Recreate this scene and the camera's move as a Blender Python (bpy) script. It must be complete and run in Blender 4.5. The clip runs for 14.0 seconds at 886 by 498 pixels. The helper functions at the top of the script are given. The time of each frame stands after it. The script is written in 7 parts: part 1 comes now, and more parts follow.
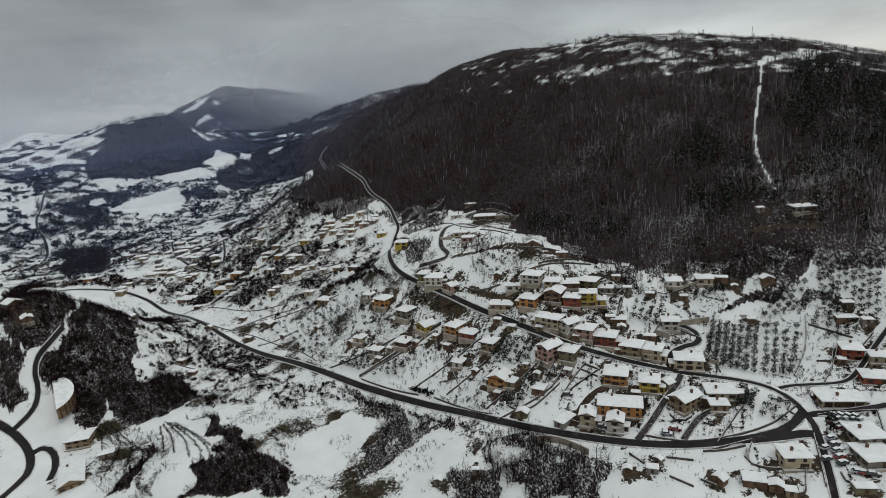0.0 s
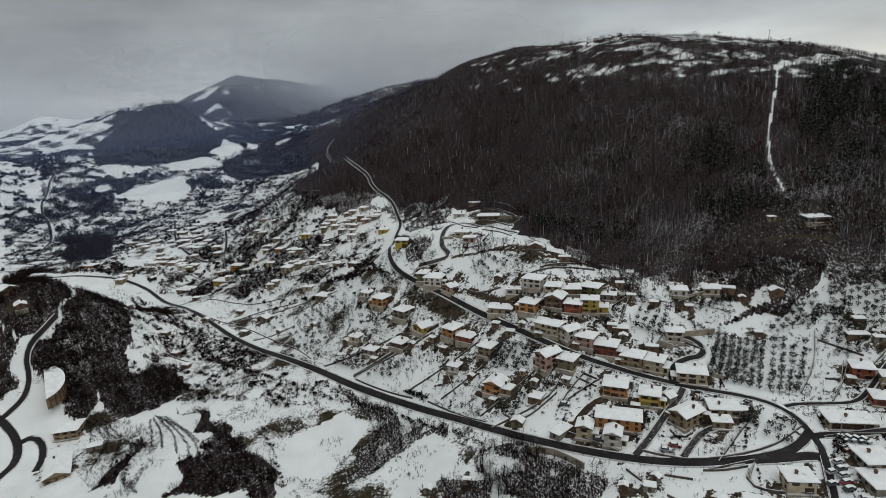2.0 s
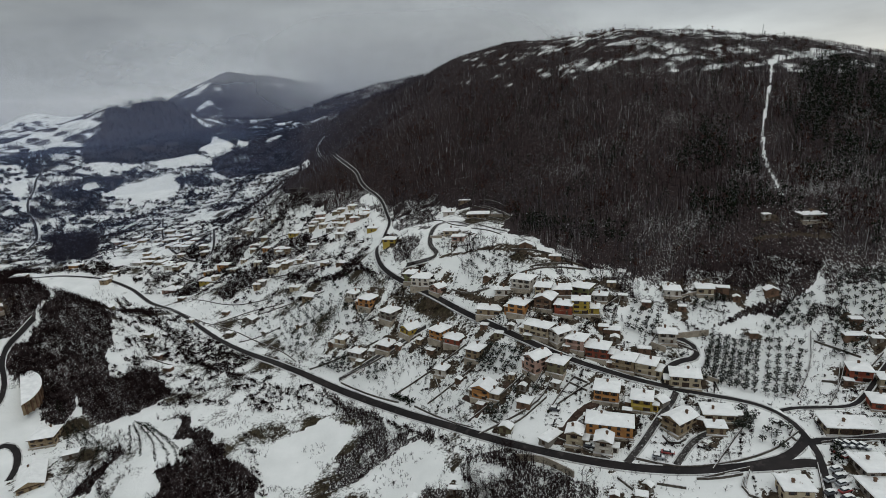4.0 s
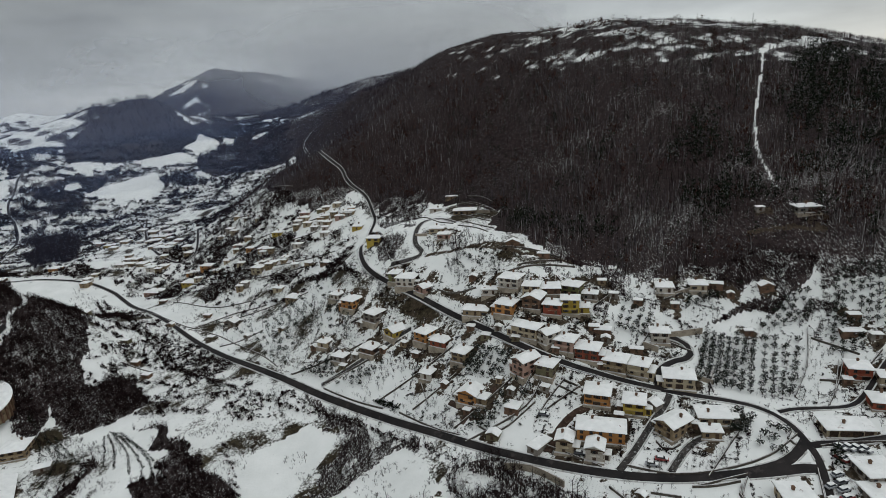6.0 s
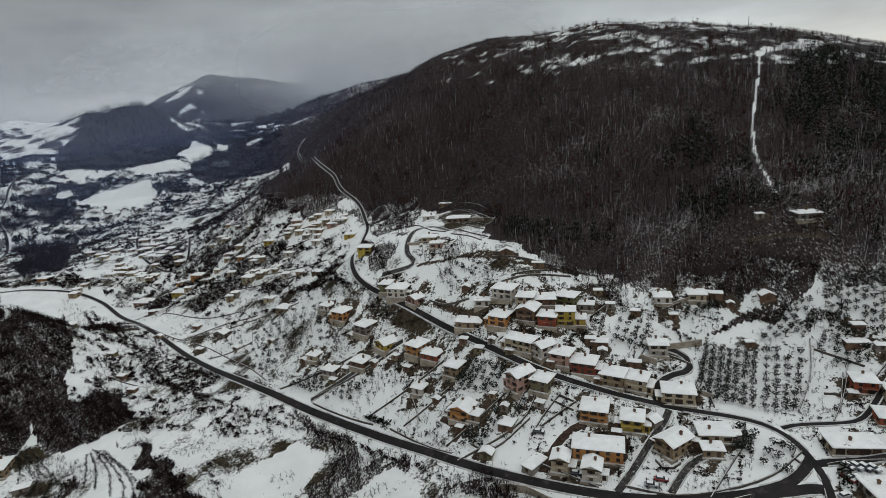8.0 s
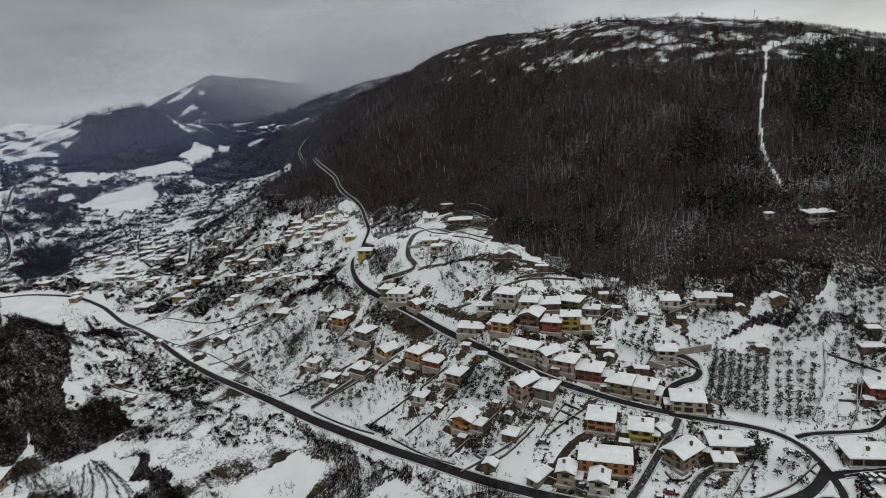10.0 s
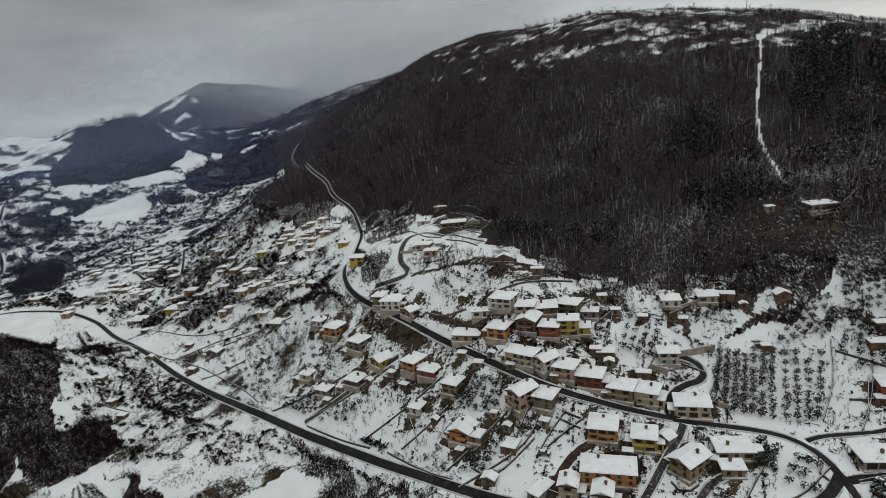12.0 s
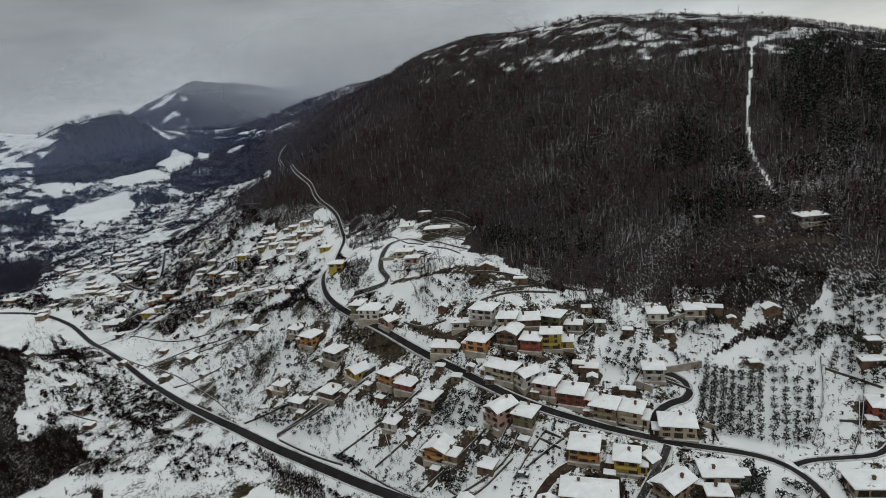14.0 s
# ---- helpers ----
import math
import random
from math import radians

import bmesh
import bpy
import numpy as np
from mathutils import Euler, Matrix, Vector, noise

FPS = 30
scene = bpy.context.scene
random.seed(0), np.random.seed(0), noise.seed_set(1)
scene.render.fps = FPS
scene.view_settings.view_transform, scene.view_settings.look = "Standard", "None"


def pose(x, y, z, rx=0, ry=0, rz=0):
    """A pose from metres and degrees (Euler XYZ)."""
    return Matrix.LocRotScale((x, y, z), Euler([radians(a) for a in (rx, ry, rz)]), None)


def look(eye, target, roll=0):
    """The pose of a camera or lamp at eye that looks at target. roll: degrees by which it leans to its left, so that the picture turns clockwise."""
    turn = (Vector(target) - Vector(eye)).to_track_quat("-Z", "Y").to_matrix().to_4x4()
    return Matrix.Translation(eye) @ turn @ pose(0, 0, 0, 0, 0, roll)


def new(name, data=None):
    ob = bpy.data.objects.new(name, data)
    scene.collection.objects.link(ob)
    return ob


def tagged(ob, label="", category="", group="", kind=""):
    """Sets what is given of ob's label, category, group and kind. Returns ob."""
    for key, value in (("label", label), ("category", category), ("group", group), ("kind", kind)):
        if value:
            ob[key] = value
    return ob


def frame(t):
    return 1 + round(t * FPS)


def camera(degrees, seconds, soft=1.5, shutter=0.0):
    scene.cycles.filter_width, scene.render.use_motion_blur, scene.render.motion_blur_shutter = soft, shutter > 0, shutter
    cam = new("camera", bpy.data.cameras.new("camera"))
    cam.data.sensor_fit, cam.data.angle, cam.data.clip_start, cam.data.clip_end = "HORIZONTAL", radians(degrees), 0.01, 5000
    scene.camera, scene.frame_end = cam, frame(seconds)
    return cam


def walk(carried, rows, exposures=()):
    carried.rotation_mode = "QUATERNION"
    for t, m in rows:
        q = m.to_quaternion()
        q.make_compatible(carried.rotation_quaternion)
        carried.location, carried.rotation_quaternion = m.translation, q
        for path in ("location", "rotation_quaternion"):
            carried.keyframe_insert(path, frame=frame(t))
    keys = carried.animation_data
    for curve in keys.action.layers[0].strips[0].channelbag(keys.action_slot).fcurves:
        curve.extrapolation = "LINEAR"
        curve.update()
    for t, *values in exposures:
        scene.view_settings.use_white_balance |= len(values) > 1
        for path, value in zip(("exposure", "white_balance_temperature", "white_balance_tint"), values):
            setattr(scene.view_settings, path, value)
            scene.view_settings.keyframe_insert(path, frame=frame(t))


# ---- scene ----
cam = camera(76.0, 14.0, soft=0.3)
PATH = [
    (0, (-0.88, -0.89, 114.75), (-1.44, 193.11, 66.12), -5.04),
    (0.5, (-0.34, 1.19, 114.79), (-1.3, 194.96, 65.28), -4.4),
    (1, (0.26, 2.13, 115.02), (-1.62, 196.76, 69), -4.12),
    (1.5, (1.01, 3.82, 115.23), (-2.44, 197.92, 67.13), -3.19),
    (2, (2.57, 6.58, 114.87), (-0.37, 200.23, 64.97), -3.4),
    (2.5, (5.73, 11.21, 113.51), (7.97, 205.02, 64.19), -2),
    (3, (5.74, 12.66, 113.48), (7.34, 205.92, 62.03), -2.06),
    (3.2, (5.52, 12.57, 114.03), (5.09, 206.21, 64), -2.45),
    (5.3, (9.56, 21.86, 112.96), (10.39, 214.61, 59.61), -4.53),
    (5.5, (10.06, 22.92, 112.72), (11.95, 215.82, 59.96), -4.22),
    (6, (10.5, 24.61, 112.93), (11.6, 217.47, 59.97), -4.2),
    (6.5, (11.18, 26.11, 112.94), (12.1, 219.21, 60.87), -4.01),
    (7, (12.39, 28.65, 112.55), (14.79, 222.03, 61.56), -3.2),
    (7.5, (13.28, 31.45, 111.96), (16.21, 224.09, 58.29), -3.73),
    (8, (13.46, 32.19, 113.38), (15.49, 225.41, 61.79), -4.52),
    (8.2, (13.15, 32.33, 113.73), (13.89, 225.35, 61.36), -5.7),
    (10.3, (15.74, 40.17, 114.3), (16.32, 233.24, 62.12), -5.14),
    (10.5, (16.42, 41.28, 114.06), (18.19, 234.26, 61.55), -5.55),
    (11, (17.99, 43.67, 113.88), (21.63, 236.88, 62.31), -5.87),
    (11.5, (17.74, 44.71, 114.51), (18.22, 237.86, 62.62), -4.69),
    (12, (18.51, 46.41, 114.3), (19.21, 239.44, 61.96), -7.07),
    (12.5, (20.13, 48.84, 114.33), (21.98, 242.22, 63.33), -7.24),
    (13, (21.31, 50.63, 114.54), (22.91, 244.36, 64.87), -6.55),
    (13.5, (21.68, 52.44, 114.41), (22.83, 245.77, 63.21), -7.03),
    (14, (23.66, 55.39, 113.87), (27.42, 248.5, 61.97), -6.14),
]
walk(cam, [(t, look(eye, target, roll)) for t, eye, target, roll in PATH])

# ---------------------------------------------------------------- world and light
def overcast():
    """A closed winter sky: thin blue above, grey cloud below it, brighter overhead and towards the right."""
    world = bpy.data.worlds.new("overcast_sky")
    scene.world = world
    world.use_nodes = True
    nt = world.node_tree
    bg = nt.nodes["Background"]
    sky = nt.nodes.new("ShaderNodeTexSky")
    sky.sky_type, sky.sun_disc = "NISHITA", False
    sky.sun_elevation, sky.sun_rotation = radians(38), radians(60)
    tc = nt.nodes.new("ShaderNodeTexCoord")
    mp = nt.nodes.new("ShaderNodeMapping")
    mp.inputs["Scale"].default_value = (1.6, 1.6, 6.0)
    mp.inputs["Rotation"].default_value = (0.0, 0.16, 0.0)
    no = nt.nodes.new("ShaderNodeTexNoise")
    no.inputs["Scale"].default_value, no.inputs["Detail"].default_value, no.inputs["Roughness"].default_value = 1.7, 6.0, 0.55
    ramp = nt.nodes.new("ShaderNodeValToRGB")
    ramp.color_ramp.elements[0].position, ramp.color_ramp.elements[0].color = 0.33, (0.236, 0.247, 0.257, 1)
    ramp.color_ramp.elements[1].position, ramp.color_ramp.elements[1].color = 0.72, (0.412, 0.436, 0.442, 1)
    sep = nt.nodes.new("ShaderNodeSeparateXYZ")
    up = nt.nodes.new("ShaderNodeMapRange")
    up.inputs["From Min"].default_value, up.inputs["From Max"].default_value = 0.38, 1.0
    up.inputs["To Min"].default_value, up.inputs["To Max"].default_value = 1.0, ZENITH
    side = nt.nodes.new("ShaderNodeMapRange")
    side.inputs["From Min"].default_value, side.inputs["From Max"].default_value = -0.5, 0.5
    side.inputs["To Min"].default_value, side.inputs["To Max"].default_value = 0.86, 1.2
    low = nt.nodes.new("ShaderNodeMapRange")
    low.inputs["From Min"].default_value, low.inputs["From Max"].default_value = 0.03, 0.17
    low.inputs["To Min"].default_value, low.inputs["To Max"].default_value = 1.3, 0.93
    mul, mul_low = nt.nodes.new("ShaderNodeMath"), nt.nodes.new("ShaderNodeMath")
    mul.operation = mul_low.operation = "MULTIPLY"
    mix = nt.nodes.new("ShaderNodeMixRGB")
    mix.inputs[0].default_value = 0.99
    lk = nt.links.new
    lk(tc.outputs["Generated"], mp.inputs["Vector"])
    lk(mp.outputs["Vector"], no.inputs["Vector"])
    lk(no.outputs["Fac"], ramp.inputs["Fac"])
    lk(tc.outputs["Generated"], sep.inputs[0])
    lk(sep.outputs["Z"], up.inputs["Value"])
    lk(sep.outputs["X"], side.inputs["Value"])
    lk(up.outputs[0], mul.inputs[0])
    lk(side.outputs[0], mul.inputs[1])
    lk(sky.outputs[0], mix.inputs[1])
    lk(ramp.outputs[0], mix.inputs[2])
    lk(mix.outputs[0], bg.inputs["Color"])
    lk(sep.outputs["Z"], low.inputs["Value"])
    lk(mul.outputs[0], mul_low.inputs[0])
    lk(low.outputs[0], mul_low.inputs[1])
    lk(mul_low.outputs[0], bg.inputs["Strength"])


ZENITH = 2.9
overcast()
sun = new("sun", bpy.data.lights.new("sun", "SUN"))
sun.data.energy, sun.data.angle, sun.data.color = 0.25, radians(35), (1.0, 0.97, 0.93)
sun.matrix_world = look((0, 0, 900), (-330, 420, 0))


# ---------------------------------------------------------------- materials
def nodes_of(name):
    m = bpy.data.materials.new(name)
    m.use_nodes = True
    nt = m.node_tree
    return m, nt, nt.nodes["Principled BSDF"]


def put_noise(nt, scale, detail=4.0, rough=0.55, stretch=(1, 1, 1), world_space=True):
    tc = nt.nodes.new("ShaderNodeTexCoord")
    mp = nt.nodes.new("ShaderNodeMapping")
    mp.inputs["Scale"].default_value = stretch
    if world_space:
        geo = nt.nodes.new("ShaderNodeNewGeometry")
        nt.links.new(geo.outputs["Position"], mp.inputs["Vector"])
    else:
        nt.links.new(tc.outputs["Object"], mp.inputs["Vector"])
    n = nt.nodes.new("ShaderNodeTexNoise")
    n.inputs["Scale"].default_value, n.inputs["Detail"].default_value, n.inputs["Roughness"].default_value = scale, detail, rough
    nt.links.new(mp.outputs["Vector"], n.inputs["Vector"])
    return n.outputs["Fac"]


def ramp_of(nt, fac, stops):
    r = nt.nodes.new("ShaderNodeValToRGB")
    e = r.color_ramp.elements
    while len(e) < len(stops):
        e.new(0.5)
    for k, (p, c) in zip(e, stops):
        k.position, k.color = p, (*c, 1)
    nt.links.new(fac, r.inputs["Fac"])
    return r.outputs["Color"]


def mix_of(nt, fac, a, b):
    m = nt.nodes.new("ShaderNodeMixRGB")
    nt.links.new(fac, m.inputs[0])
    nt.links.new(a, m.inputs[1])
    nt.links.new(b, m.inputs[2])
    return m.outputs[0]


def math_of(nt, op, a, b=None, clamp=False):
    m = nt.nodes.new("ShaderNodeMath")
    m.operation, m.use_clamp = op, clamp
    for k, v in ((0, a), (1, b)):
        if v is None:
            continue
        if isinstance(v, (int, float)):
            m.inputs[k].default_value = v
        else:
            nt.links.new(v, m.inputs[k])
    return m.outputs[0]


def step_of(nt, fac, low, high):
    m = nt.nodes.new("ShaderNodeMapRange")
    m.inputs["From Min"].default_value, m.inputs["From Max"].default_value = low, high
    nt.links.new(fac, m.inputs["Value"])
    return m.outputs[0]


def bump_of(nt, bsdf, fac, strength, distance):
    b = nt.nodes.new("ShaderNodeBump")
    b.inputs["Strength"].default_value, b.inputs["Distance"].default_value = strength, distance
    nt.links.new(fac, b.inputs["Height"])
    nt.links.new(b.outputs[0], bsdf.inputs["Normal"])


def noisy(name, dark, light, scale=0.6, rough=0.85, stain=None, bump=0.2, grain=6.0, metal=0.0, vary=0.0, spec=0.2):
    """A surface with large blotches, fine grain and relief."""
    m, nt, bsdf = nodes_of(name)
    big = put_noise(nt, scale, 3.0)
    col = ramp_of(nt, big, [(0.35, dark), (0.68, light)])
    fine = put_noise(nt, grain, 3.0)
    if stain:
        col = mix_of(nt, step_of(nt, put_noise(nt, scale * 2.3, 6.0, 0.7), 0.56, 0.66), col, ramp_of(nt, fine, [(0.3, stain), (0.7, tuple(1.3 * c for c in stain))]))
    if vary:
        info = nt.nodes.new("ShaderNodeObjectInfo")
        hsv = nt.nodes.new("ShaderNodeHueSaturation")
        nt.links.new(math_of(nt, "ADD", math_of(nt, "MULTIPLY", info.outputs["Random"], 2 * vary), 1 - vary), hsv.inputs["Value"])
        nt.links.new(col, hsv.inputs["Color"])
        col = hsv.outputs[0]
    nt.links.new(col, bsdf.inputs["Base Color"])
    bsdf.inputs["Roughness"].default_value, bsdf.inputs["Metallic"].default_value = rough, metal
    bsdf.inputs["Specular IOR Level"].default_value = spec
    if bump:
        bump_of(nt, bsdf, fine, bump, 0.05)
    return m


def islands(name, tones, rough=0.9, snow=0.0, drift=None):
    """Many loose pieces in one mesh: each takes a tone of its own; snow lies on what faces up."""
    m, nt, bsdf = nodes_of(name)
    geo = nt.nodes.new("ShaderNodeNewGeometry")
    col = ramp_of(nt, geo.outputs["Random Per Island"], [(i / max(1, len(tones) - 1), c) for i, c in enumerate(tones)])
    if drift:
        far = ramp_of(nt, geo.outputs["Random Per Island"], [(i / (len(drift) - 1), c) for i, c in enumerate(drift)])
        col = mix_of(nt, step_of(nt, put_noise(nt, 0.022, 4.0, 0.6), 0.42, 0.6), col, far)
    if snow:
        sep = nt.nodes.new("ShaderNodeSeparateXYZ")
        nt.links.new(geo.outputs["Normal"], sep.inputs[0])
        up = step_of(nt, sep.outputs["Z"], 0.35, 0.8)
        lie = math_of(nt, "MULTIPLY", up, step_of(nt, put_noise(nt, 1.1, 3.0), 0.62 - snow * 0.4, 0.72 - snow * 0.4), True)
        white = ramp_of(nt, put_noise(nt, 3.0), [(0.3, (0.63, 0.65, 0.66)), (0.7, (0.8, 0.82, 0.84))])
        col = mix_of(nt, lie, col, white)
    nt.links.new(col, bsdf.inputs["Base Color"])
    bsdf.inputs["Roughness"].default_value, bsdf.inputs["Specular IOR Level"].default_value = rough, 0.02
    return m


def ground_material():
    m, nt, bsdf = nodes_of("snowy_ground")
    attr = {}
    for k in ("woods", "thin", "track"):
        a = nt.nodes.new("ShaderNodeAttribute")
        a.attribute_name = k
        attr[k] = a.outputs["Fac"]
    snow = ramp_of(nt, put_noise(nt, 0.05, 6.0, 0.6), [(0.3, (0.71, 0.722, 0.69)), (0.7, (0.86, 0.865, 0.83))])
    tuft = put_noise(nt, 0.9, 5.0, 0.7)
    field = put_noise(nt, 0.035, 4.0, 0.6)
    grass = ramp_of(nt, put_noise(nt, 0.5, 4.0, 0.65), [(0.3, (0.016, 0.012, 0.008)), (0.55, (0.045, 0.036, 0.022)), (0.75, (0.1, 0.082, 0.052))])
    litter = ramp_of(nt, put_noise(nt, 0.4, 4.0, 0.65), [(0.3, (0.014, 0.010, 0.010)), (0.7, (0.05, 0.036, 0.034))])
    bare = math_of(nt, "ADD", math_of(nt, "MULTIPLY", field, 0.78), math_of(nt, "MULTIPLY", tuft, 0.34))
    bare = math_of(nt, "ADD", bare, math_of(nt, "MULTIPLY", attr["thin"], 0.14))
    col = mix_of(nt, step_of(nt, bare, 0.655, 0.72), snow, grass)
    drift = math_of(nt, "SUBTRACT", put_noise(nt, 1.7, 5.0, 0.75, (1.0, 0.45, 0.3)), math_of(nt, "MULTIPLY", attr["woods"], 0.36))
    floor = step_of(nt, drift, 0.25, 0.34)
    wood = mix_of(nt, floor, litter, snow)
    ragged = math_of(nt, "ADD", attr["woods"], math_of(nt, "MULTIPLY", math_of(nt, "SUBTRACT", put_noise(nt, 0.3, 6.0, 0.8), 0.5), 2.0))
    col = mix_of(nt, step_of(nt, ragged, 0.46, 0.58), col, wood)
    dirt = ramp_of(nt, put_noise(nt, 0.7, 4.0), [(0.3, (0.022, 0.016, 0.011)), (0.7, (0.10, 0.076, 0.052))])
    worn = math_of(nt, "ADD", attr["track"], math_of(nt, "MULTIPLY", math_of(nt, "SUBTRACT", put_noise(nt, 0.8, 6.0, 0.7), 0.5), 2.0))
    col = mix_of(nt, step_of(nt, worn, 0.5, 0.62), col, dirt)
    nt.links.new(col, bsdf.inputs["Base Color"])
    bsdf.inputs["Roughness"].default_value, bsdf.inputs["Specular IOR Level"].default_value = 0.85, 0.05
    bump_of(nt, bsdf, tuft, 0.5, 0.4)
    return m


def roof_material():
    m, nt, bsdf = nodes_of("roof_snow")
    white = ramp_of(nt, put_noise(nt, 0.35, 5.0, 0.6), [(0.3, (0.76, 0.765, 0.735)), (0.7, (0.9, 0.9, 0.87))])
    tile = ramp_of(nt, put_noise(nt, 3.0), [(0.3, (0.16, 0.09, 0.06)), (0.7, (0.3, 0.19, 0.13))])
    melt = step_of(nt, put_noise(nt, 0.45, 6.0, 0.7), 0.64, 0.7)
    nt.links.new(mix_of(nt, melt, white, tile), bsdf.inputs["Base Color"])
    bsdf.inputs["Roughness"].default_value, bsdf.inputs["Specular IOR Level"].default_value = 0.75, 0.2
    bump_of(nt, bsdf, put_noise(nt, 1.6, 4.0), 0.5, 0.25)
    return m


def glass_material():
    m, nt, bsdf = nodes_of("window_glass")
    bsdf.inputs["Base Color"].default_value = (0.025, 0.03, 0.035, 1)
    bsdf.inputs["Roughness"].default_value, bsdf.inputs["Specular IOR Level"].default_value = 0.08, 0.6
    return m


SNOWY = ground_material()
ROOF = roof_material()
GLASS = glass_material()
SNOW = noisy("heaped_snow", (0.75, 0.755, 0.73), (0.89, 0.89, 0.86), 0.4, 0.75, bump=0.4, grain=2.0)
OLD_SNOW = noisy("trodden_snow", (0.42, 0.41, 0.39), (0.76, 0.76, 0.74), 0.22, 0.8, stain=(0.16, 0.14, 0.12), bump=0.5, grain=2.0)
ASPHALT = noisy("wet_asphalt", (0.012, 0.0105, 0.0105), (0.026, 0.022, 0.021), 0.12, 0.7, stain=(0.042, 0.035, 0.033), grain=3.0, spec=0.15)
SLUSH = noisy("slushy_lane", (0.02, 0.018, 0.016), (0.06, 0.052, 0.047), 0.5, 0.75, stain=(0.3, 0.3, 0.29), grain=2.0)
EARTH = noisy("bare_earth", (0.028, 0.016, 0.011), (0.07, 0.043, 0.03), 0.4, 0.9, stain=(0.12, 0.09, 0.07), grain=2.0)
STONE = noisy("field_stone", (0.05, 0.043, 0.035), (0.14, 0.12, 0.10), 0.8, 0.9, stain=(0.03, 0.027, 0.022), bump=0.7, grain=2.5)
CONCRETE = noisy("weathered_concrete", (0.26, 0.22, 0.17), (0.42, 0.36, 0.28), 0.3, 0.9, stain=(0.14, 0.11, 0.08), bump=0.4, grain=2.0)
TIMBER = noisy("dark_timber", (0.05, 0.03, 0.02), (0.13, 0.085, 0.055), 1.0, 0.8, grain=5.0)
METAL = noisy("galvanised_metal", (0.25, 0.26, 0.27), (0.4, 0.41, 0.42), 0.8, 0.45, metal=0.8)
RUBBER = noisy("rubber", (0.012, 0.012, 0.012), (0.03, 0.03, 0.03), 2.0, 0.8)
SHUTTER = noisy("painted_shutter", (0.03, 0.02, 0.015), (0.08, 0.05, 0.035), 2.0, 0.6, vary=0.4)
PLASTER = {
    "white": noisy("white_render", (0.43, 0.394, 0.342), (0.585, 0.541, 0.471), 0.35, 0.9, stain=(0.31, 0.271, 0.22), vary=0.12),
    "cream": noisy("cream_render", (0.361, 0.295, 0.198), (0.482, 0.41, 0.289), 0.35, 0.9, stain=(0.258, 0.205, 0.137), vary=0.12),
    "tan": noisy("tan_render", (0.224, 0.164, 0.099), (0.344, 0.262, 0.16), 0.35, 0.9, stain=(0.146, 0.107, 0.068), vary=0.15),
    "orange": noisy("orange_render", (0.378, 0.172, 0.057), (0.499, 0.246, 0.084), 0.35, 0.9, stain=(0.292, 0.139, 0.061), vary=0.15),
    "yellow": noisy("yellow_render", (0.344, 0.246, 0.046), (0.464, 0.344, 0.076), 0.35, 0.9, stain=(0.344, 0.238, 0.053), vary=0.12),
    "red": noisy("red_render", (0.189, 0.045, 0.027), (0.292, 0.082, 0.046), 0.35, 0.9, stain=(0.172, 0.066, 0.038), vary=0.15),
    "pink": noisy("pink_render", (0.344, 0.213, 0.167), (0.447, 0.295, 0.236), 0.35, 0.9, stain=(0.258, 0.164, 0.129)),
    "brown": noisy("bare_brick_render", (0.112, 0.066, 0.042), (0.189, 0.115, 0.076), 0.5, 0.9, stain=(0.086, 0.053, 0.038), vary=0.15),
    "green": noisy("olive_green_render", (0.112, 0.115, 0.046), (0.189, 0.189, 0.084), 0.35, 0.9, stain=(0.086, 0.082, 0.046), vary=0.1),
    "olive": noisy("drab_olive_render", (0.12, 0.107, 0.061), (0.198, 0.172, 0.106), 0.35, 0.9, stain=(0.086, 0.074, 0.046), vary=0.1),
    "grey": noisy("grey_render", (0.172, 0.156, 0.133), (0.284, 0.254, 0.22), 0.35, 0.9, stain=(0.12, 0.107, 0.091), vary=0.15),
}
BARE_WOOD = islands("bare_branches", [(0.0075, 0.005, 0.0054), (0.021, 0.0125, 0.0125), (0.042, 0.0245, 0.024), (0.075, 0.048, 0.047), (0.012, 0.008, 0.0094)],
                    drift=[(0.009, 0.008, 0.010), (0.027, 0.024, 0.027), (0.06, 0.052, 0.056), (0.15, 0.135, 0.14), (0.014, 0.0125, 0.0165)])
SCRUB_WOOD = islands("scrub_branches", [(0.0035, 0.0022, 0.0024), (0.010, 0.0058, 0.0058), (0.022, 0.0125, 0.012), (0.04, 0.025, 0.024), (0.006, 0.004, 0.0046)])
FROSTED = islands("frosted_branches", [(0.06, 0.052, 0.048), (0.13, 0.12, 0.116), (0.26, 0.25, 0.245), (0.46, 0.455, 0.455)])
OLIVE = islands("olive_leaves", [(0.012, 0.014, 0.011), (0.022, 0.026, 0.019), (0.04, 0.045, 0.034)], snow=0.14)
EVERGREEN = islands("evergreen_leaves", [(0.005, 0.008, 0.005), (0.011, 0.016, 0.009), (0.02, 0.026, 0.014)], snow=0.12)
BARK = noisy("bark", (0.03, 0.022, 0.018), (0.08, 0.06, 0.05), 1.5, 0.9)


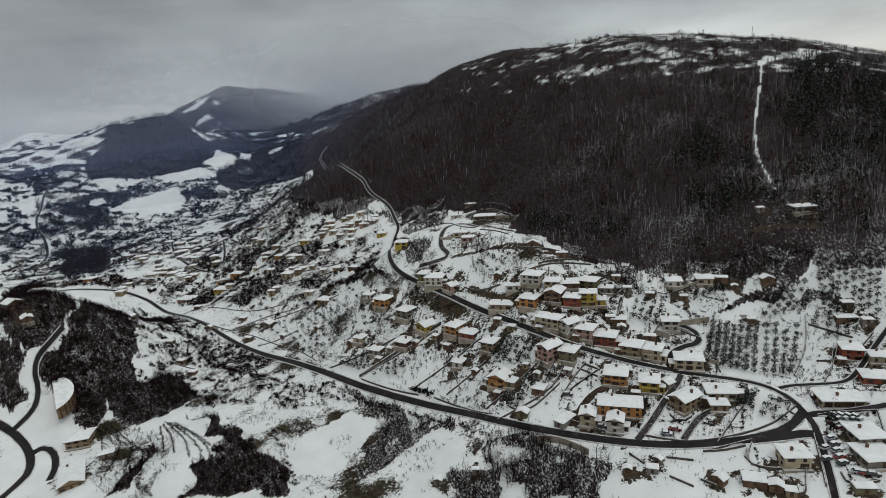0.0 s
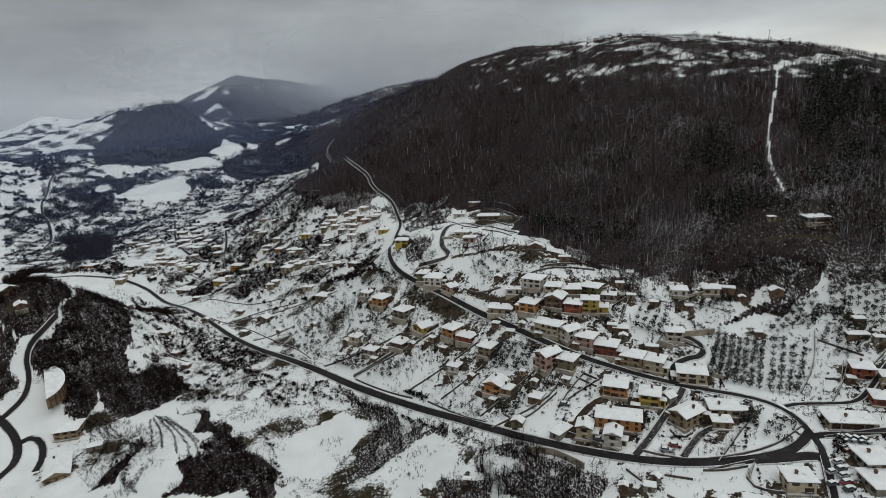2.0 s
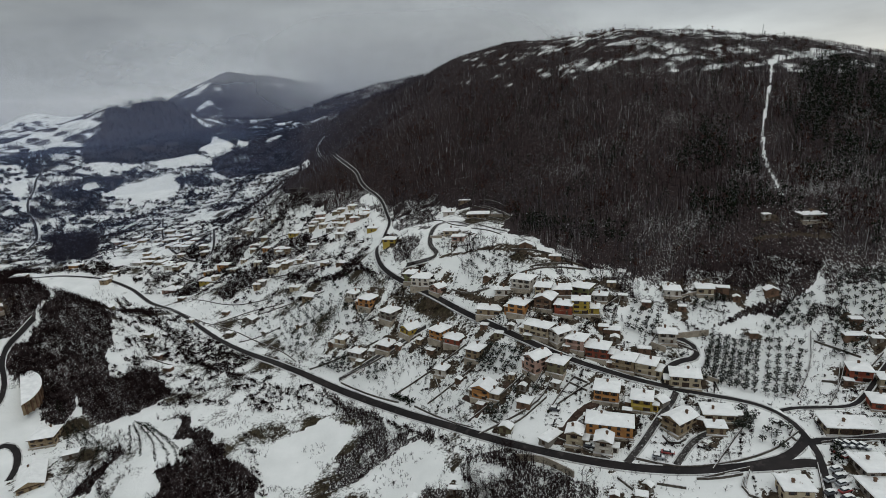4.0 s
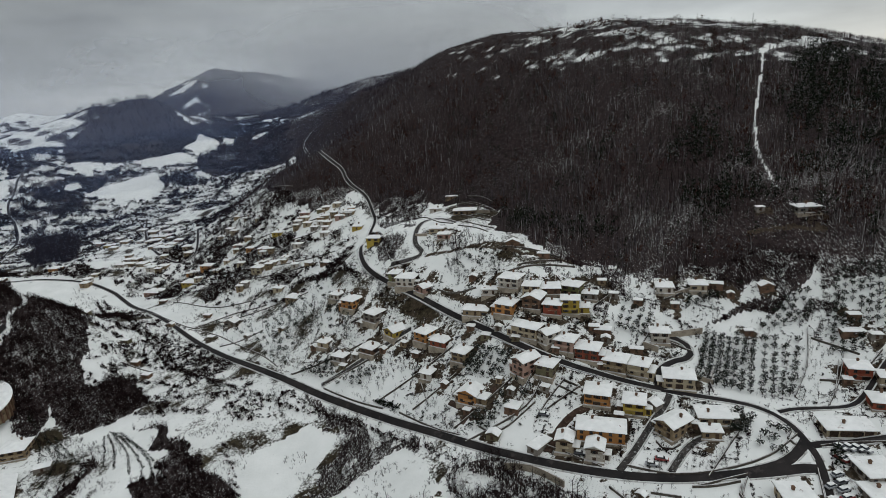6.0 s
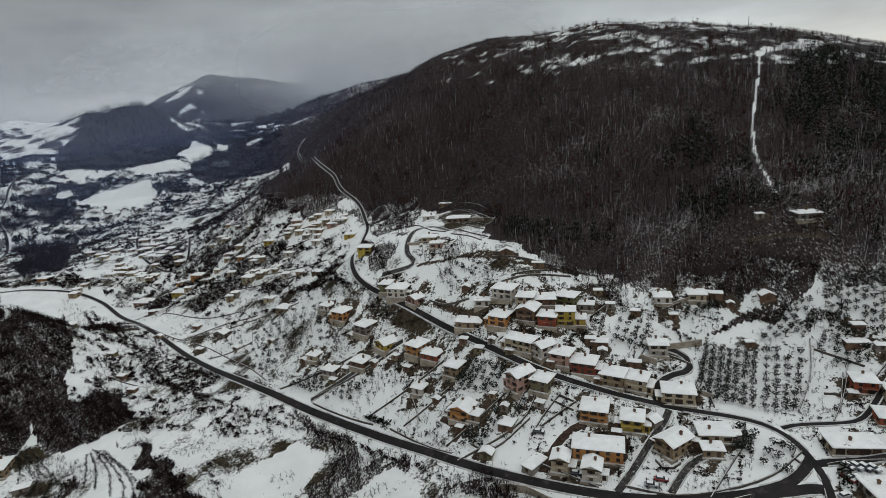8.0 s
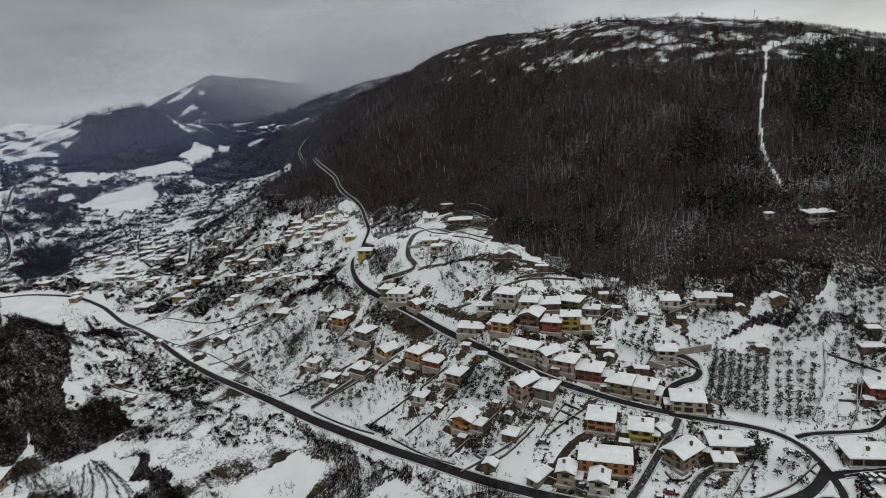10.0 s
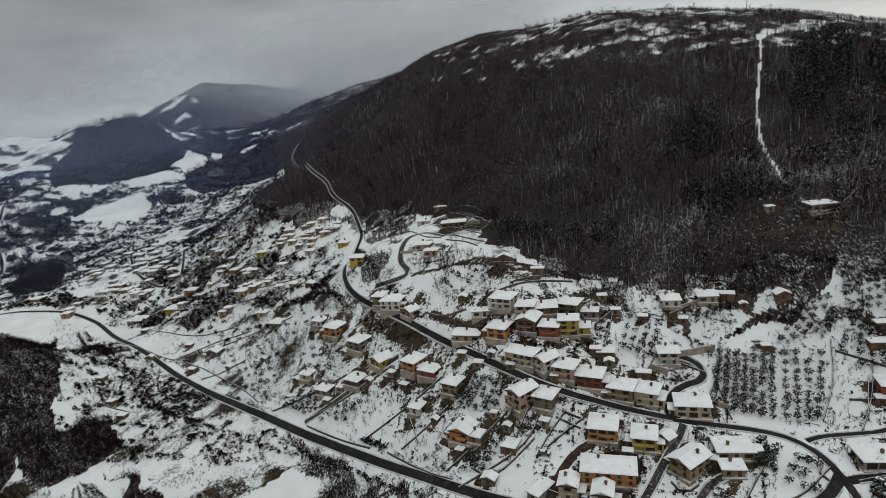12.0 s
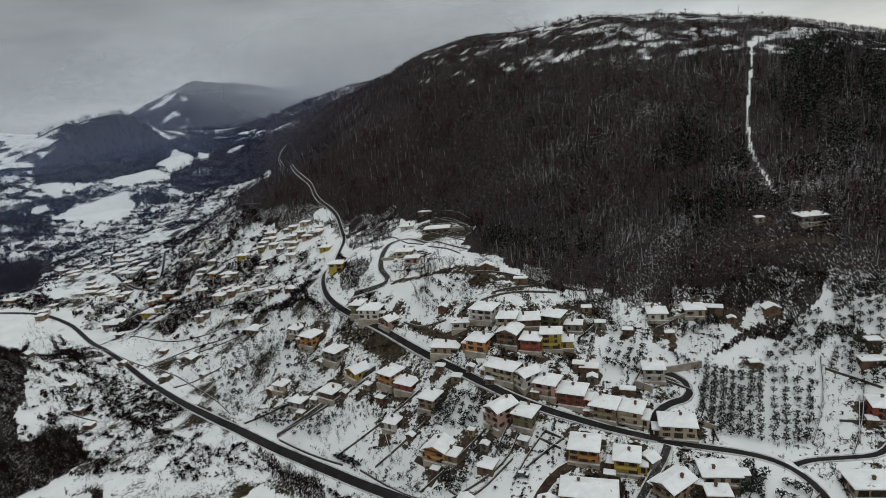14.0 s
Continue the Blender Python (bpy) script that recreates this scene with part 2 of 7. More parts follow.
# ---------------------------------------------------------------- the lie of the land
def ridge_lift(x, y, base, line):
    """A mountain along a ridge line of (x, y, height, reach in front, reach behind)."""
    best = np.full(x.shape, 1e9)
    top, reach = np.zeros(x.shape), np.ones(x.shape)
    for a, b in zip(line[:-1], line[1:]):
        ax, ay, bx, by = a[0], a[1], b[0], b[1]
        dx, dy = bx - ax, by - ay
        s = np.clip(((x - ax) * dx + (y - ay) * dy) / (dx * dx + dy * dy), 0, 1)
        off = np.hypot(x - ax - s * dx, y - ay - s * dy)
        front = (dx * (y - ay) - dy * (x - ax)) < 0
        near = off < best
        best = np.where(near, off, best)
        top = np.where(near, a[2] + s * (b[2] - a[2]), top)
        reach = np.where(near, np.where(front, a[3] + s * (b[3] - a[3]), a[4] + s * (b[4] - a[4])), reach)
    u = np.clip(best / reach, 0, 1)
    g = 0.45 * (1 - u) + 0.55 * (0.5 + 0.5 * np.cos(np.pi * u))
    return np.maximum(top - base, 0) * g


MAIN_RIDGE = [(-236, 1020, 46, 90, 110), (-182, 1010, 78, 110, 150), (-120, 980, 111, 140, 190), (-76, 930, 126, 155, 240), (-36, 860, 138, 165, 300),
              (29, 764, 157, 180, 320), (89, 663, 168, 220, 320), (193, 593, 168, 260, 320), (352, 647, 154, 310, 320),
              (498, 702, 118, 340, 320), (700, 790, 118, 340, 320), (1100, 1010, 110, 340, 320)]
SHOULDER = [(-422, 1290, 34, 150, 260), (-396, 1340, 49, 150, 260), (-343, 1420, 85, 150, 260), (-249, 1520, 133, 150, 260), (-159, 1600, 156, 150, 260), (-35, 1680, 181, 150, 260), (171, 1800, 201, 150, 260)]
LEFT_HILL = [(-1700, 1370, 0, 240, 470), (-1132, 1465, 34, 260, 470), (-965, 1482, 94, 260, 470), (-809, 1482, 142, 260, 470),
             (-684, 1482, 155, 240, 400), (-600, 1520, 100, 160, 320)]
FAR_MOUNTAIN = [(-1450, 2496, 100, 400, 560), (-1169, 2496, 158, 400, 560), (-1036, 2496, 218, 440, 560), (-858, 2496, 279, 470, 560),
                (-697, 2496, 253, 470, 560), (-418, 2496, 190, 470, 560), (-178, 2496, 185, 470, 560), (400, 2580, 190, 470, 560)]
FAR_RANGE = [(-3600, 2400, 80, 400, 400), (-2900, 3120, 120, 400, 400), (-2445, 3276, 95, 400, 400), (-2233, 3276, 170, 400, 400),
             (-2050, 3276, 139, 400, 400), (-1789, 3276, 163, 400, 400), (-1100, 3350, 170, 400, 400)]


def swell(x, y, cx, cy, s, height):
    return height * np.exp(-((x - cx) ** 2 + (y - cy) ** 2) / (2 * s * s))


def land(x, y):
    """Height of the ground."""
    x, y = np.asarray(x, float), np.asarray(y, float)
    u, v = np.tanh(x / 300), np.tanh((y - 250) / 250)
    z = -2.8 + 60.0 * u + 56.2 * v + 8.1 * u * u + 46.5 * u * v + 0.9 * v * v
    z = z + swell(x, y, 3, 328, 42, 14.0) + swell(x, y, 45, 290, 26, 15.3) + swell(x, y, -48, 245, 40, -14.5)
    z = z + swell(x, y, -120, 370, 55, -17.9) + swell(x, y, 150, 225, 32, -15.6) + swell(x, y, 105, 265, 28, 0.9)
    z = z + swell(x, y, 48, 243, 20, 7.8) + swell(x, y, -195, 275, 50, -10) + swell(x, y, -27, 350, 32, 15.3)
    z = z + swell(x, y, 165, 285, 32, 10.1) + swell(x, y, -235, 500, 70, -20.3) + swell(x, y, -266, 338, 42, 58)
    z = z + swell(x, y, 400, 490, 60, -14) + swell(x, y, -85, 570, 75, 34) + swell(x, y, -140, 690, 65, 34)
    drop = np.clip((x - 170) / 330, 0, 1) * np.clip((y - 330) / 260, 0, 1)
    z = z - 52 * drop - 26 * np.clip((x - 360) / 180, 0, 1) * np.clip((y - 330) / 260, 0, 1)
    far = np.clip((y - 680) / 550, 0, 1)
    far = far * far * (3 - 2 * far)
    side = np.clip((x + 60) / 260, 0, 1)
    z = z + 108 * far * (1 - side) - 95 * far * side
    for line in (MAIN_RIDGE, SHOULDER, LEFT_HILL, FAR_MOUNTAIN, FAR_RANGE):
        z = z + ridge_lift(x, y, z, line)
    rough = np.clip((np.hypot(x, y) - 420) / 400, 0, 1)
    z = z + rough * (5 * np.sin(x / 61 + 1.3 * np.sin(y / 83)) * np.sin(y / 97 + 0.8 * np.sin(x / 71)) + 2.2 * np.sin(x / 23 + y / 31) * np.sin(y / 19 - x / 37))
    return z


# ---------------------------------------------------------------- plan
MOUNTAIN_WOODS = [(-175.6, 639.2), (-90.1, 485), (-62.8, 500), (-38.4, 453.7), (-28.7, 439.8), (3.1, 432.4), (45.1, 368.2), (43.1, 306.9), (62.9, 290), (75.4, 281.2), (90.6, 274.3), (111.3, 268.6), (139.4, 262.9), (152.8, 262.5), (177, 257.9), (217.8, 245.9), (357.4, 421.6), (317, 446.4), (312.8, 512), (85.1, 634.1), (24.8, 672.7), (-56, 908.6), (-114.2, 930.8), (-178.3, 957.9)]
SPUR_WOODS = [(-175.6, 639.2), (-186.8, 879.7), (-178.7, 921.4), (-67, 529), (-44, 477.4), (-64.5, 486.8), (-89.9, 483.3), (-127.3, 533.3)]
LEFT_SCRUB = [(-238.3, 339.6), (-225.7, 361.2), (-209.6, 354.0), (-201.2, 342.3), (-206.4, 325.8), (-217.6, 314.5), (-228.3, 314.1)]
FOOT_FRINGE = [(64.5, 296.9), (91.8, 277.8), (112.8, 272.1), (140.6, 265.5), (178.5, 260.4), (212.3, 252), (199, 234.1), (172.3, 250), (142.9, 253.6), (110.8, 260.6), (84.2, 263.3), (59.4, 275.4)]
FARM_CLEARING = [(165.5, 303.4), (208.7, 294.4), (197.6, 257.1), (167.1, 263.9), (154.9, 277.4)]
MEADOWS = [(-279.2, 477.8), (-147.7, 361.7), (-49.4, 263.7), (8.9, 199), (-10.1, 176.6), (-68.2, 190), (-120.6, 263.4), (-193.9, 324.6)]
LEFT_WOODS = [(-664, 1078), (-753, 1260), (-755, 1399), (-722, 1475), (-690, 1500), (-640, 1500), (-610, 1466), (-531, 1404), (-431, 1115), (-431, 1023), (-507, 1017), (-561, 1028)]
FAR_SCRUB = [(-689.5, 969.8), (-601.8, 1011.8), (-506.7, 974.2), (-512.2, 1018.2), (-431.5, 986.4), (-382.8, 877.2), (-444.1, 857.7), (-531.2, 866.6), (-599.2, 832.0)]
DARK_COPSE = [(-533.7, 784.2), (-461.3, 768.7), (-374.2, 613.3), (-432.8, 618.7)]
KNOLL_WOODS = [(-449.3, 545.5), (-473.2, 598.1), (-437.8, 592.0), (-239.9, 342.6), (-234.8, 327.6), (-235.7, 314.2), (-242.3, 306.0), (-251.7, 311.0), (-261.3, 320.9), (-266.7, 319.0)]
RAVINE_WOODS = [(-209.8, 302.4), (-203.5, 315.0), (-189.8, 314.4), (-178.1, 324.1), (-153.7, 312.4), (-143.0, 293.5), (-152.3, 289.1), (-158.9, 286.2), (-162.3, 280.0), (-182.0, 283.1), (-196.9, 289.6)]
ROADSIDE_SCRUB = [(-255.8, 350.3), (-329.6, 535), (-245.3, 460.4), (-156.5, 365), (-181.2, 360.2), (-195.4, 360), (-215.1, 362), (-245.6, 344.4)]
SLOPE_GARDENS = [(-224.3, 458.5), (-175.7, 450.4), (-82.1, 413.9), (-45.7, 321.1), (-51.4, 295.2), (-56.6, 276.9), (-107.3, 329.4), (-163.1, 384.5)]
BANK_WOODS = [(-235.3, 305.7), (-218.8, 307.4), (-208.1, 297.2), (-210.3, 293.6), (-222.5, 296.6)]
FOOT_WOODS = [(118.4, 262.2), (125, 267.8), (148.6, 264.9), (165, 260.1), (178.5, 260.4), (179.6, 253.5), (166.6, 253.6), (159, 251.7), (143.1, 254.1), (130.9, 256.6)]
DARK_PINES = [(252.4, 420.1), (287.2, 454.1), (329.3, 423.4), (347.2, 389.9), (267.9, 294.4), (239.6, 300.9), (227, 322), (226, 352.3)]
TERRACE_SCRUB = [(-204.7, 279.7), (-194.2, 282.6), (-146.3, 266.6), (-141.8, 243.5), (-136.6, 210.2), (-150.4, 208), (-176.6, 234.9), (-181.3, 257.8)]
RIVER_SCRUB = [(-65.1, 269.4), (-36.7, 249.3), (-4.1, 218), (-7, 207.1), (-38.2, 229.3), (-47.8, 245.4)]
RIVER_SCRUB_B = [(-36.1, 238), (-21.9, 219.8), (-30.9, 201.7), (-51.8, 199.2), (-45.1, 220.4)]
SOUTH_WOODS = [(9.2, 202), (37.4, 185.1), (48.3, 179.1), (53.6, 170.1), (47.4, 159.8), (44.7, 148.5), (-10.5, 162.4), (-7.8, 184.8), (5.5, 188.2)]
VILLAGE_HEDGE = [(117.7, 245.4), (141.1, 250.1), (156.8, 252.4), (148.5, 244.3), (127.3, 243.5)]
GROVE_EDGE = [(84.7, 273.7), (106, 262.4), (107.1, 251.5), (95.6, 256.7), (83.4, 265.3)]
GULLY = [(167.7, 246.5), (174.7, 247.6), (161.3, 231.6), (157.8, 233.1)]
VALLEY = [(-654.8, 829.4), (-578.2, 872.3), (-487.4, 1045.4), (-629.8, 2109.1), (-216.7, 966.6), (-162.2, 626.7), (-89.2, 476.8), (-47.3, 438.7), (-45.3, 364.6), (-76.2, 372.8), (-131.9, 393.1), (-306.6, 545.4), (-405.9, 576.1), (-500.9, 613.9)]
VALLEY_NEAR = [(-279.2, 477.8), (-147.7, 361.7), (-55.6, 266.1), (-72.7, 260.3), (-144.3, 284.3), (-193.9, 324.6)]
SNOW_FIELD_A = [(-79.5, 237.8), (-54.2, 252.2), (-39.5, 239.7), (-45.6, 224.8), (-55.7, 208.2), (-72.7, 208.6)]
SNOW_FIELD_B = [(-29.2, 212.3), (-19.3, 217.4), (-0.3, 200.1), (5.5, 188.2), (-9.9, 185.6), (-28, 193.2)]
THIN_GRASS = [(-45.1, 307), (-10.9, 305.9), (17.5, 270.9), (40, 238.7), (24.4, 240.1), (-12.9, 270.1)]
HILL_MEADOW = [(2.8, 311.4), (34.7, 303.7), (66.4, 280.6), (41.9, 274.8), (18.8, 279.7), (-1.5, 298.3)]
FIRE_BREAK = [(257.2, 458.6), (250.5, 444.5), (230.8, 411.9), (216.9, 389.4), (207.3, 372.4), (195.9, 348.2), (190.3, 328.5), (180.4, 302.6)]
TRACKS = [([(10.9, 285.3), (25.2, 268.7), (38.4, 254.2)], 2.4), ([(3, 313.6), (34.5, 302.3), (61, 282.1)], 1.6), ([(154.5, 276.5), (172.1, 272.8), (183.1, 268)], 1.6), ([(25.2, 305.1), (50, 285.5), (72.3, 280.7)], 1.6)]
UPPER_FIELD = [(-435, 1065), (-425, 1083), (-441, 1168), (-372, 1074), (-364, 1024), (-388, 1002)]
LONG_FIELD = [(-502, 1014), (-461, 1022), (-426, 1030), (-383, 986), (-414, 972), (-438, 965)]
WIDE_FIELD = [(-478, 948), (-437, 952), (-405, 903), (-397, 851), (-450, 864), (-530, 897), (-515, 926)]
SMALL_FIELD = [(-595, 1031), (-577, 1037), (-555, 1022), (-555, 1007)]
STRIP_FIELD = [(-613, 1024), (-588, 1016), (-556, 988), (-572, 982)]
EDGE_FIELD = [(-584, 946), (-563, 954), (-545, 927), (-558, 913)]
FAR_FIELD = [(-377, 1111), (-345, 1079), (-340, 1047), (-361, 1060)]
HEAD_FIELD = [(-326, 1200), (-318, 1228), (-300, 1205), (-294, 1142)]
LANE_FIELD = [(-312, 1069), (-289, 1097), (-282, 1074), (-304, 1050)]
WHITE_FIELDS = [UPPER_FIELD, LONG_FIELD, WIDE_FIELD, SMALL_FIELD, STRIP_FIELD, EDGE_FIELD, FAR_FIELD, HEAD_FIELD, LANE_FIELD]
LANE_BANK = [(-24.1, 337.0), (-13.0, 346.1), (-4.1, 424.8), (0.8, 383.6), (-5.5, 337.3), (-4.5, 323.8), (-12.3, 319.8), (-21.8, 320.7)]
HAMLET_COPSE = [(11.9, 302.2), (18.0, 313.6), (24.1, 307.3), (22.4, 288.2), (17.3, 284.6)]
HAMLET_SAPLINGS = [(3.7, 322.4), (21.7, 326.7), (32.8, 307.6), (33.9, 296.5), (17.3, 303.2), (4.3, 309.6)]
SPUR_EDGE = [(-33.9, 437.4), (-19.4, 448.5), (2.4, 449.0), (5.3, 420.4), (-10.9, 395.3), (-26.4, 407.9)]
HAMLET_GARDENS = [(14.1, 416.8), (26.6, 423.0), (44.6, 403.0), (48.5, 367.7), (42.0, 322.7), (27.5, 322.5), (19.7, 350.8)]
BARE_PATCH = [(31.1, 310.8), (38.2, 304.2), (44.5, 289.2), (34.1, 297.6)]
BARE_MEADOW = [(33.5, 293.0), (47.2, 284.3), (63.8, 281.7), (57.4, 276.0), (42.7, 280.8)]
LOWER_BANK = [(-67.1, 387.8), (-43.0, 338.0), (-24.6, 312.0), (-12.4, 299.6), (-21.4, 300.3), (-37.7, 318.1), (-53.4, 336.3)]
VERGE = [(-37.0, 317.2), (-15.4, 299.9), (7.1, 278.5), (28.3, 252.4), (21.1, 254.7), (1.5, 277.9), (-24.4, 301.9)]
HOUSE_GARDEN_A = [(53.6, 221.8), (61.1, 218.2), (57.2, 213.9), (52.4, 216.8)]
HOUSE_GARDEN_B = [(39.8, 220.4), (50.6, 218.3), (46.4, 213.6), (37.7, 217.2)]
YARD_GARDEN = [(68.8, 270.1), (80.3, 274.9), (88.7, 264.9), (77.0, 254.9), (68.9, 260.7)]
HOLLOW_WOODS = [(-238.9, 340.7), (-307.1, 492.4), (-208.3, 354.5), (-197.4, 334.5), (-206.8, 318.3), (-216.2, 312.1), (-223.6, 295.3), (-232.3, 298.5), (-233.4, 310.8), (-230.8, 325.2)]
WEST_BANK = [(-266.2, 317.7), (-253.3, 311.1), (-243.3, 305.3), (-242.9, 299.0), (-237.4, 288.0), (-240.1, 278.5), (-248.9, 282.1)]
HALL_BANK = [(-235.1, 305.7), (-225.5, 306.9), (-213.5, 298.8), (-202.0, 286.1), (-200.2, 276.4), (-219.6, 293.0)]
BROWN_SCRUB = [(-146.7, 276.0), (-111.1, 246.7), (-88.3, 230.9), (-76.2, 212.3), (-79.4, 198.5), (-115.6, 205.2), (-125.7, 226.5), (-112.7, 228.9), (-130.3, 254.3)]
YARD_TREES = [(-155.3, 236.6), (-159.8, 257.7), (-150.9, 242.9), (-151.6, 227.2), (-152.6, 215.0), (-159.2, 216.9)]
ALLOTMENTS = [(54.1, 177.8), (92.5, 166.1), (91.9, 159.6), (107.0, 152.9), (104.4, 146.0), (49.9, 158.7)]
WEST_VALLEY_WOODS = [(-776.3, 1102.8), (-728.7, 1127.0), (-596.1, 976.8), (-613.1, 950.1), (-520.9, 878.5), (-533.0, 839.7), (-527.3, 771.2), (-546.7, 751.1)]
WOODS_FRINGE = [(-166.6, 614.1), (-108.7, 529.8), (-64.2, 501.5), (-37.8, 464.0), (-15.3, 457.6), (3.5, 455.8), (-4.1, 424.8), (-26.9, 426.8), (-40.9, 443.6), (-60.0, 460.3), (-92.0, 490.6), (-138.1, 538.4)]
GULLY_WOODS = [(-234.0, 320.1), (-212.1, 329.3), (-193.9, 326.6), (-186.1, 313.5), (-206.4, 303.2), (-196.8, 284.9), (-199.8, 273.9), (-217.8, 286.8)]
STUBBLE = [(-92.4, 256.1), (-86.9, 243.3), (-69.7, 246.6), (-61.3, 253.3), (-76.8, 264.7), (-90.0, 264.5)]
FALLOW = [(-114.7, 260.8), (-91.6, 253.9), (-84.0, 236.6), (-104.4, 242.1)]
FAR_VALLEY = [(-900, 780), (-640, 780), (-420, 780), (-230, 900), (-260, 1180), (-500, 1180), (-700, 1180), (-1000, 1180)]
VILLAGE = [(-60, 262), (40, 178), (120, 172), (190, 205), (190, 255), (100, 265), (40, 310), (-40, 350)]
DENSE = [GULLY_WOODS, HOLLOW_WOODS, WEST_BANK, HALL_BANK, BROWN_SCRUB, YARD_TREES, LEFT_WOODS, DARK_COPSE, KNOLL_WOODS, RAVINE_WOODS, VILLAGE_HEDGE, BANK_WOODS, FOOT_WOODS]
SCRUB = [WOODS_FRINGE, SPUR_EDGE, LANE_BANK, FOOT_FRINGE, LEFT_SCRUB, SOUTH_WOODS, RIVER_SCRUB, RIVER_SCRUB_B, GROVE_EDGE, GULLY]
BARE = [BARE_PATCH, BARE_MEADOW, LOWER_BANK, VERGE, HOUSE_GARDEN_A, HOUSE_GARDEN_B, YARD_GARDEN, HAMLET_GARDENS]
THIN = [STUBBLE, FALLOW, THIN_GRASS, HILL_MEADOW, TERRACE_SCRUB, ROADSIDE_SCRUB, SLOPE_GARDENS]
CLEAN = [SNOW_FIELD_A, SNOW_FIELD_B] + WHITE_FIELDS
DENSE_PLANTS = [(GULLY_WOODS, 1.7, (1.5, 4)), (HOLLOW_WOODS, 1.7, (2, 4.5)), (WEST_BANK, 1.7, (2, 4)), (HALL_BANK, 1.7, (1.5, 3.5)), (BROWN_SCRUB, 1.5, (1.5, 4)), (YARD_TREES, 1.6, (1.5, 3)), (DARK_COPSE, 3.6, (7, 10)), (KNOLL_WOODS, 1.9, (3, 6)), (RAVINE_WOODS, 1.6, (2.5, 5)), (VILLAGE_HEDGE, 1.5, (1.5, 3)), (BANK_WOODS, 1.9, (2, 4)), (FOOT_WOODS, 2.2, (3, 5.5))]
SCRUB_PLANTS = [(WEST_VALLEY_WOODS, 5.5, (3, 7)), (WOODS_FRINGE, 3.0, (2, 5)), (ALLOTMENTS, 2.3, (0.5, 2.4)), (LANE_BANK, 2.3, (1.5, 4.5)), (HAMLET_COPSE, 1.8, (2, 5)), (HAMLET_SAPLINGS, 3.2, (2, 5)), (SPUR_EDGE, 2.6, (2, 5)), (LOWER_BANK, 2.0, (1, 3.5)), (VERGE, 2.4, (0.4, 1.4)), (HAMLET_GARDENS, 2.2, (0.5, 2.2)), (YARD_GARDEN, 1.9, (0.6, 2.4)), (FOOT_FRINGE, 2.6, (2, 5)), (LEFT_SCRUB, 1.5, (1.5, 4)), (SOUTH_WOODS, 1.6, (2.5, 6)), (RIVER_SCRUB, 1.7, (1.5, 4.5)), (RIVER_SCRUB_B, 1.7, (1.5, 4.5)), (GROVE_EDGE, 1.7, (1.5, 4)), (GULLY, 1.5, (1.5, 4)), (ROADSIDE_SCRUB, 2.4, (0.8, 2.6)), (SLOPE_GARDENS, 3.3, (0.8, 2.6)), (TERRACE_SCRUB, 1.5, (0.8, 2.6))]
HOUSE_SPOTS = []
LOWER_ROAD = [(-429.9, 567.3), (-403.1, 562.7), (-367.2, 552.4), (-332.3, 545.7), (-304.3, 528.9), (-271.8, 504.8), (-206.9, 420.3), (-159.3, 373.4), (-131.6, 347.5), (-93.1, 301.1), (-62.8, 275.9), (-31.1, 251.5), (-3.8, 224), (18.6, 203.1), (38.6, 190.1), (57, 180.6), (74.9, 174.1), (93.2, 171.3), (106.8, 171.8), (113, 173.5), (118.2, 176.5), (122.7, 180.7)]
UPPER_ROAD = [(-169.6, 898), (-179, 887), (-178, 872), (-155.3, 810), (-124, 700), (-92, 575), (-82, 552), (-69.9, 529.9), (-65, 509.9), (-45, 478), (-38.8, 451.4), (-34.6, 434.1), (-38.7, 414.4), (-37.2, 352.1), (-33.1, 329.3), (-24.5, 315.1), (-13.7, 304), (-1.7, 291.5), (14, 271), (25.8, 256.1), (36.7, 241.5), (46.9, 231.4), (57.1, 225), (67.5, 220), (75.3, 216), (89.5, 209.3), (98.8, 205.4), (112.9, 201), (120.4, 195.6), (123, 187.7), (122.7, 180.7), (122.3, 175.3), (120.8, 169.7), (117.5, 161.7), (113.2, 151.6), (110.1, 144.8), (105.4, 134.9)]
SIDE_ROAD = [(123, 178.4), (127.9, 178.3), (134, 177.1), (143.2, 176.8), (155.4, 176.4)]
HILL_LANE = [(122.9, 195.3), (128.5, 196.6), (138.3, 195.6), (147.4, 193.8), (155.4, 198.9), (164.4, 205.8), (176.9, 213.6), (188.6, 219.8)]
HOUSE_LANE = [(87.1, 211.3), (89.6, 218.6), (96.5, 223.2), (104.2, 224.5), (107.6, 229.3), (105.1, 234.4), (99.7, 236.7)]
HAMLET_LANE = [(-16.5, 317.6), (-1.7, 314.1), (1.9, 316.6), (-3.4, 325.4), (-2.1, 338.7), (1.8, 352.1), (10.8, 359.1), (20.7, 344.9)]
FIELD_LANE = [(-51.3, 272.3), (-31.7, 276), (-12.2, 277.5), (-6, 277.3)]
GARDEN_LANE = [(62.7, 180.3), (69.8, 186.1), (78.3, 195), (87, 203.3), (89.8, 207.3)]
DRIVE_LANE = [(77.7, 176.2), (86.1, 184.1), (92.3, 186.7), (99.1, 187.1)]
COURTYARD_LANE = [(42.4, 193.0), (46.2, 199.1), (50.5, 203.3), (55.8, 206.2), (60.1, 207.1)]
VALLEY_LANE = [(-376, 773.8), (-361.5, 739.8), (-313.2, 639.2), (-275.5, 586.4), (-241, 555.6), (-226.8, 557.3), (-234.3, 589.8), (-256.2, 645.5)]
LEFT_ROAD = [(-216.5, 229.9), (-215.2, 238.9), (-214.5, 247.8), (-221.2, 259.6), (-233.7, 269.2), (-249.2, 274.2)]
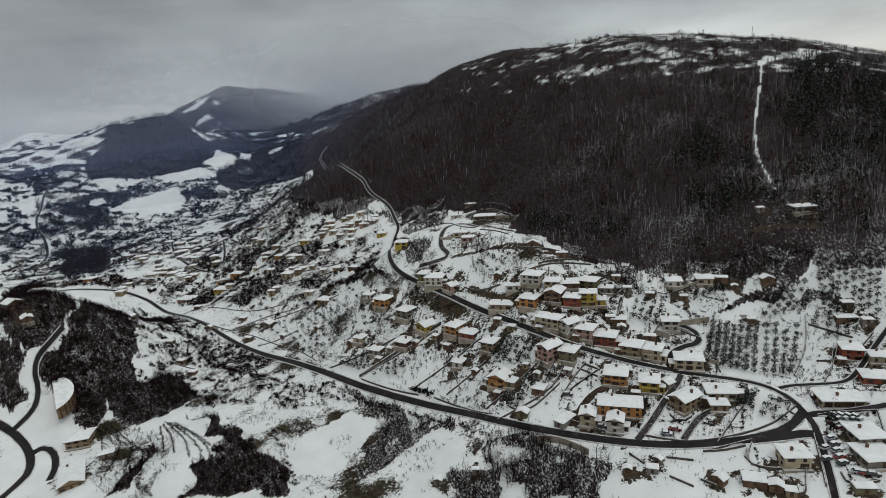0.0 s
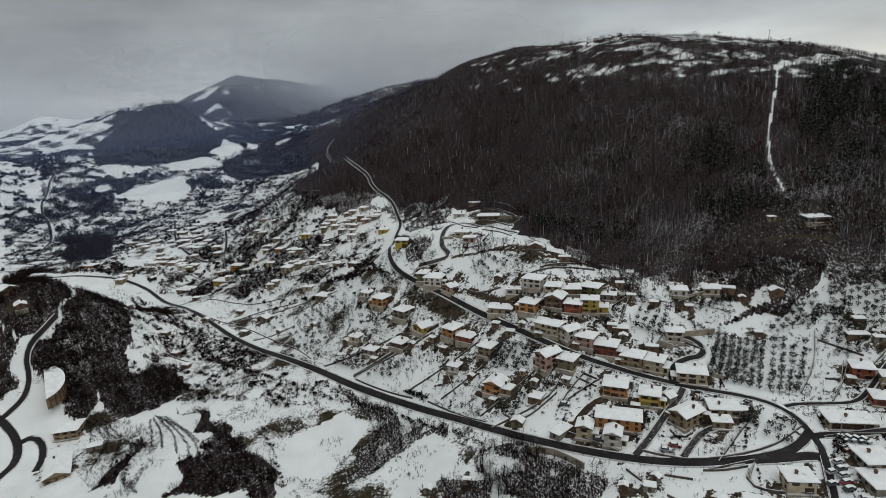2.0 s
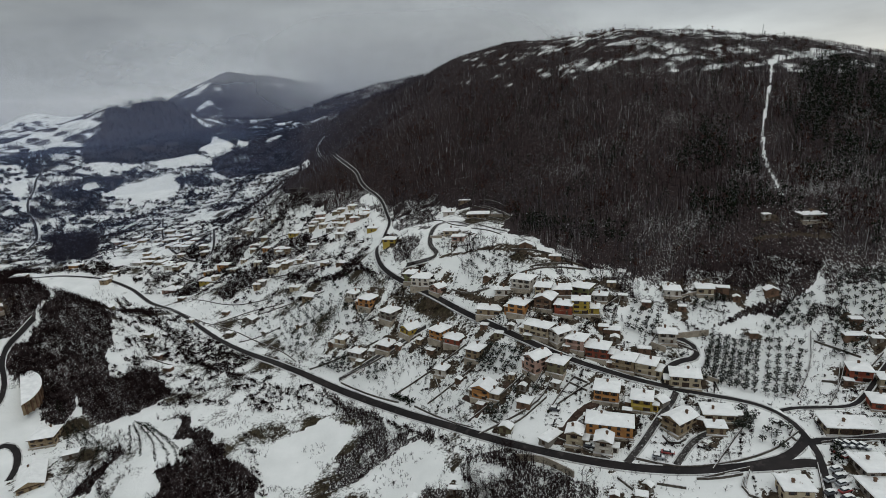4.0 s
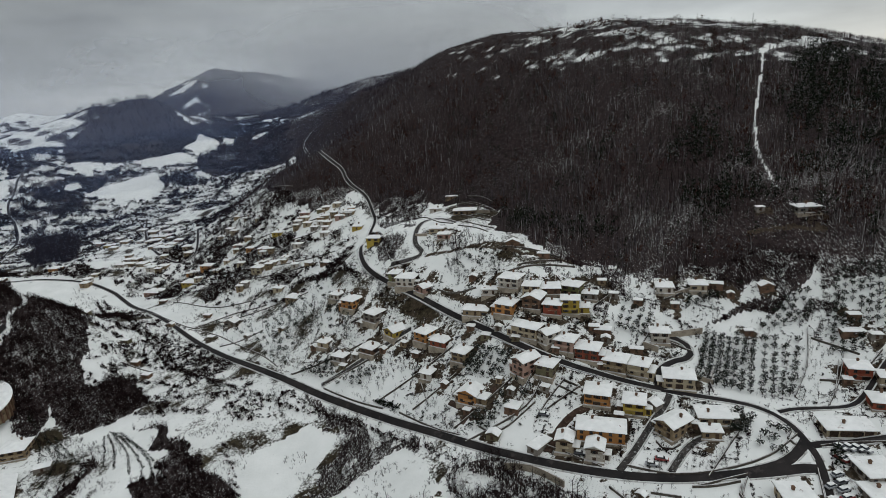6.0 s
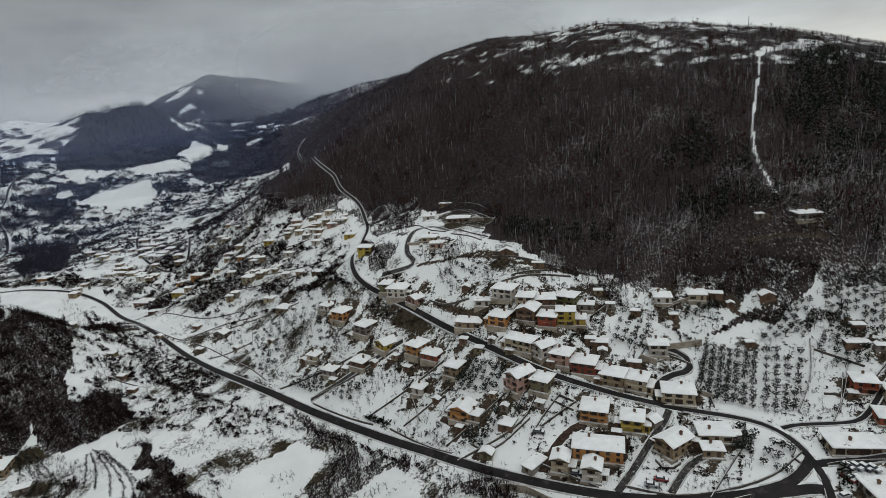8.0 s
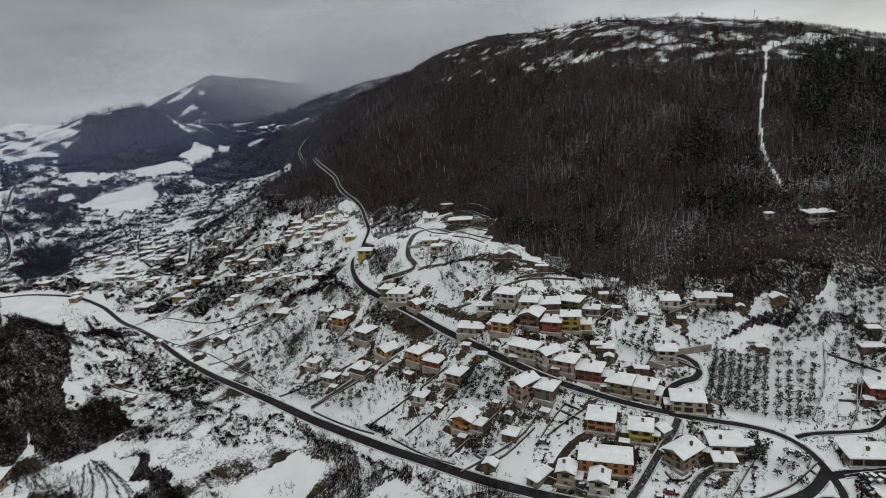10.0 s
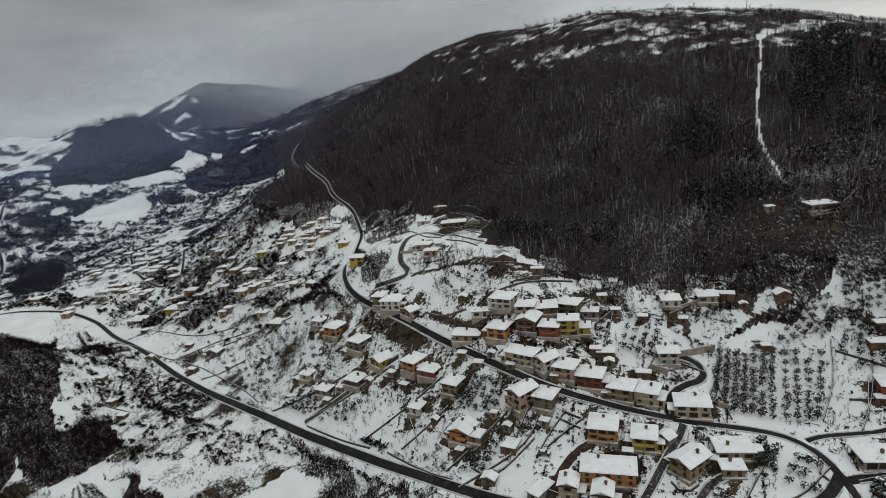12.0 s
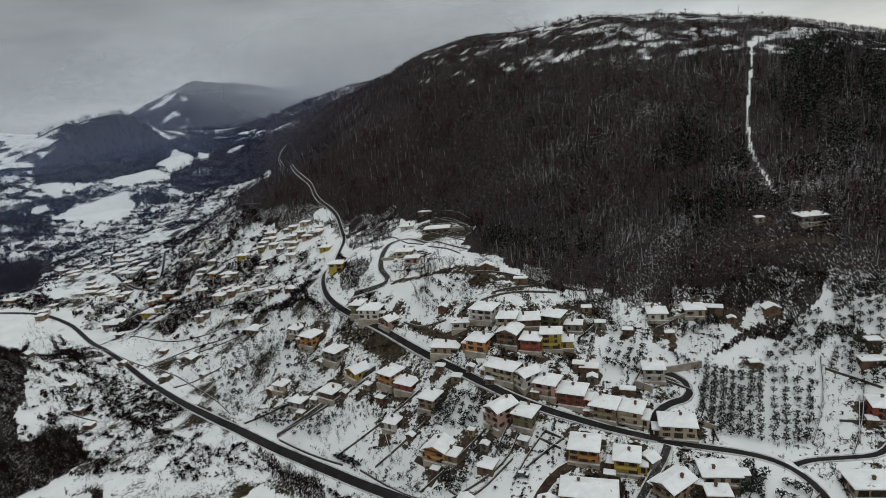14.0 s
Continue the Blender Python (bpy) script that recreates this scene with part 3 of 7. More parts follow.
LEFT_LANE = [(-236.4, 271.5), (-231.4, 281.4), (-233, 291.1), (-239, 298.5), (-240.1, 305.9), (-236.9, 314.9), (-235.4, 325.3)]
COURT_LANE = [(-221, 259.6), (-217.1, 263.6), (-210.5, 261), (-203.2, 250.7), (-200.3, 240.8)]
SLIP_ROAD = [(98.9, 171), (108.1, 170.1), (116.6, 169.9), (120.5, 168.4)]
FAR_LANE = [(-511.1, 684.6), (-553.6, 784.7), (-627.9, 866.4), (-675.3, 965.6), (-717.6, 1052.4)]
HOUSE_DRIVE = [(13.7, 216.7), (16.6, 220.2), (23.5, 222.7), (28.5, 225.7)]
HOUSE_YARD = [(9.8, 229.8), (13.6, 225.2), (18.1, 219.6)]
ROAD_LINES = [(HOUSE_DRIVE, 2.2), (HOUSE_YARD, 2.0), (LOWER_ROAD, 3.0), (UPPER_ROAD, 2.0), (SIDE_ROAD, 2.6), (HILL_LANE, 1.7), (HOUSE_LANE, 2.3), (HAMLET_LANE, 2.4), (FIELD_LANE, 1.9), (GARDEN_LANE, 2.2), (DRIVE_LANE, 2.0), (COURTYARD_LANE, 2.6), (VALLEY_LANE, 2.2), (LEFT_ROAD, 3.6), (LEFT_LANE, 2.4), (COURT_LANE, 3), (SLIP_ROAD, 3.6), (FAR_LANE, 3.2)]
TREE_ROWS = [([(-289, 497), (-195.8, 379.4), (-171.2, 359), (-159.9, 340.4), (-141.8, 321.4), (-110.8, 292.7), (-73.7, 266.3), (-54.6, 255.2)], 3.2, 1.6, 2.5), ([(-289, 497), (-198.7, 385.7), (-172.3, 362.1), (-160.3, 343.4), (-134.3, 321.5)], 3.5, 1.6, -3), ([(-61.9, 268.4), (-30.8, 243.6), (-4.2, 216.2), (9.2, 202)], 3, 1.4, -1), ([(-135.8, 326), (-101.5, 281.3), (-91.2, 264.3)], 2.5, 1.5, 0), ([(83.4, 265.3), (95.6, 256.7), (105.7, 248.2), (112.2, 236.2)], 2.6, 1.3, 0), ([(172.5, 251.3), (167.6, 239.9), (156.6, 227.8)], 3, 1.3, 0), ([(66.9, 242.2), (76.3, 251.6), (83.5, 261.4)], 2.5, 1.3, 0), ([(-93.9, 304.5), (-77.1, 287.6), (-68, 279.7)], 1.5, 2, 2.5), ([(-41.3, 413.2), (-24, 323.4), (-4.7, 298.6)], 3, 1.4, 4), ([(-38, 439.9), (-14.9, 422.7), (-5.9, 431.6)], 3, 1.6, 0), ([(-60.7, 385.3), (-46.3, 331.2), (-24.3, 308.6)], 3, 1.3, 3), ([(-85.1, 401.9), (-57.4, 361.3), (-34.8, 319.6)], 3.5, 1.3, 0), ([(-168.8, 303.3), (-156.7, 306.7), (-132.4, 278.7)], 3, 1.5, 0), ([(-92.8, 247.8), (-82, 226), (-71.8, 204.7)], 2.5, 1.5, 0), ([(-217, 548.4), (-191.7, 489.9), (-162.9, 458.3)], 4, 1.5, 0), ([(-200.9, 283.9), (-184.1, 262.8), (-183.1, 241)], 1.6, 1.5, 0), ([(-157.9, 249.9), (-149.6, 225.7), (-136.9, 210.9)], 3, 1, 0)]
HEDGES = [([(-160.5, 272.5), (-151.4, 256.5), (-145.3, 244.8)], 0.95, 0.55), ([(-158.7, 273.3), (-146.5, 256.8), (-138.6, 241.4)], 0.95, 0.55), ([(-156.6, 273.5), (-136.2, 250.3), (-128.2, 234.6)], 0.95, 0.55), ([(-153.5, 272.2), (-125.8, 242.2), (-121.2, 230.6)], 0.95, 0.55), ([(-152.1, 272.7), (-121.1, 240.9), (-116.2, 229.4)], 0.95, 0.55), ([(-159.1, 275.5), (-136.2, 257.4), (-119.5, 240.4), (-110.5, 228.2)], 0.95, 0.55), ([(-193.8, 278.6), (-171.9, 259.6)], 0.95, 0.55), ([(-189.2, 278.6), (-157.9, 249.9)], 0.95, 0.55), ([(-195.8, 276.5), (-183, 258.2), (-186.5, 241.9)], 0.95, 0.55), ([(-186.5, 276.3), (-174, 258), (-169.8, 232.7)], 0.95, 0.55), ([(-168.2, 258.4), (-158.9, 233)], 0.95, 0.55), ([(-23.8, 250.8), (-12.6, 240.1)], 2.2, 1), ([(-20.9, 249), (-12.6, 241.1)], 2.5, 1), ([(64.2, 242.1), (79.2, 248.1)], 1.5, 1.2), ([(-192.8, 276.6), (-179, 261.7)], 1.5, 1.5), ([(129, 175.4), (125.5, 168.6)], 3, 1.5)]


# ---------------------------------------------------------------- ground
def inside(poly, x, y):
    """Whether points lie in an outline."""
    x, y = np.asarray(x, float), np.asarray(y, float)
    odd = np.zeros(x.shape, bool)
    for (ax, ay), (bx, by) in zip(poly, poly[1:] + poly[:1]):
        if ay != by:
            odd ^= ((ay > y) != (by > y)) & (x < (bx - ax) * (y - ay) / (by - ay) + ax)
    return odd


def along(line, x, y):
    """Distance of points from a line of places."""
    x, y = np.asarray(x, float), np.asarray(y, float)
    best = np.full(x.shape, 1e9)
    for (ax, ay), (bx, by) in zip(line[:-1], line[1:]):
        dx, dy = bx - ax, by - ay
        s = np.clip(((x - ax) * dx + (y - ay) * dy) / (dx * dx + dy * dy + 1e-9), 0, 1)
        best = np.minimum(best, np.hypot(x - ax - s * dx, y - ay - s * dy))
    return best


def waves(x, y, k, seed=0.0):
    """Smooth uneven field between about -1 and 1, with hollows about k metres wide."""
    a = np.sin(x / k + 1.7 * np.sin(y / (1.3 * k) + seed) + seed) * np.sin(y / (0.9 * k) + 1.3 * np.sin(x / (1.1 * k) - seed))
    b = np.sin(x / (0.41 * k) - 1.1 * np.sin(y / (0.5 * k)) + 2 * seed) * np.sin(y / (0.37 * k) + seed)
    return 0.65 * a + 0.35 * b


def clumps(x, y):
    return waves(x, y, 33, 4.0) + 0.45 * waves(x, y, 11, 2.0)


def crest_height(x):
    return np.interp(x, [50, 90, 193, 352, 498, 700], [162, 168, 168, 154, 120, 112])


def woods_at(x, y):
    """How much of the ground lies under trees."""
    jx, jy = x + 7 * waves(x, y, 13, 1.0), y + 7 * waves(x, y, 11, 2.0)
    w = np.zeros(np.shape(x))
    crest = along([p[:2] for p in MAIN_RIDGE], x, y)
    main = ((y > 900) & (y < 1060) & (crest < 150)) | inside(MOUNTAIN_WOODS, jx, jy) | inside(SPUR_WOODS, jx, jy) | ((y > 440) & (x > 60)) | ((crest < 190) & (y > 505) & (x > -330) & (x + 0.3 * (y - 505) > -72)) | ((crest < 130) & (y > 700))
    streak = np.clip((x - 40) / 120, 0, 1) * np.clip((500 - y) / 160, 0, 1)
    patch = waves(x, y, 12, 3.0) + 0.7 * waves(x, y, 5, 1.0) + 0.8 * waves(x, y, 47, 2.0)
    below = crest_height(x) - land(x, y)
    strata = waves(x + 2.0 * below, 5.5 * below + 0.25 * x, 26, 5.0) + 0.7 * waves(x, 4.0 * below, 9, 1.0) + 0.45 * waves(x, y, 60, 2.0)
    middle = np.clip(1 - np.abs(x - 230) / 260, 0, 1)
    bare_top = strata + 0.9 * waves(x, y, 4.5, 6.0) + 0.6 * waves(x, y, 11, 3.0) + 0.75 * middle - 0.5 * np.clip((150 - x) / 120, 0, 1) - 0.016 * np.maximum(0, below - 4)
    bare_top = np.where((x > -20) & (y < 800) & (below < 44), np.clip((bare_top - 0.1) / 1.9, 0, 0.85), 0)
    gaps = 0.5 + 0.35 * waves(x, y, 26, 7.0) + 0.3 * waves(x, y, 9, 3.0) + 0.25 * waves(x, 3.5 * below, 30, 1.0)
    w = np.where(main, 1.08 - np.clip(gaps, 0, 1) * (0.12 + 0.15 * streak + 0.08 * np.clip((x - 30) / 120, 0, 1)), w)
    w = np.where(main, w - bare_top, w)
    w = np.where(along(FIRE_BREAK, x, y) < 0.6 + 0.7 * waves(x, y, 7, 4.0), 0.42, w)
    w = np.where(inside(FARM_CLEARING, jx, jy), 0.9 + 0.1 * waves(x, y, 8, 2.0), w)
    for poly in DENSE:
        w = np.where(inside(poly, jx, jy), 0.86 + 0.12 * waves(x, y, 9, 1.0), w)
    for poly in SCRUB:
        w = np.where(inside(poly, jx, jy) & (waves(x, y, 7, 5.0) > -0.15), 0.72, w)
    clump = inside(VALLEY, x, y) & (clumps(x, y) > 0.36)
    w = np.where(clump, 0.7, w)
    mottle = waves(x, y, 130, 6.0) + 0.5 * waves(x, y, 45, 2.0) + 0.5 * waves(x, y, 19, 1.0) - 0.5 * np.clip((-850 - x) / 200, 0, 1) + 0.5 * np.clip((x + 780) / 150, 0, 1)
    w = np.where((y > 1120) & (x < -250), np.clip(0.5 + 0.6 * mottle + 0.75 * waves(x, y, 24, 3.0), 0, 0.95), w)
    mottle = waves(x, y, 120, 1.5) + 0.6 * waves(x, y, 45, 0.3) + 0.5 * waves(x, y, 21, 2.0)
    w = np.where(y > 1620, np.clip(1.2 - 0.9 * np.clip((-1450 - x) / 300, 0, 1) + 0.6 * mottle + 0.7 * waves(x, y, 33, 4.0), 0.1, 0.95), w)
    shoulder = (y > 1040) & (x > -262 - 0.42 * (y - 1150) + 12 * waves(x, y, 40, 1.0)) & (x < 200)
    w = np.where(shoulder, np.clip(1.05 + 0.4 * mottle, 0.45, 1.0), w)
    hedged = inside(FAR_SCRUB, jx, jy) | inside(WEST_VALLEY_WOODS, jx, jy)
    w = np.where(hedged, np.clip(0.62 + 0.6 * waves(x, y, 30, 2.0) + 0.45 * waves(x, y, 11, 1.0), 0.1, 0.95), w)
    w = np.where(inside(LEFT_WOODS, jx, jy), 0.98, w)
    for poly in WHITE_FIELDS:
        w = np.where(inside(poly, x + 2.5 * waves(x, y, 9, 1.0), y + 5 * waves(x, y, 14, 2.0)), 0.0, w)
    return w


def polar_ground():
    around = np.radians(np.concatenate([np.linspace(-44, 44, 620), np.linspace(47, 313, 91)]))
    rad = np.concatenate([[2.0], np.linspace(20, 135, 20), np.geomspace(137, 4900, 560)])
    a, r = np.meshgrid(around, rad)
    x, y = r * np.sin(a), r * np.cos(a)
    z = land(x, y)
    n, m = a.shape
    i, j = np.meshgrid(np.arange(n - 1), np.arange(m), indexing="ij")
    k = (j + 1) % m
    faces = np.stack([i * m + j, (i + 1) * m + j, (i + 1) * m + k, i * m + k], -1).reshape(-1, 4)
    me = bpy.data.meshes.new("ground")
    me.from_pydata(np.stack([x, y, z], -1).reshape(-1, 3).tolist(), [], faces.tolist())
    thin = np.zeros(x.shape)
    for poly in THIN:
        thin = np.where(inside(poly, x, y), 0.45, thin)
    thin = np.where(inside(MEADOWS, x, y), np.maximum(thin, 0.6), thin)
    thin = np.where(inside(VILLAGE, x, y), np.maximum(thin, 0.12), thin)
    thin = np.where(inside(VALLEY, x, y), np.maximum(thin, 0.5), thin)
    for poly in BARE:
        thin = np.where(inside(poly, x + waves(x, y, 5, 1.0), y + waves(x, y, 4, 2.0)), 0.85, thin)
    for poly in CLEAN:
        thin = np.where(inside(poly, x, y), -1.0, thin)
    track = np.zeros(x.shape)
    for line, width in TRACKS:
        track = np.maximum(track, np.clip(1.3 - along(line, x, y) / width, 0, 1))
    for hx, hy, r in HOUSE_SPOTS:
        yard = 1.15 - np.hypot(x - hx, y - hy) / (r * 2.0) + 0.7 * waves(x, y, 3, hx)
        track = np.maximum(track, np.clip(yard, 0, 0.85) * (y < 400))
    for key, values in (("woods", woods_at(x, y)), ("thin", thin), ("track", track)):
        at = me.attributes.new(key, "FLOAT", "POINT")
        at.data.foreach_set("value", values.astype(np.float32).ravel())
    me.materials.append(SNOWY)
    me.shade_smooth()
    return tagged(new("ground", me), "snow-covered valley ground with grass showing through", "ground", kind="structure")


# ---------------------------------------------------------------- mesh helpers
def mesh_object(name, verts, faces, material, parent=None, label="", smooth=False):
    me = bpy.data.meshes.new(name)
    me.from_pydata([tuple(v) for v in verts], [], faces)
    me.materials.append(material)
    if smooth:
        me.shade_smooth()
    ob = new(name, me)
    if parent is not None:
        ob.parent = parent
    if label:
        ob["label"] = label
    return ob


def boxes(items):
    """Corners and faces of boxes given by (x0, y0, z0, x1, y1, z1)."""
    verts, faces = [], []
    for x0, y0, z0, x1, y1, z1 in items:
        k = len(verts)
        verts += [(x0, y0, z0), (x1, y0, z0), (x1, y1, z0), (x0, y1, z0), (x0, y0, z1), (x1, y0, z1), (x1, y1, z1), (x0, y1, z1)]
        faces += [(k, k + 3, k + 2, k + 1), (k + 4, k + 5, k + 6, k + 7), (k, k + 1, k + 5, k + 4), (k + 1, k + 2, k + 6, k + 5), (k + 2, k + 3, k + 7, k + 6), (k + 3, k, k + 4, k + 7)]
    return verts, faces


def anchor(name, x, y, z, yaw=0.0):
    ob = new(name)
    ob.matrix_world = pose(x, y, z, 0, 0, yaw)
    return ob


def smooth_line(line, step):
    """Places about step metres apart along a rounded line."""
    p = np.array(line, float)
    for _ in range(2):
        q = np.repeat(p, 2, 0)[1:-1]
        a, b = p[:-1], p[1:]
        q = np.stack([0.75 * a + 0.25 * b, 0.25 * a + 0.75 * b], 1).reshape(-1, 2)
        p = np.concatenate([p[:1], q, p[-1:]])
    d = np.concatenate([[0], np.cumsum(np.hypot(*np.diff(p, axis=0).T))])
    n = max(2, int(d[-1] / step))
    s = np.linspace(0, d[-1], n + 1)
    return np.stack([np.interp(s, d, p[:, 0]), np.interp(s, d, p[:, 1])], -1)


def sides_of(p):
    t = np.gradient(p, axis=0)
    t /= np.hypot(*t.T)[:, None] + 1e-9
    return np.stack([-t[:, 1], t[:, 0]], -1)


def strip(name, line, profile, material, step=4.0, lift=0.0, parent=None, follow=True, gaps=()):
    """A band along a line: profile holds (offset to the left, height over the ground)."""
    p = smooth_line(line, step)
    nrm = sides_of(p)
    m, faces = len(profile), []
    off = np.array([o for o, _ in profile])
    px, py = p[:, :1] + nrm[:, :1] * off, p[:, 1:] + nrm[:, 1:] * off
    pz = land(px, py) if follow else np.repeat(land(p[:, :1], p[:, 1:]), m, 1)
    verts = np.stack([px, py, pz + np.array([h for _, h in profile]) + lift], -1).reshape(-1, 3).tolist()
    cut = np.zeros(len(p), bool)
    mid_off = sum(o for o, _ in profile) / m
    for other, width in gaps:
        cut |= along(other, p[:, 0] + nrm[:, 0] * mid_off, p[:, 1] + nrm[:, 1] * mid_off) < width / 2 + 1.0
    for i in range(len(p) - 1):
        if cut[i] or cut[i + 1]:
            continue
        for j in range(m - 1):
            faces.append((i * m + j, i * m + j + 1, (i + 1) * m + j + 1, (i + 1) * m + j))
    faces += [tuple(range(m)), tuple(range((len(p) - 1) * m + m - 1, (len(p) - 1) * m - 1, -1))]
    return mesh_object(name, verts, faces, material, parent)


# ---------------------------------------------------------------- roads
def road(name, line, width, snow_bank=True, label="", surface=None):
    w = width / 2
    ob = strip(name, line, [(w + 0.5, -1.2), (w, 0.28), (w * 0.5, 0.36), (0, 0.4), (-w * 0.5, 0.36), (-w, 0.28), (-w - 0.5, -1.2)], surface or ASPHALT)
    tagged(ob, label or "wet dark asphalt road cleared between snow banks", "road", kind="structure")
    if snow_bank:
        for s in (1, -1):
            b = strip("snow_bank", line, [(s * (w + 0.55), -0.3), (s * (w + 0.4), 0.40), (s * (w + 0.15), 0.42), (s * (w - 0.02), 0.2)][::s], OLD_SNOW, 2.5, gaps=[g for g in ROAD_LINES if g[0] is not line])
            tagged(b, "low bank of shovelled snow beside the road", "snow bank", kind="structure")


def garden_wall(line, height=0.8, material=None, width=0.36):
    """A low stone wall with snow lying on it."""
    p = smooth_line(line, 3.0)
    top = anchor("garden_wall", p[0][0], p[0][1], float(land(*p[0])))
    w = width / 2
    inv = top.matrix_world.inverted()
    for nm, prof, mat in (("masonry", [(w, -1.0), (w, height), (-w, height), (-w, -1.0)], material or STONE), ("snow_cap", [(w * 0.6, height), (w * 0.4, height + 0.07), (-w * 0.4, height + 0.07), (-w * 0.6, height)], OLD_SNOW)):
        ob = strip(nm, line, prof, mat, 3.0, follow=False)
        ob.parent = top
        ob.matrix_parent_inverse = inv
    return tagged(top, "low dark stone garden wall with snow along its top", "wall", "field walls")


def guard_rail(line):
    """A steel crash barrier on posts along the outer edge of a road."""
    top = anchor("guard_rail", line[0][0], line[0][1], float(land(*line[0])))
    inv = top.matrix_world.inverted()
    rail = strip("rail", line, [(-2.05, 0.75), (-2.0, 1.0), (-1.94, 1.0), (-1.99, 0.75)], METAL, 3.0)
    rail.parent, rail.matrix_parent_inverse = top, inv
    p = smooth_line(line, 4.0)
    q = p - sides_of(p) * 1.9
    me = bpy.data.meshes.new("post")
    me.from_pydata(*[boxes([(-0.06, -0.06, -0.3, 0.06, 0.06, 0.95)])[0], [], boxes([(0, 0, 0, 1, 1, 1)])[1]])
    me.materials.append(METAL)
    for x, y in q:
        ob = new("post", me)
        ob.parent = top
        ob.matrix_parent_inverse = inv
        ob.matrix_local = pose(x, y, float(land(x, y)))
    return tagged(top, "grey steel crash barrier along the road edge", "guard rail")


road("lower_road", LOWER_ROAD, 3.0, label="wet dark asphalt road cleared between snow banks")
road("upper_road", UPPER_ROAD, 2.0, label="narrow wet lane between snowy verges")
road("side_road", SIDE_ROAD, 2.6, label="narrow wet lane between snowy verges")
road("hill_lane", HILL_LANE, 1.7, label="narrow wet lane between snowy verges")
road("house_lane", HOUSE_LANE, 2.3, label="narrow wet lane between snowy verges")
road("hamlet_lane", HAMLET_LANE, 2.4, label="slushy lane with tyre tracks between snowy verges", surface=SLUSH)
road("field_lane", FIELD_LANE, 1.9, label="slushy lane with tyre tracks between snowy verges", surface=SLUSH)
road("garden_lane", GARDEN_LANE, 2.2, label="slushy lane with tyre tracks between snowy verges", surface=SLUSH)
road("drive_lane", DRIVE_LANE, 2.0, label="slushy lane with tyre tracks between snowy verges", surface=SLUSH)
road("courtyard_lane", COURTYARD_LANE, 2.6, False, "bare brown driveway between snowy gardens", EARTH)
road("house_drive", HOUSE_DRIVE, 2.2, False, "bare brown driveway beside a house", EARTH)
road("house_yard", HOUSE_YARD, 2.0, False, "bare brown yard track beside a house", EARTH)
road("valley_lane", VALLEY_LANE, 2.2, label="narrow wet lane between snowy verges")
road("left_road", LEFT_ROAD, 3.6, label="narrow wet lane between snowy verges")
road("left_lane", LEFT_LANE, 2.4, label="narrow wet lane between snowy verges")
road("court_lane", COURT_LANE, 3, label="narrow wet lane between snowy verges")
road("slip_road", SLIP_ROAD, 3.6, label="narrow wet lane between snowy verges")
road("far_lane", FAR_LANE, 3.2, label="narrow wet lane between snowy verges")
guard_rail(UPPER_ROAD[7:24])

garden_wall([(-231.7, 443), (-161.6, 380.2), (-147.3, 387), (-95.8, 386.1), (-75.7, 370)], 0.55, None, 0.4)
garden_wall([(-162.2, 381.9), (-136.8, 395.3), (-109.7, 390.4)], 0.55, None, 0.4)
garden_wall([(-157.8, 440.2), (-121.5, 428.1), (-82.3, 415.6)], 0.55, None, 0.4)
garden_wall([(-68.6, 285), (-44.3, 284.5), (-31.4, 283.9)])
garden_wall([(-50.1, 272.8), (-25.2, 274.3), (-11.1, 275.2)])
garden_wall([(-22.4, 249.9), (-2, 253.4), (12.6, 255.6)])
garden_wall([(-5.9, 235.5), (13.7, 241.8)])
garden_wall([(-11.8, 237.8), (3.5, 219.2), (12.6, 211.5)])
garden_wall([(10.7, 215.9), (32, 224.9), (37.6, 227.5)])
garden_wall([(-49.9, 270), (-19.5, 244.6)])
garden_wall([(45.6, 209.8), (59, 215.6)])
garden_wall([(87.7, 172.1), (98.6, 181.8), (110.4, 192.4)])
garden_wall([(42.1, 195.8), (57.7, 182.8)])
garden_wall([(65.5, 181.4), (80.4, 173.2), (106.6, 174.3), (121.8, 183.6)])
garden_wall([(156.4, 233.7), (149.5, 220.9), (133.4, 203.4)])
garden_wall([(110.4, 229.6), (105.7, 206.9)])
garden_wall([(91.6, 239), (107.2, 227.9)])
garden_wall([(98.1, 169.6), (93, 163.4), (94.6, 159.5), (108.8, 155.7)])
garden_wall([(82.7, 169.6), (98.8, 170.7)])
garden_wall([(118.9, 168.8), (110.3, 149.3)])
garden_wall([(147, 210.6), (156.5, 206.2), (172.8, 215.1)])
garden_wall([(145.8, 200.3), (158.2, 217.1)])
garden_wall([(-78.3, 294.9), (-127.8, 361.4), (-148.6, 377.5)], 0.55, None, 0.4)
garden_wall([(14.5, 207.3), (39.1, 212.1), (46.4, 222.6)])
garden_wall([(105.9, 255.2), (127.3, 260.6)])
garden_wall([(75.5, 253.4), (90.3, 265)])
garden_wall([(39.4, 293.5), (67.1, 283.1)])
garden_wall([(24.3, 366.6), (41.5, 341.6)], 0.55, None, 0.4)
garden_wall([(23.5, 380.9), (41.4, 354.4)], 0.55, None, 0.4)
garden_wall([(27.5, 405.6), (45.5, 371)], 0.55, None, 0.4)
garden_wall([(26.2, 346.5), (40.8, 324.2)], 0.55, None, 0.4)
garden_wall([(-196.5, 439.9), (-157.6, 407.6), (-125.6, 403.7)], 0.55, None, 0.4)
garden_wall([(-261.4, 546.7), (-178.4, 458.5)], 0.55, None, 0.4)
garden_wall([(-185.7, 472.1), (-123.7, 439.7), (-64.1, 416.3)], 0.55, None, 0.4)
garden_wall([(-261.2, 760.2), (-121.9, 553.9)], 0.55, None, 0.4)
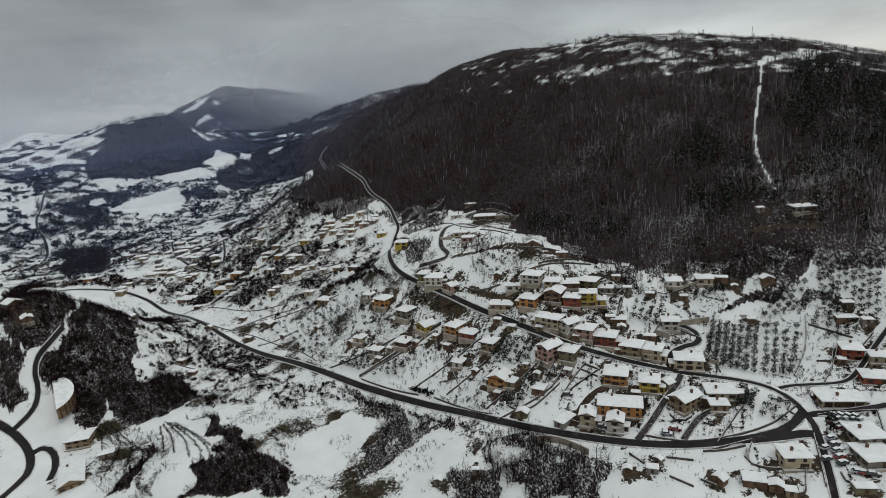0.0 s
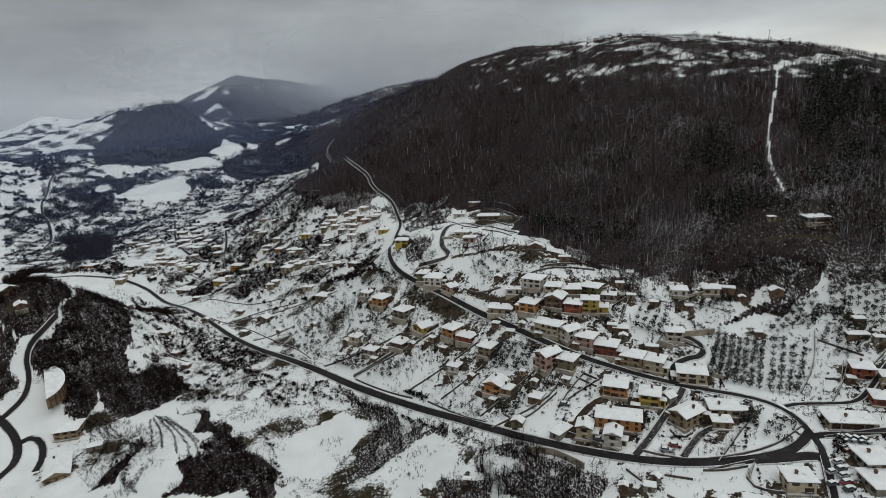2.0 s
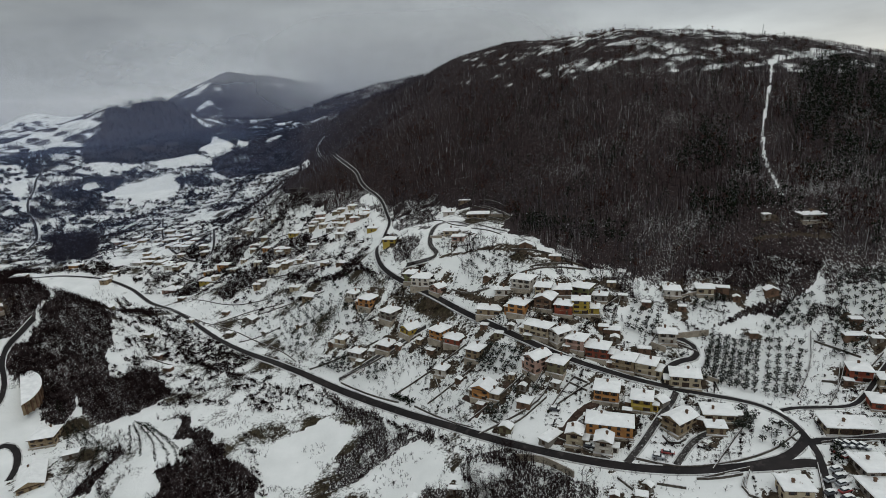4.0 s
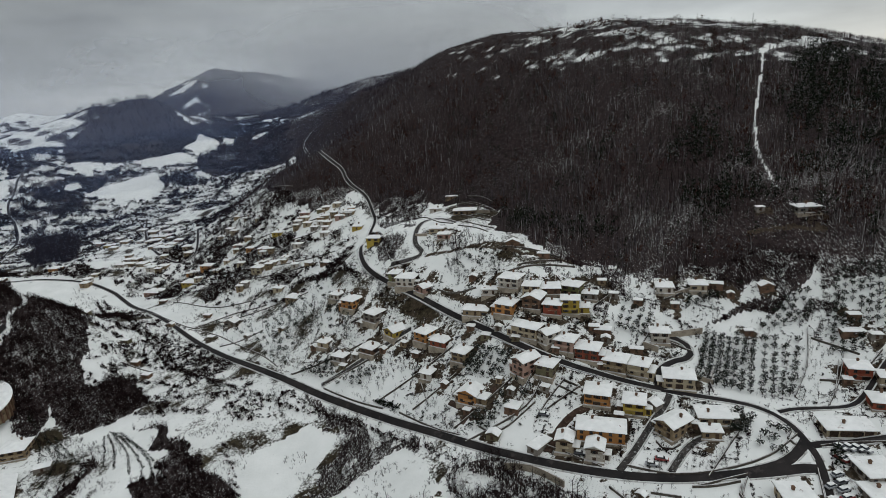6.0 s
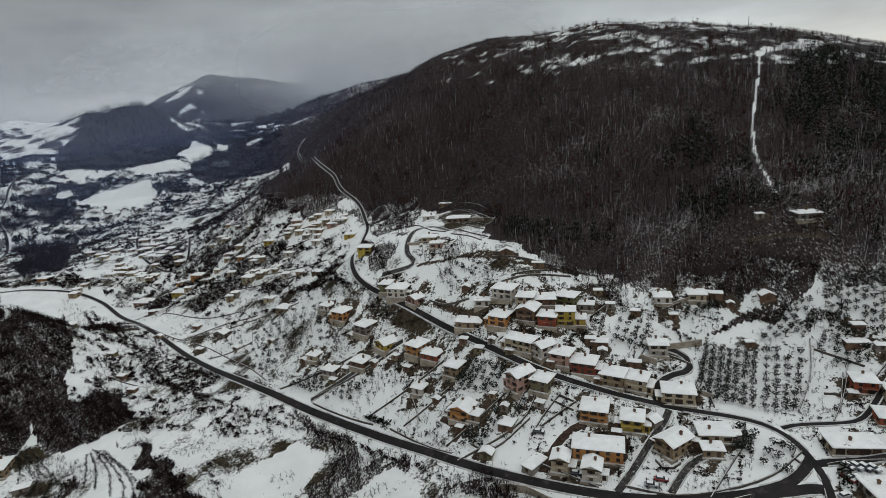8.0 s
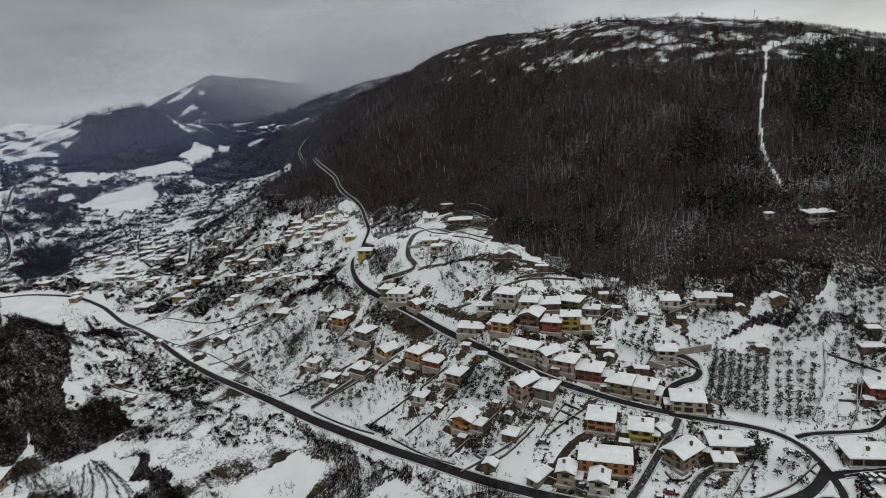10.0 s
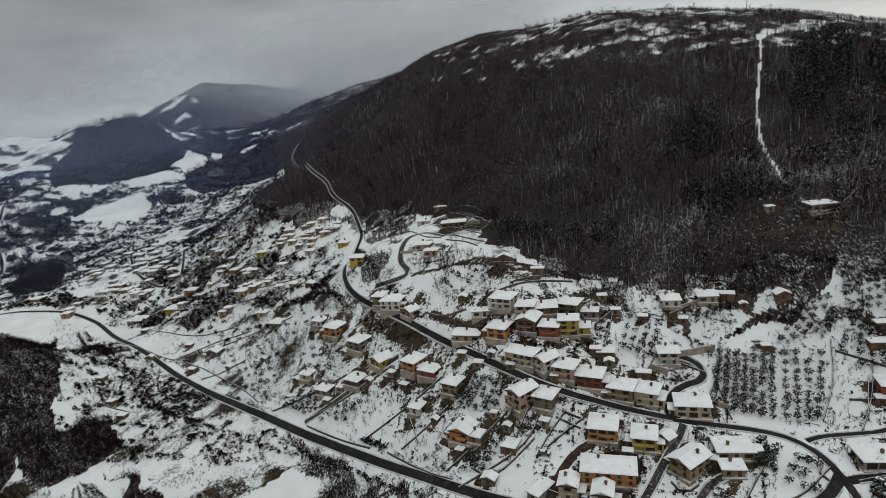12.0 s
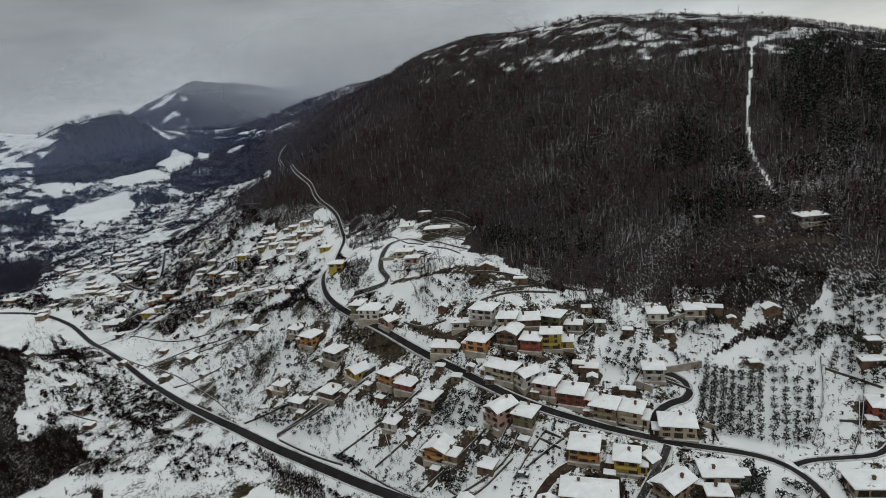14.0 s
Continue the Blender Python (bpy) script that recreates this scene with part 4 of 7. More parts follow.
garden_wall([(-182.3, 336.4), (-162.4, 329.9)], 0.55, None, 0.4)
garden_wall([(-2.4, 248.7), (0.8, 234.4)])
garden_wall([(20, 212.3), (25.9, 205), (41.9, 213.8)])
garden_wall([(25.3, 403.7), (36.3, 396.5), (45.3, 370.0)], 0.55, None, 0.4)
garden_wall([(31.7, 410.3), (42.1, 397.6), (47.3, 381.4)], 0.55, None, 0.4)
garden_wall([(21.7, 338.3), (31.3, 331.7), (36.8, 318.0)], 0.55, None, 0.4)
garden_wall([(-3.8, 410.3), (6.6, 349.9), (19.3, 342.5)], 0.55, None, 0.4)
garden_wall([(1.8, 333.6), (11.0, 328.6), (21.3, 329.9)], 0.55, None, 0.4)
garden_wall([(-116.5, 399.4), (-103.9, 357.4)], 0.55, None, 0.4)
garden_wall([(-130.3, 352.4), (-115.4, 351.0), (-102.4, 353.4)], 0.55, None, 0.4)
garden_wall([(-142.4, 491.5), (-109.2, 477.3), (-84.6, 472.4)], 0.55, None, 0.4)
garden_wall([(-218.7, 570.3), (-183.1, 554.0), (-184.1, 576.9)], 0.55, None, 0.4)
garden_wall([(-132.0, 470.6), (-96.1, 456.6), (-83.1, 455.6)], 0.55, None, 0.4)
garden_wall([(-185.0, 579.9), (-145.0, 543.2), (-130.3, 533.9)], 0.55, None, 0.4)
garden_wall([(-246.9, 741.1), (-175.4, 611.5), (-154.9, 587.1)], 0.55, None, 0.4)
garden_wall([(35.4, 215.6), (39.5, 221.0), (42.3, 224.4)])
garden_wall([(41.1, 207.6), (46.8, 213.5), (54.5, 219.7)])
garden_wall([(155.4, 229.7), (161.7, 222.9), (165.7, 216.7)])
garden_wall([(161.6, 219.5), (152.8, 208.2), (140.6, 196.2)])
garden_wall([(84.2, 258.7), (75.8, 242.8)])
garden_wall([(97.3, 242.8), (87.8, 231.4)])
garden_wall([(118.7, 240.6), (111.3, 227.1), (103.9, 218.0)])
garden_wall([(53.1, 219.9), (59.3, 215.3)])
garden_wall([(50.6, 218.3), (57.5, 212.6)])
garden_wall([(77.6, 188.2), (79.2, 183.3), (84.6, 185.4)])
garden_wall([(39.3, 275.8), (55.0, 276.6), (73.2, 277.4)])
garden_wall([(46.2, 278.0), (64.8, 280.3)])
garden_wall([(26.0, 275.9), (15.5, 279.8), (7.7, 288.4)])
garden_wall([(81.6, 169.8), (88.1, 168.5), (95.7, 168.8)])
garden_wall([(95.3, 167.4), (92.1, 163.0), (98.3, 157.7), (109.4, 156.5)])
garden_wall([(108.2, 155.7), (103.7, 148.7)])
garden_wall([(58.0, 175.2), (61.4, 169.9)])
garden_wall([(69.2, 170.5), (77.2, 167.1)])
garden_wall([(67.4, 163.1), (73.0, 157.6)])
garden_wall([(76.2, 159.6), (79.8, 156.1)])
garden_wall([(117.0, 152.5), (116.1, 149.6), (117.5, 147.1), (125.3, 147.3)])
garden_wall([(125.4, 177.3), (133.2, 177.5), (144.9, 174.8)])
garden_wall([(144.8, 174.7), (138.3, 162.3)])
garden_wall([(120.7, 185.0), (117.0, 181.7), (118.6, 178.9)])
garden_wall([(26.8, 191), (34.9, 188.1), (41, 182.6), (44.5, 178.7)], 2.6, CONCRETE, 0.5)
garden_wall([(100, 235.7), (115.4, 237.6)], 2.6, CONCRETE, 0.5)
garden_wall([(88.8, 231.5), (93.8, 228.5)], 2.5, CONCRETE, 0.5)
garden_wall([(102.8, 214.1), (107.7, 211.1)], 1.8, CONCRETE, 0.5)
garden_wall([(110.8, 257.1), (127.3, 259.3)], 1.6, CONCRETE, 0.5)
garden_wall([(22.2, 373.8), (42.6, 363.4)], 1.8, CONCRETE, 0.5)
garden_wall([(-2.7, 332.5), (4.1, 330)], 1.5, CONCRETE, 0.5)


# ---------------------------------------------------------------- houses
def window_mesh():
    v, f = boxes([(-0.55, -0.06, -0.55, -0.45, 0.05, 0.55), (0.45, -0.06, -0.55, 0.55, 0.05, 0.55), (-0.45, -0.06, 0.45, 0.45, 0.05, 0.55), (-0.65, -0.14, -0.65, 0.65, 0.05, -0.55), (-0.03, -0.05, -0.55, 0.03, 0.05, 0.45)])
    me = bpy.data.meshes.new("window")
    me.from_pydata(v, [], f)
    me.materials.append(TIMBER)
    return me


def plain_mesh(name, items, material):
    v, f = boxes(items)
    me = bpy.data.meshes.new(name)
    me.from_pydata(v, [], f)
    me.materials.append(material)
    return me


WINDOW = window_mesh()
PANE = plain_mesh("pane", [(-0.45, -0.02, -0.55, 0.45, 0.02, 0.45)], GLASS)
LEAF = plain_mesh("shutter", [(-0.28, -0.04, -0.55, 0.28, 0.04, 0.55)], SHUTTER)
DOOR = plain_mesh("door", [(-0.45, -0.05, 0.0, 0.45, 0.05, 1.8), (-0.55, -0.08, 0.0, -0.45, 0.06, 1.9), (0.45, -0.08, 0.0, 0.55, 0.06, 1.9), (-0.55, -0.08, 1.8, 0.55, 0.06, 1.9)], TIMBER)
GARAGE = plain_mesh("garage_door", [(-1.3, -0.04, 0.0, 1.3, 0.04, 1.9)] + [(-1.25, -0.07, 0.12 + 0.45 * i, 1.25, -0.03, 0.45 + 0.45 * i) for i in range(4)], SHUTTER)
ON_ROOF = plain_mesh("chimney", [(-0.35, -0.35, -0.8, 0.35, 0.35, 1.1), (-0.48, -0.48, 1.1, 0.48, 0.48, 1.25), (-0.3, -0.3, 1.25, 0.3, 0.3, 1.5)], PLASTER["brown"])


def put(name, mesh, parent, x, y, z, yaw=0.0):
    ob = new(name, mesh)
    ob.parent = parent
    ob.matrix_local = pose(x, y, z, 0, 0, yaw)
    return ob


STOREYS = {0: 1.9, 1: 2.45, 2: 4.1, 3: 5.9}
ROOF_WORDS = {"hip": "hipped", "gable": "gabled", "flat": "flat"}
COLOUR_WORDS = {"white": "white-rendered", "cream": "cream-rendered", "tan": "tan-rendered", "orange": "orange-rendered", "yellow": "bright yellow", "red": "dark red", "pink": "pale pink", "brown": "brown brick", "green": "olive-green", "olive": "drab olive", "grey": "grey-rendered"}


def roof_shape(kind, w, d, h, rise, over):
    """Corners and faces of a snow-laden roof over a w by d house."""
    x, y, t = w / 2 + over, d / 2 + over, 0.28
    v = [(-x, -y, h), (x, -y, h), (x, y, h), (-x, y, h)]
    i = 0.12
    v += [(-x + i, -y + i, h + t), (x - i, -y + i, h + t), (x - i, y - i, h + t), (-x + i, y - i, h + t)]
    f = [(3, 2, 1, 0), (0, 1, 5, 4), (1, 2, 6, 5), (2, 3, 7, 6), (3, 0, 4, 7)]
    if kind == "flat":
        v += [(-x * 0.8, -y * 0.75, h + t + 0.1), (x * 0.8, -y * 0.75, h + t + 0.1), (x * 0.8, y * 0.75, h + t + 0.1), (-x * 0.8, y * 0.75, h + t + 0.1)]
        f += [(8, 9, 10, 11), (4, 5, 9, 8), (5, 6, 10, 9), (6, 7, 11, 10), (7, 4, 8, 11)]
    elif kind == "gable":
        v += [(0, -y, h + rise), (0, y, h + rise), (0, -y + i, h + rise + t), (0, y - i, h + rise + t)]
        f = [(0, 4, 7, 3), (1, 2, 6, 5), (0, 8, 10, 4), (8, 1, 5, 10), (3, 7, 11, 9), (9, 11, 6, 2), (4, 10, 11, 7), (10, 5, 6, 11), (0, 3, 9, 8), (8, 9, 2, 1)]
    else:
        q = max(0.0, (w - d) / 2)
        p = max(0.0, (d - w) / 2)
        v += [(-q, -p, h + rise + t), (q, -p, h + rise + t), (q, p, h + rise + t), (-q, p, h + rise + t)]
        f += [(4, 5, 9, 8), (5, 6, 10, 9), (6, 7, 11, 10), (7, 4, 8, 11), (8, 9, 10, 11)]
    return v, f


def house(x, y, yaw, w, d, storeys, colour, kind):
    """A village house; the front faces local -y."""
    rng = random.Random(int(x * 31 + y * 17))
    h = STOREYS[storeys]
    small = storeys == 0
    name = "shed" if small else "house"
    lows = [float(land(x + a, y + b)) for a, b in ((0, 0), (w / 2, 0), (-w / 2, 0), (0, d / 2), (0, -d / 2))]
    seat = 0.4 * (lows[0] - min(lows))
    top = anchor(name, x, y, lows[0] - seat, yaw)
    drop = min(2.6, lows[0] - min(lows) - seat + 0.8)
    mat = PLASTER[colour]
    parts = [(-w / 2, -d / 2, -drop, w / 2, d / 2, h)]
    if storeys > 1:
        for k in range(1, storeys):
            z = k * h / storeys
            parts.append((-w / 2 - 0.06, -d / 2 - 0.06, z - 0.1, w / 2 + 0.06, d / 2 + 0.06, z + 0.08))
    parts.append((-w / 2 - 0.1, -d / 2 - 0.1, -drop, w / 2 + 0.1, d / 2 + 0.1, 0.05))
    v, f = boxes(parts)
    rise = {"hip": 0.17, "gable": 0.24, "flat": 0.0}[kind] * min(w, d)
    if kind == "gable":
        rise = 0.24 * w
        k = len(v)
        v += [(-w / 2, -d / 2, h), (w / 2, -d / 2, h), (0, -d / 2, h + rise * 0.95), (-w / 2, d / 2, h), (w / 2, d / 2, h), (0, d / 2, h + rise * 0.95)]
        f += [(k, k + 1, k + 2), (k + 4, k + 3, k + 5)]
    mesh_object("wall", v, f, mat, top)
    over = 0.35 if small else 0.65
    v, f = roof_shape(kind, w, d, h + 0.14, rise, over)
    mesh_object("roof", v, f, ROOF, top, "snow-covered roof")
    mesh_object("fascia", *boxes([(-w / 2 - over, -d / 2 - over, h - 0.02, w / 2 + over, d / 2 + over, h + 0.136)]), TIMBER, top)
    if small:
        put("door", DOOR, top, 0, -d / 2 - 0.02, 0.1)
    else:
        put("chimney", ON_ROOF, top, rng.uniform(-0.25, 0.25) * w, rng.uniform(-0.1, 0.3) * d, h + rise * 0.6 + 0.3)
        far_off = y > 400
        for k in range(max(1, storeys)):
            zc = k * h / max(1, storeys) + 1.2
            for side, length in ((0, w), (1, d), (3, d)):
                n = max(1, int((length - 0.8) / (2.6 if not far_off else 3.6)))
                for i in range(n):
                    s = (i + 0.5) / n * length - length / 2
                    px, py, turn = ((s, -d / 2 - 0.02, 0), (w / 2 + 0.02, s, 90), None, (-w / 2 - 0.02, s, -90))[side]
                    if side == 0 and k == 0 and i == n // 2:
                        if storeys > 1 and rng.random() < 0.5 and n > 1:
                            put("garage_door", GARAGE, top, px, py - 0.02, 0.02)
                        else:
                            put("door", DOOR, top, px, py - 0.02, 0.06)
                        continue
                    if rng.random() < 0.1:
                        continue
                    win = put("window", WINDOW, top, px, py, zc, turn)
                    if far_off:
                        put("pane", PANE, win, 0, 0.0, 0)
                        continue
                    put("pane", PANE, win, 0, 0.0, 0)
                    if n < 5 and rng.random() < 0.6:
                        put("shutter", LEAF, win, -0.86, -0.02, 0)
                        put("shutter", LEAF, win, 0.86, -0.02, 0)
        if storeys > 1 and rng.random() < 0.65:
            z = h / storeys - 0.1
            a, b = sorted((rng.uniform(-0.48, -0.1) * w, rng.uniform(0.2, 0.48) * w))
            bal = mesh_object("balcony", *boxes([(a, -d / 2 - 1.2, z, b, -d / 2, z + 0.16)]), CONCRETE, top)
            rail = [(a, -d / 2 - 1.22, z + 0.16, b, -d / 2 - 1.14, z + 0.98)]
            mesh_object("parapet", *boxes(rail), mat, bal)
    if not small and y < 330:
        base = mesh_object("terrace", *boxes([(-w / 2 - 0.5, -d / 2 - 1.0, -drop - 1.2, w / 2 + 0.5, -d / 2 - 0.12, -0.1), (-w / 2 - 0.5, -d / 2 - 0.12, -drop - 0.6, -w / 2 - 0.12, 0.0, -0.1), (w / 2 + 0.12, -d / 2 - 0.12, -drop - 0.6, w / 2 + 0.5, 0.0, -0.1)]), CONCRETE, top, "weathered terrace wall before the house")
        mesh_object("terrace_snow", *boxes([(-w / 2 - 0.42, -d / 2 - 0.92, -0.1, w / 2 + 0.42, -d / 2 - 0.16, 0.0)]), OLD_SNOW, base, "trodden snow on the terrace")
    side = random.Random(int(x * 13 + y * 7))
    if storeys > 1 and y < 330 and side.random() < 0.6:
        s, z = (w / 2, 0.55 * h) if side.random() < 0.5 else (-w / 2 - 2.2, 0.55 * h)
        a, b = -d * side.uniform(0.3, 0.5), d * side.uniform(0.1, 0.4)
        lean = mesh_object("lean_to", *boxes([(s + 0.01, a, -drop, s + 2.19, b, z)]), CONCRETE if side.random() < 0.4 else mat, top)
        mesh_object("lean_to_roof", *boxes([(s - 0.05 if s > 0 else s - 0.4, a - 0.35, z, s + 2.6 if s > 0 else s + 2.25, b + 0.35, z + 0.3)]), ROOF, lean, "snow-covered lean-to roof")
        mesh_object("lean_to_opening", *boxes([(s + 0.5, a - 0.03, 0.05, s + 1.7, a + 0.02, min(1.8, z - 0.3))]), SHUTTER, lean)
    words = f"{COLOUR_WORDS[colour]} {'shed' if small else ['', 'single-storey house', 'two-storey house', 'three-storey house'][storeys]} with snow-covered {ROOF_WORDS[kind]} roof"
    return tagged(top, words, "shed" if small else "house", "village sheds" if small else "village houses")


house(64.5, 210.2, -22, 8.8, 8.5, 2, "orange", "hip")
house(75.6, 203.5, -22, 7.2, 7.4, 2, "yellow", "hip")
house(61.3, 195.5, -18, 15.8, 8, 2, "orange", "hip")
house(48.4, 193.8, -22, 5.4, 5.8, 2, "cream", "gable")
house(57.2, 188.2, -22, 5.6, 6, 2, "white", "gable")
house(85, 192, -60, 6.9, 9.9, 2, "tan", "gable")
house(99.5, 194.8, -12, 10.2, 7.3, 1, "cream", "flat")
house(95.6, 187.9, -12, 6, 4.4, 1, "tan", "flat")
house(95.2, 212.6, -18, 10.6, 7.6, 2, "cream", "hip")
house(75.3, 222.9, -32, 8.3, 7.5, 2, "tan", "hip")
house(83.2, 220.1, -32, 7.6, 7.3, 2, "cream", "hip")
house(66.2, 228.9, -28, 8.6, 7.6, 2, "red", "hip")
house(58.5, 233, -33, 7.5, 7.2, 2, "pink", "hip")
house(52.2, 236.9, -60, 5.6, 7.4, 2, "white", "gable")
house(44.2, 242.2, -38, 11.4, 6.4, 2, "cream", "hip")
house(64.3, 250.6, -15, 7.3, 6.1, 3, "yellow", "hip")
house(69.4, 251, -15, 5.9, 5.7, 1, "yellow", "hip")
house(57, 250.4, -25, 7.3, 7, 2, "red", "hip")
house(49.6, 255.2, -30, 7.8, 8.5, 2, "brown", "gable")
house(37.9, 257.1, -33, 7.9, 7.6, 2, "orange", "hip")
house(25.2, 265.2, -20, 11.2, 6.7, 1, "tan", "hip")
house(42, 269.4, -32, 9.2, 8.2, 2, "white", "hip")
house(49.9, 261.9, -20, 7, 6.8, 2, "cream", "hip")
house(58.2, 262, -10, 8.1, 7.8, 1, "brown", "flat")
house(68, 261.6, -35, 7.7, 7.3, 2, "green", "hip")
house(31.9, 270.1, -10, 6.7, 4, 1, "white", "flat")
house(75.1, 259, -20, 6.1, 4.4, 1, "grey", "flat")
house(-7.2, 303, -20, 9.7, 9.3, 2, "white", "hip")
house(-13.6, 308.6, -20, 5.2, 7.5, 2, "green", "hip")
house(1, 293.3, -50, 6.6, 5.6, 1, "pink", "gable")
house(1.2, 269.2, -42, 7.3, 8.7, 2, "orange", "hip")
house(8.1, 261.8, -35, 7.6, 7.3, 1, "red", "hip")
house(16.8, 248, -35, 6.6, 7.1, 2, "tan", "hip")
house(-13.9, 280.8, -50, 7.6, 8.2, 1, "yellow", "gable")
house(-24.8, 294.2, -40, 7.9, 8.5, 2, "grey", "hip")
house(-37.9, 308.8, -35, 7.9, 8.6, 2, "orange", "hip")
house(-47.5, 321.4, -35, 6.1, 6.6, 1, "white", "hip")
house(-26.3, 279.4, -35, 7.6, 8.2, 1, "brown", "hip")
house(-52, 295.2, -30, 5.8, 5.6, 1, "cream", "hip")
house(-42.2, 282.7, -30, 6.7, 5.6, 1, "grey", "hip")
house(18.5, 226.7, -32, 7.8, 7.5, 2, "orange", "gable")
house(22.8, 223, -32, 4.5, 4.4, 1, "tan", "flat")
house(1.4, 249.5, -32, 5, 5.3, 1, "white", "hip")
house(41, 227.6, -55, 6.3, 9.1, 3, "pink", "gable")
house(48.9, 224.6, -35, 6.7, 7.3, 2, "olive", "hip")
house(40.1, 196.4, -48, 4.2, 8.4, 0, "grey", "flat")
house(25, 205.6, -30, 4.7, 3.3, 0, "olive", "gable")
house(33.7, 214.4, -30, 5.3, 5.3, 0, "brown", "flat")
house(-86.4, 378, -25, 10.9, 7.9, 1, "tan", "hip")
house(-131.7, 381.1, -20, 8.4, 6.1, 1, "grey", "gable")
house(-198.3, 483.9, -15, 17.5, 10.5, 1, "yellow", "hip")
house(-242.1, 502.9, -15, 14.5, 12.2, 1, "pink", "hip")
house(-103.8, 403.9, -20, 7, 5.9, 1, "cream", "flat")
house(106.3, 159.7, -8, 8.1, 6.8, 2, "cream", "flat")
workshop = house(137.4, 183.3, -10, 14.2, 7.4, 1, "cream", "flat")
for i in range(4):
    put("garage_door", GARAGE, workshop, -5.2 + 3.4 * i, -3.76, 0.05)
house(133, 164.4, -3, 9.1, 8.7, 1, "grey", "flat")
house(129.6, 155.7, -3, 9.7, 9.3, 1, "grey", "flat")
house(119.2, 145.5, -10, 5.6, 2.8, 0, "olive", "flat")
house(159.6, 209.1, -20, 7.2, 6.9, 2, "red", "hip")
house(165.7, 202.1, -20, 6.6, 5.6, 1, "cream", "hip")
house(156.4, 192.1, -20, 8.3, 7, 1, "red", "hip")
house(154.4, 206.7, -20, 2.8, 2.5, 0, "brown", "flat")
house(169.1, 226.1, -12, 8.1, 4, 0, "brown", "flat")
house(96.9, 235.6, -15, 6.9, 5.8, 2, "white", "hip")
house(108.9, 261.4, -15, 6.9, 6.7, 1, "white", "hip")
house(123, 259.8, -15, 7, 6.8, 1, "cream", "hip")
house(130, 258.3, -25, 6.5, 3.3, 0, "brown", "flat")
house(149.4, 252.7, -5, 5.5, 3.9, 0, "brown", "gable")
house(163.9, 286.5, -5, 3.3, 2.7, 0, "grey", "flat")
house(182.2, 280.8, -5, 9.8, 7.1, 1, "grey", "flat")
house(-27, 345.4, -15, 7.7, 6.4, 2, "yellow", "hip")
house(-48.5, 434.4, -15, 7.2, 6.1, 1, "yellow", "hip")
house(-57.6, 461.3, -10, 8.5, 7.1, 1, "tan", "hip")
house(-64.8, 460, -10, 7.6, 5.5, 1, "pink", "hip")
house(9.7, 333, -15, 8, 5.7, 1, "cream", "hip")
house(13.5, 324.2, -15, 6.6, 4.7, 1, "pink", "hip")
house(9.6, 402.4, -10, 7.4, 5.3, 1, "white", "flat")
house(27.8, 369.7, -10, 13.6, 6.5, 1, "tan", "hip")
house(21.7, 419.6, -10, 8.4, 4.2, 0, "tan", "flat")
house(46.5, 293.2, -15, 6.1, 3, 0, "brown", "gable")
house(59.5, 283.1, -20, 5.4, 2.2, 0, "brown", "flat")
house(-97.5, 486.3, -10, 8.1, 5.9, 1, "pink", "hip")
house(-83.1, 480.6, -10, 7.1, 4.3, 0, "olive", "hip")
house(-75.8, 446.5, -20, 6.7, 4.8, 1, "white", "hip")
house(-82.2, 417, -25, 8.7, 5.2, 0, "tan", "flat")
house(-67.9, 404.2, -25, 9.1, 5.5, 0, "brown", "flat")
house(-120.1, 478.9, -15, 8.1, 6.8, 1, "yellow", "hip")
house(-127.4, 438.8, -20, 8.5, 8.1, 2, "cream", "hip")
house(-129.1, 465.5, -20, 8, 7.7, 1, "tan", "hip")
house(-152.9, 505.2, -20, 6.8, 6.5, 1, "tan", "hip")
house(-191.7, 501.8, -15, 10.9, 7.9, 2, "orange", "hip")
house(-303.3, 678.4, -10, 9.5, 9.1, 1, "white", "hip")
house(-323.2, 680.6, -10, 9.6, 8.1, 1, "tan", "hip")
house(-269.8, 606.8, -10, 9.7, 8.2, 1, "cream", "hip")
house(-280.5, 606, -10, 9.8, 8.2, 1, "tan", "hip")
house(-236.3, 570.8, -10, 9.1, 7.6, 1, "tan", "hip")
house(-264, 613.8, -10, 8.6, 7.2, 1, "pink", "hip")
house(-309.5, 578.4, -10, 10.8, 9.1, 1, "white", "hip")
house(-285.5, 571.9, -10, 9.4, 7.9, 1, "cream", "hip")
house(-273.9, 565.3, -10, 9.2, 7.8, 1, "white", "hip")
house(-258, 558.2, -10, 9.1, 7.6, 1, "tan", "hip")
house(-343.9, 655.3, -10, 9.5, 7.9, 1, "tan", "hip")
house(-382.1, 589.2, -10, 11.6, 9.7, 1, "orange", "hip")
house(-357.2, 645.4, -10, 9.4, 7.9, 1, "yellow", "hip")
house(-198.1, 560.8, -10, 6.5, 5.5, 1, "cream", "hip")
house(-167.5, 485.5, -10, 5.7, 4.8, 1, "cream", "hip")
house(-106, 438.4, -20, 5.8, 4.9, 1, "tan", "hip")
house(-115.8, 439.5, -20, 5.9, 4.9, 1, "cream", "hip")
house(-97.7, 448, -20, 5.9, 5, 1, "white", "hip")
house(-93.1, 470.2, -20, 6.1, 5.2, 1, "cream", "hip")
house(-69.6, 479.1, -20, 6.2, 5.2, 1, "cream", "hip")
house(-200.3, 268, 12, 11.2, 10.7, 2, "tan", "hip")
house(-179.6, 254.7, 20, 6.9, 4.1, 0, "grey", "flat")
house(-188.2, 239.5, 30, 10.4, 20, 1, "tan", "gable")
house(-266.3, 331.3, 60, 8.6, 8.2, 1, "brown", "gable")
house(-428.9, 569, 10, 13.1, 11, 1, "brown", "hip")
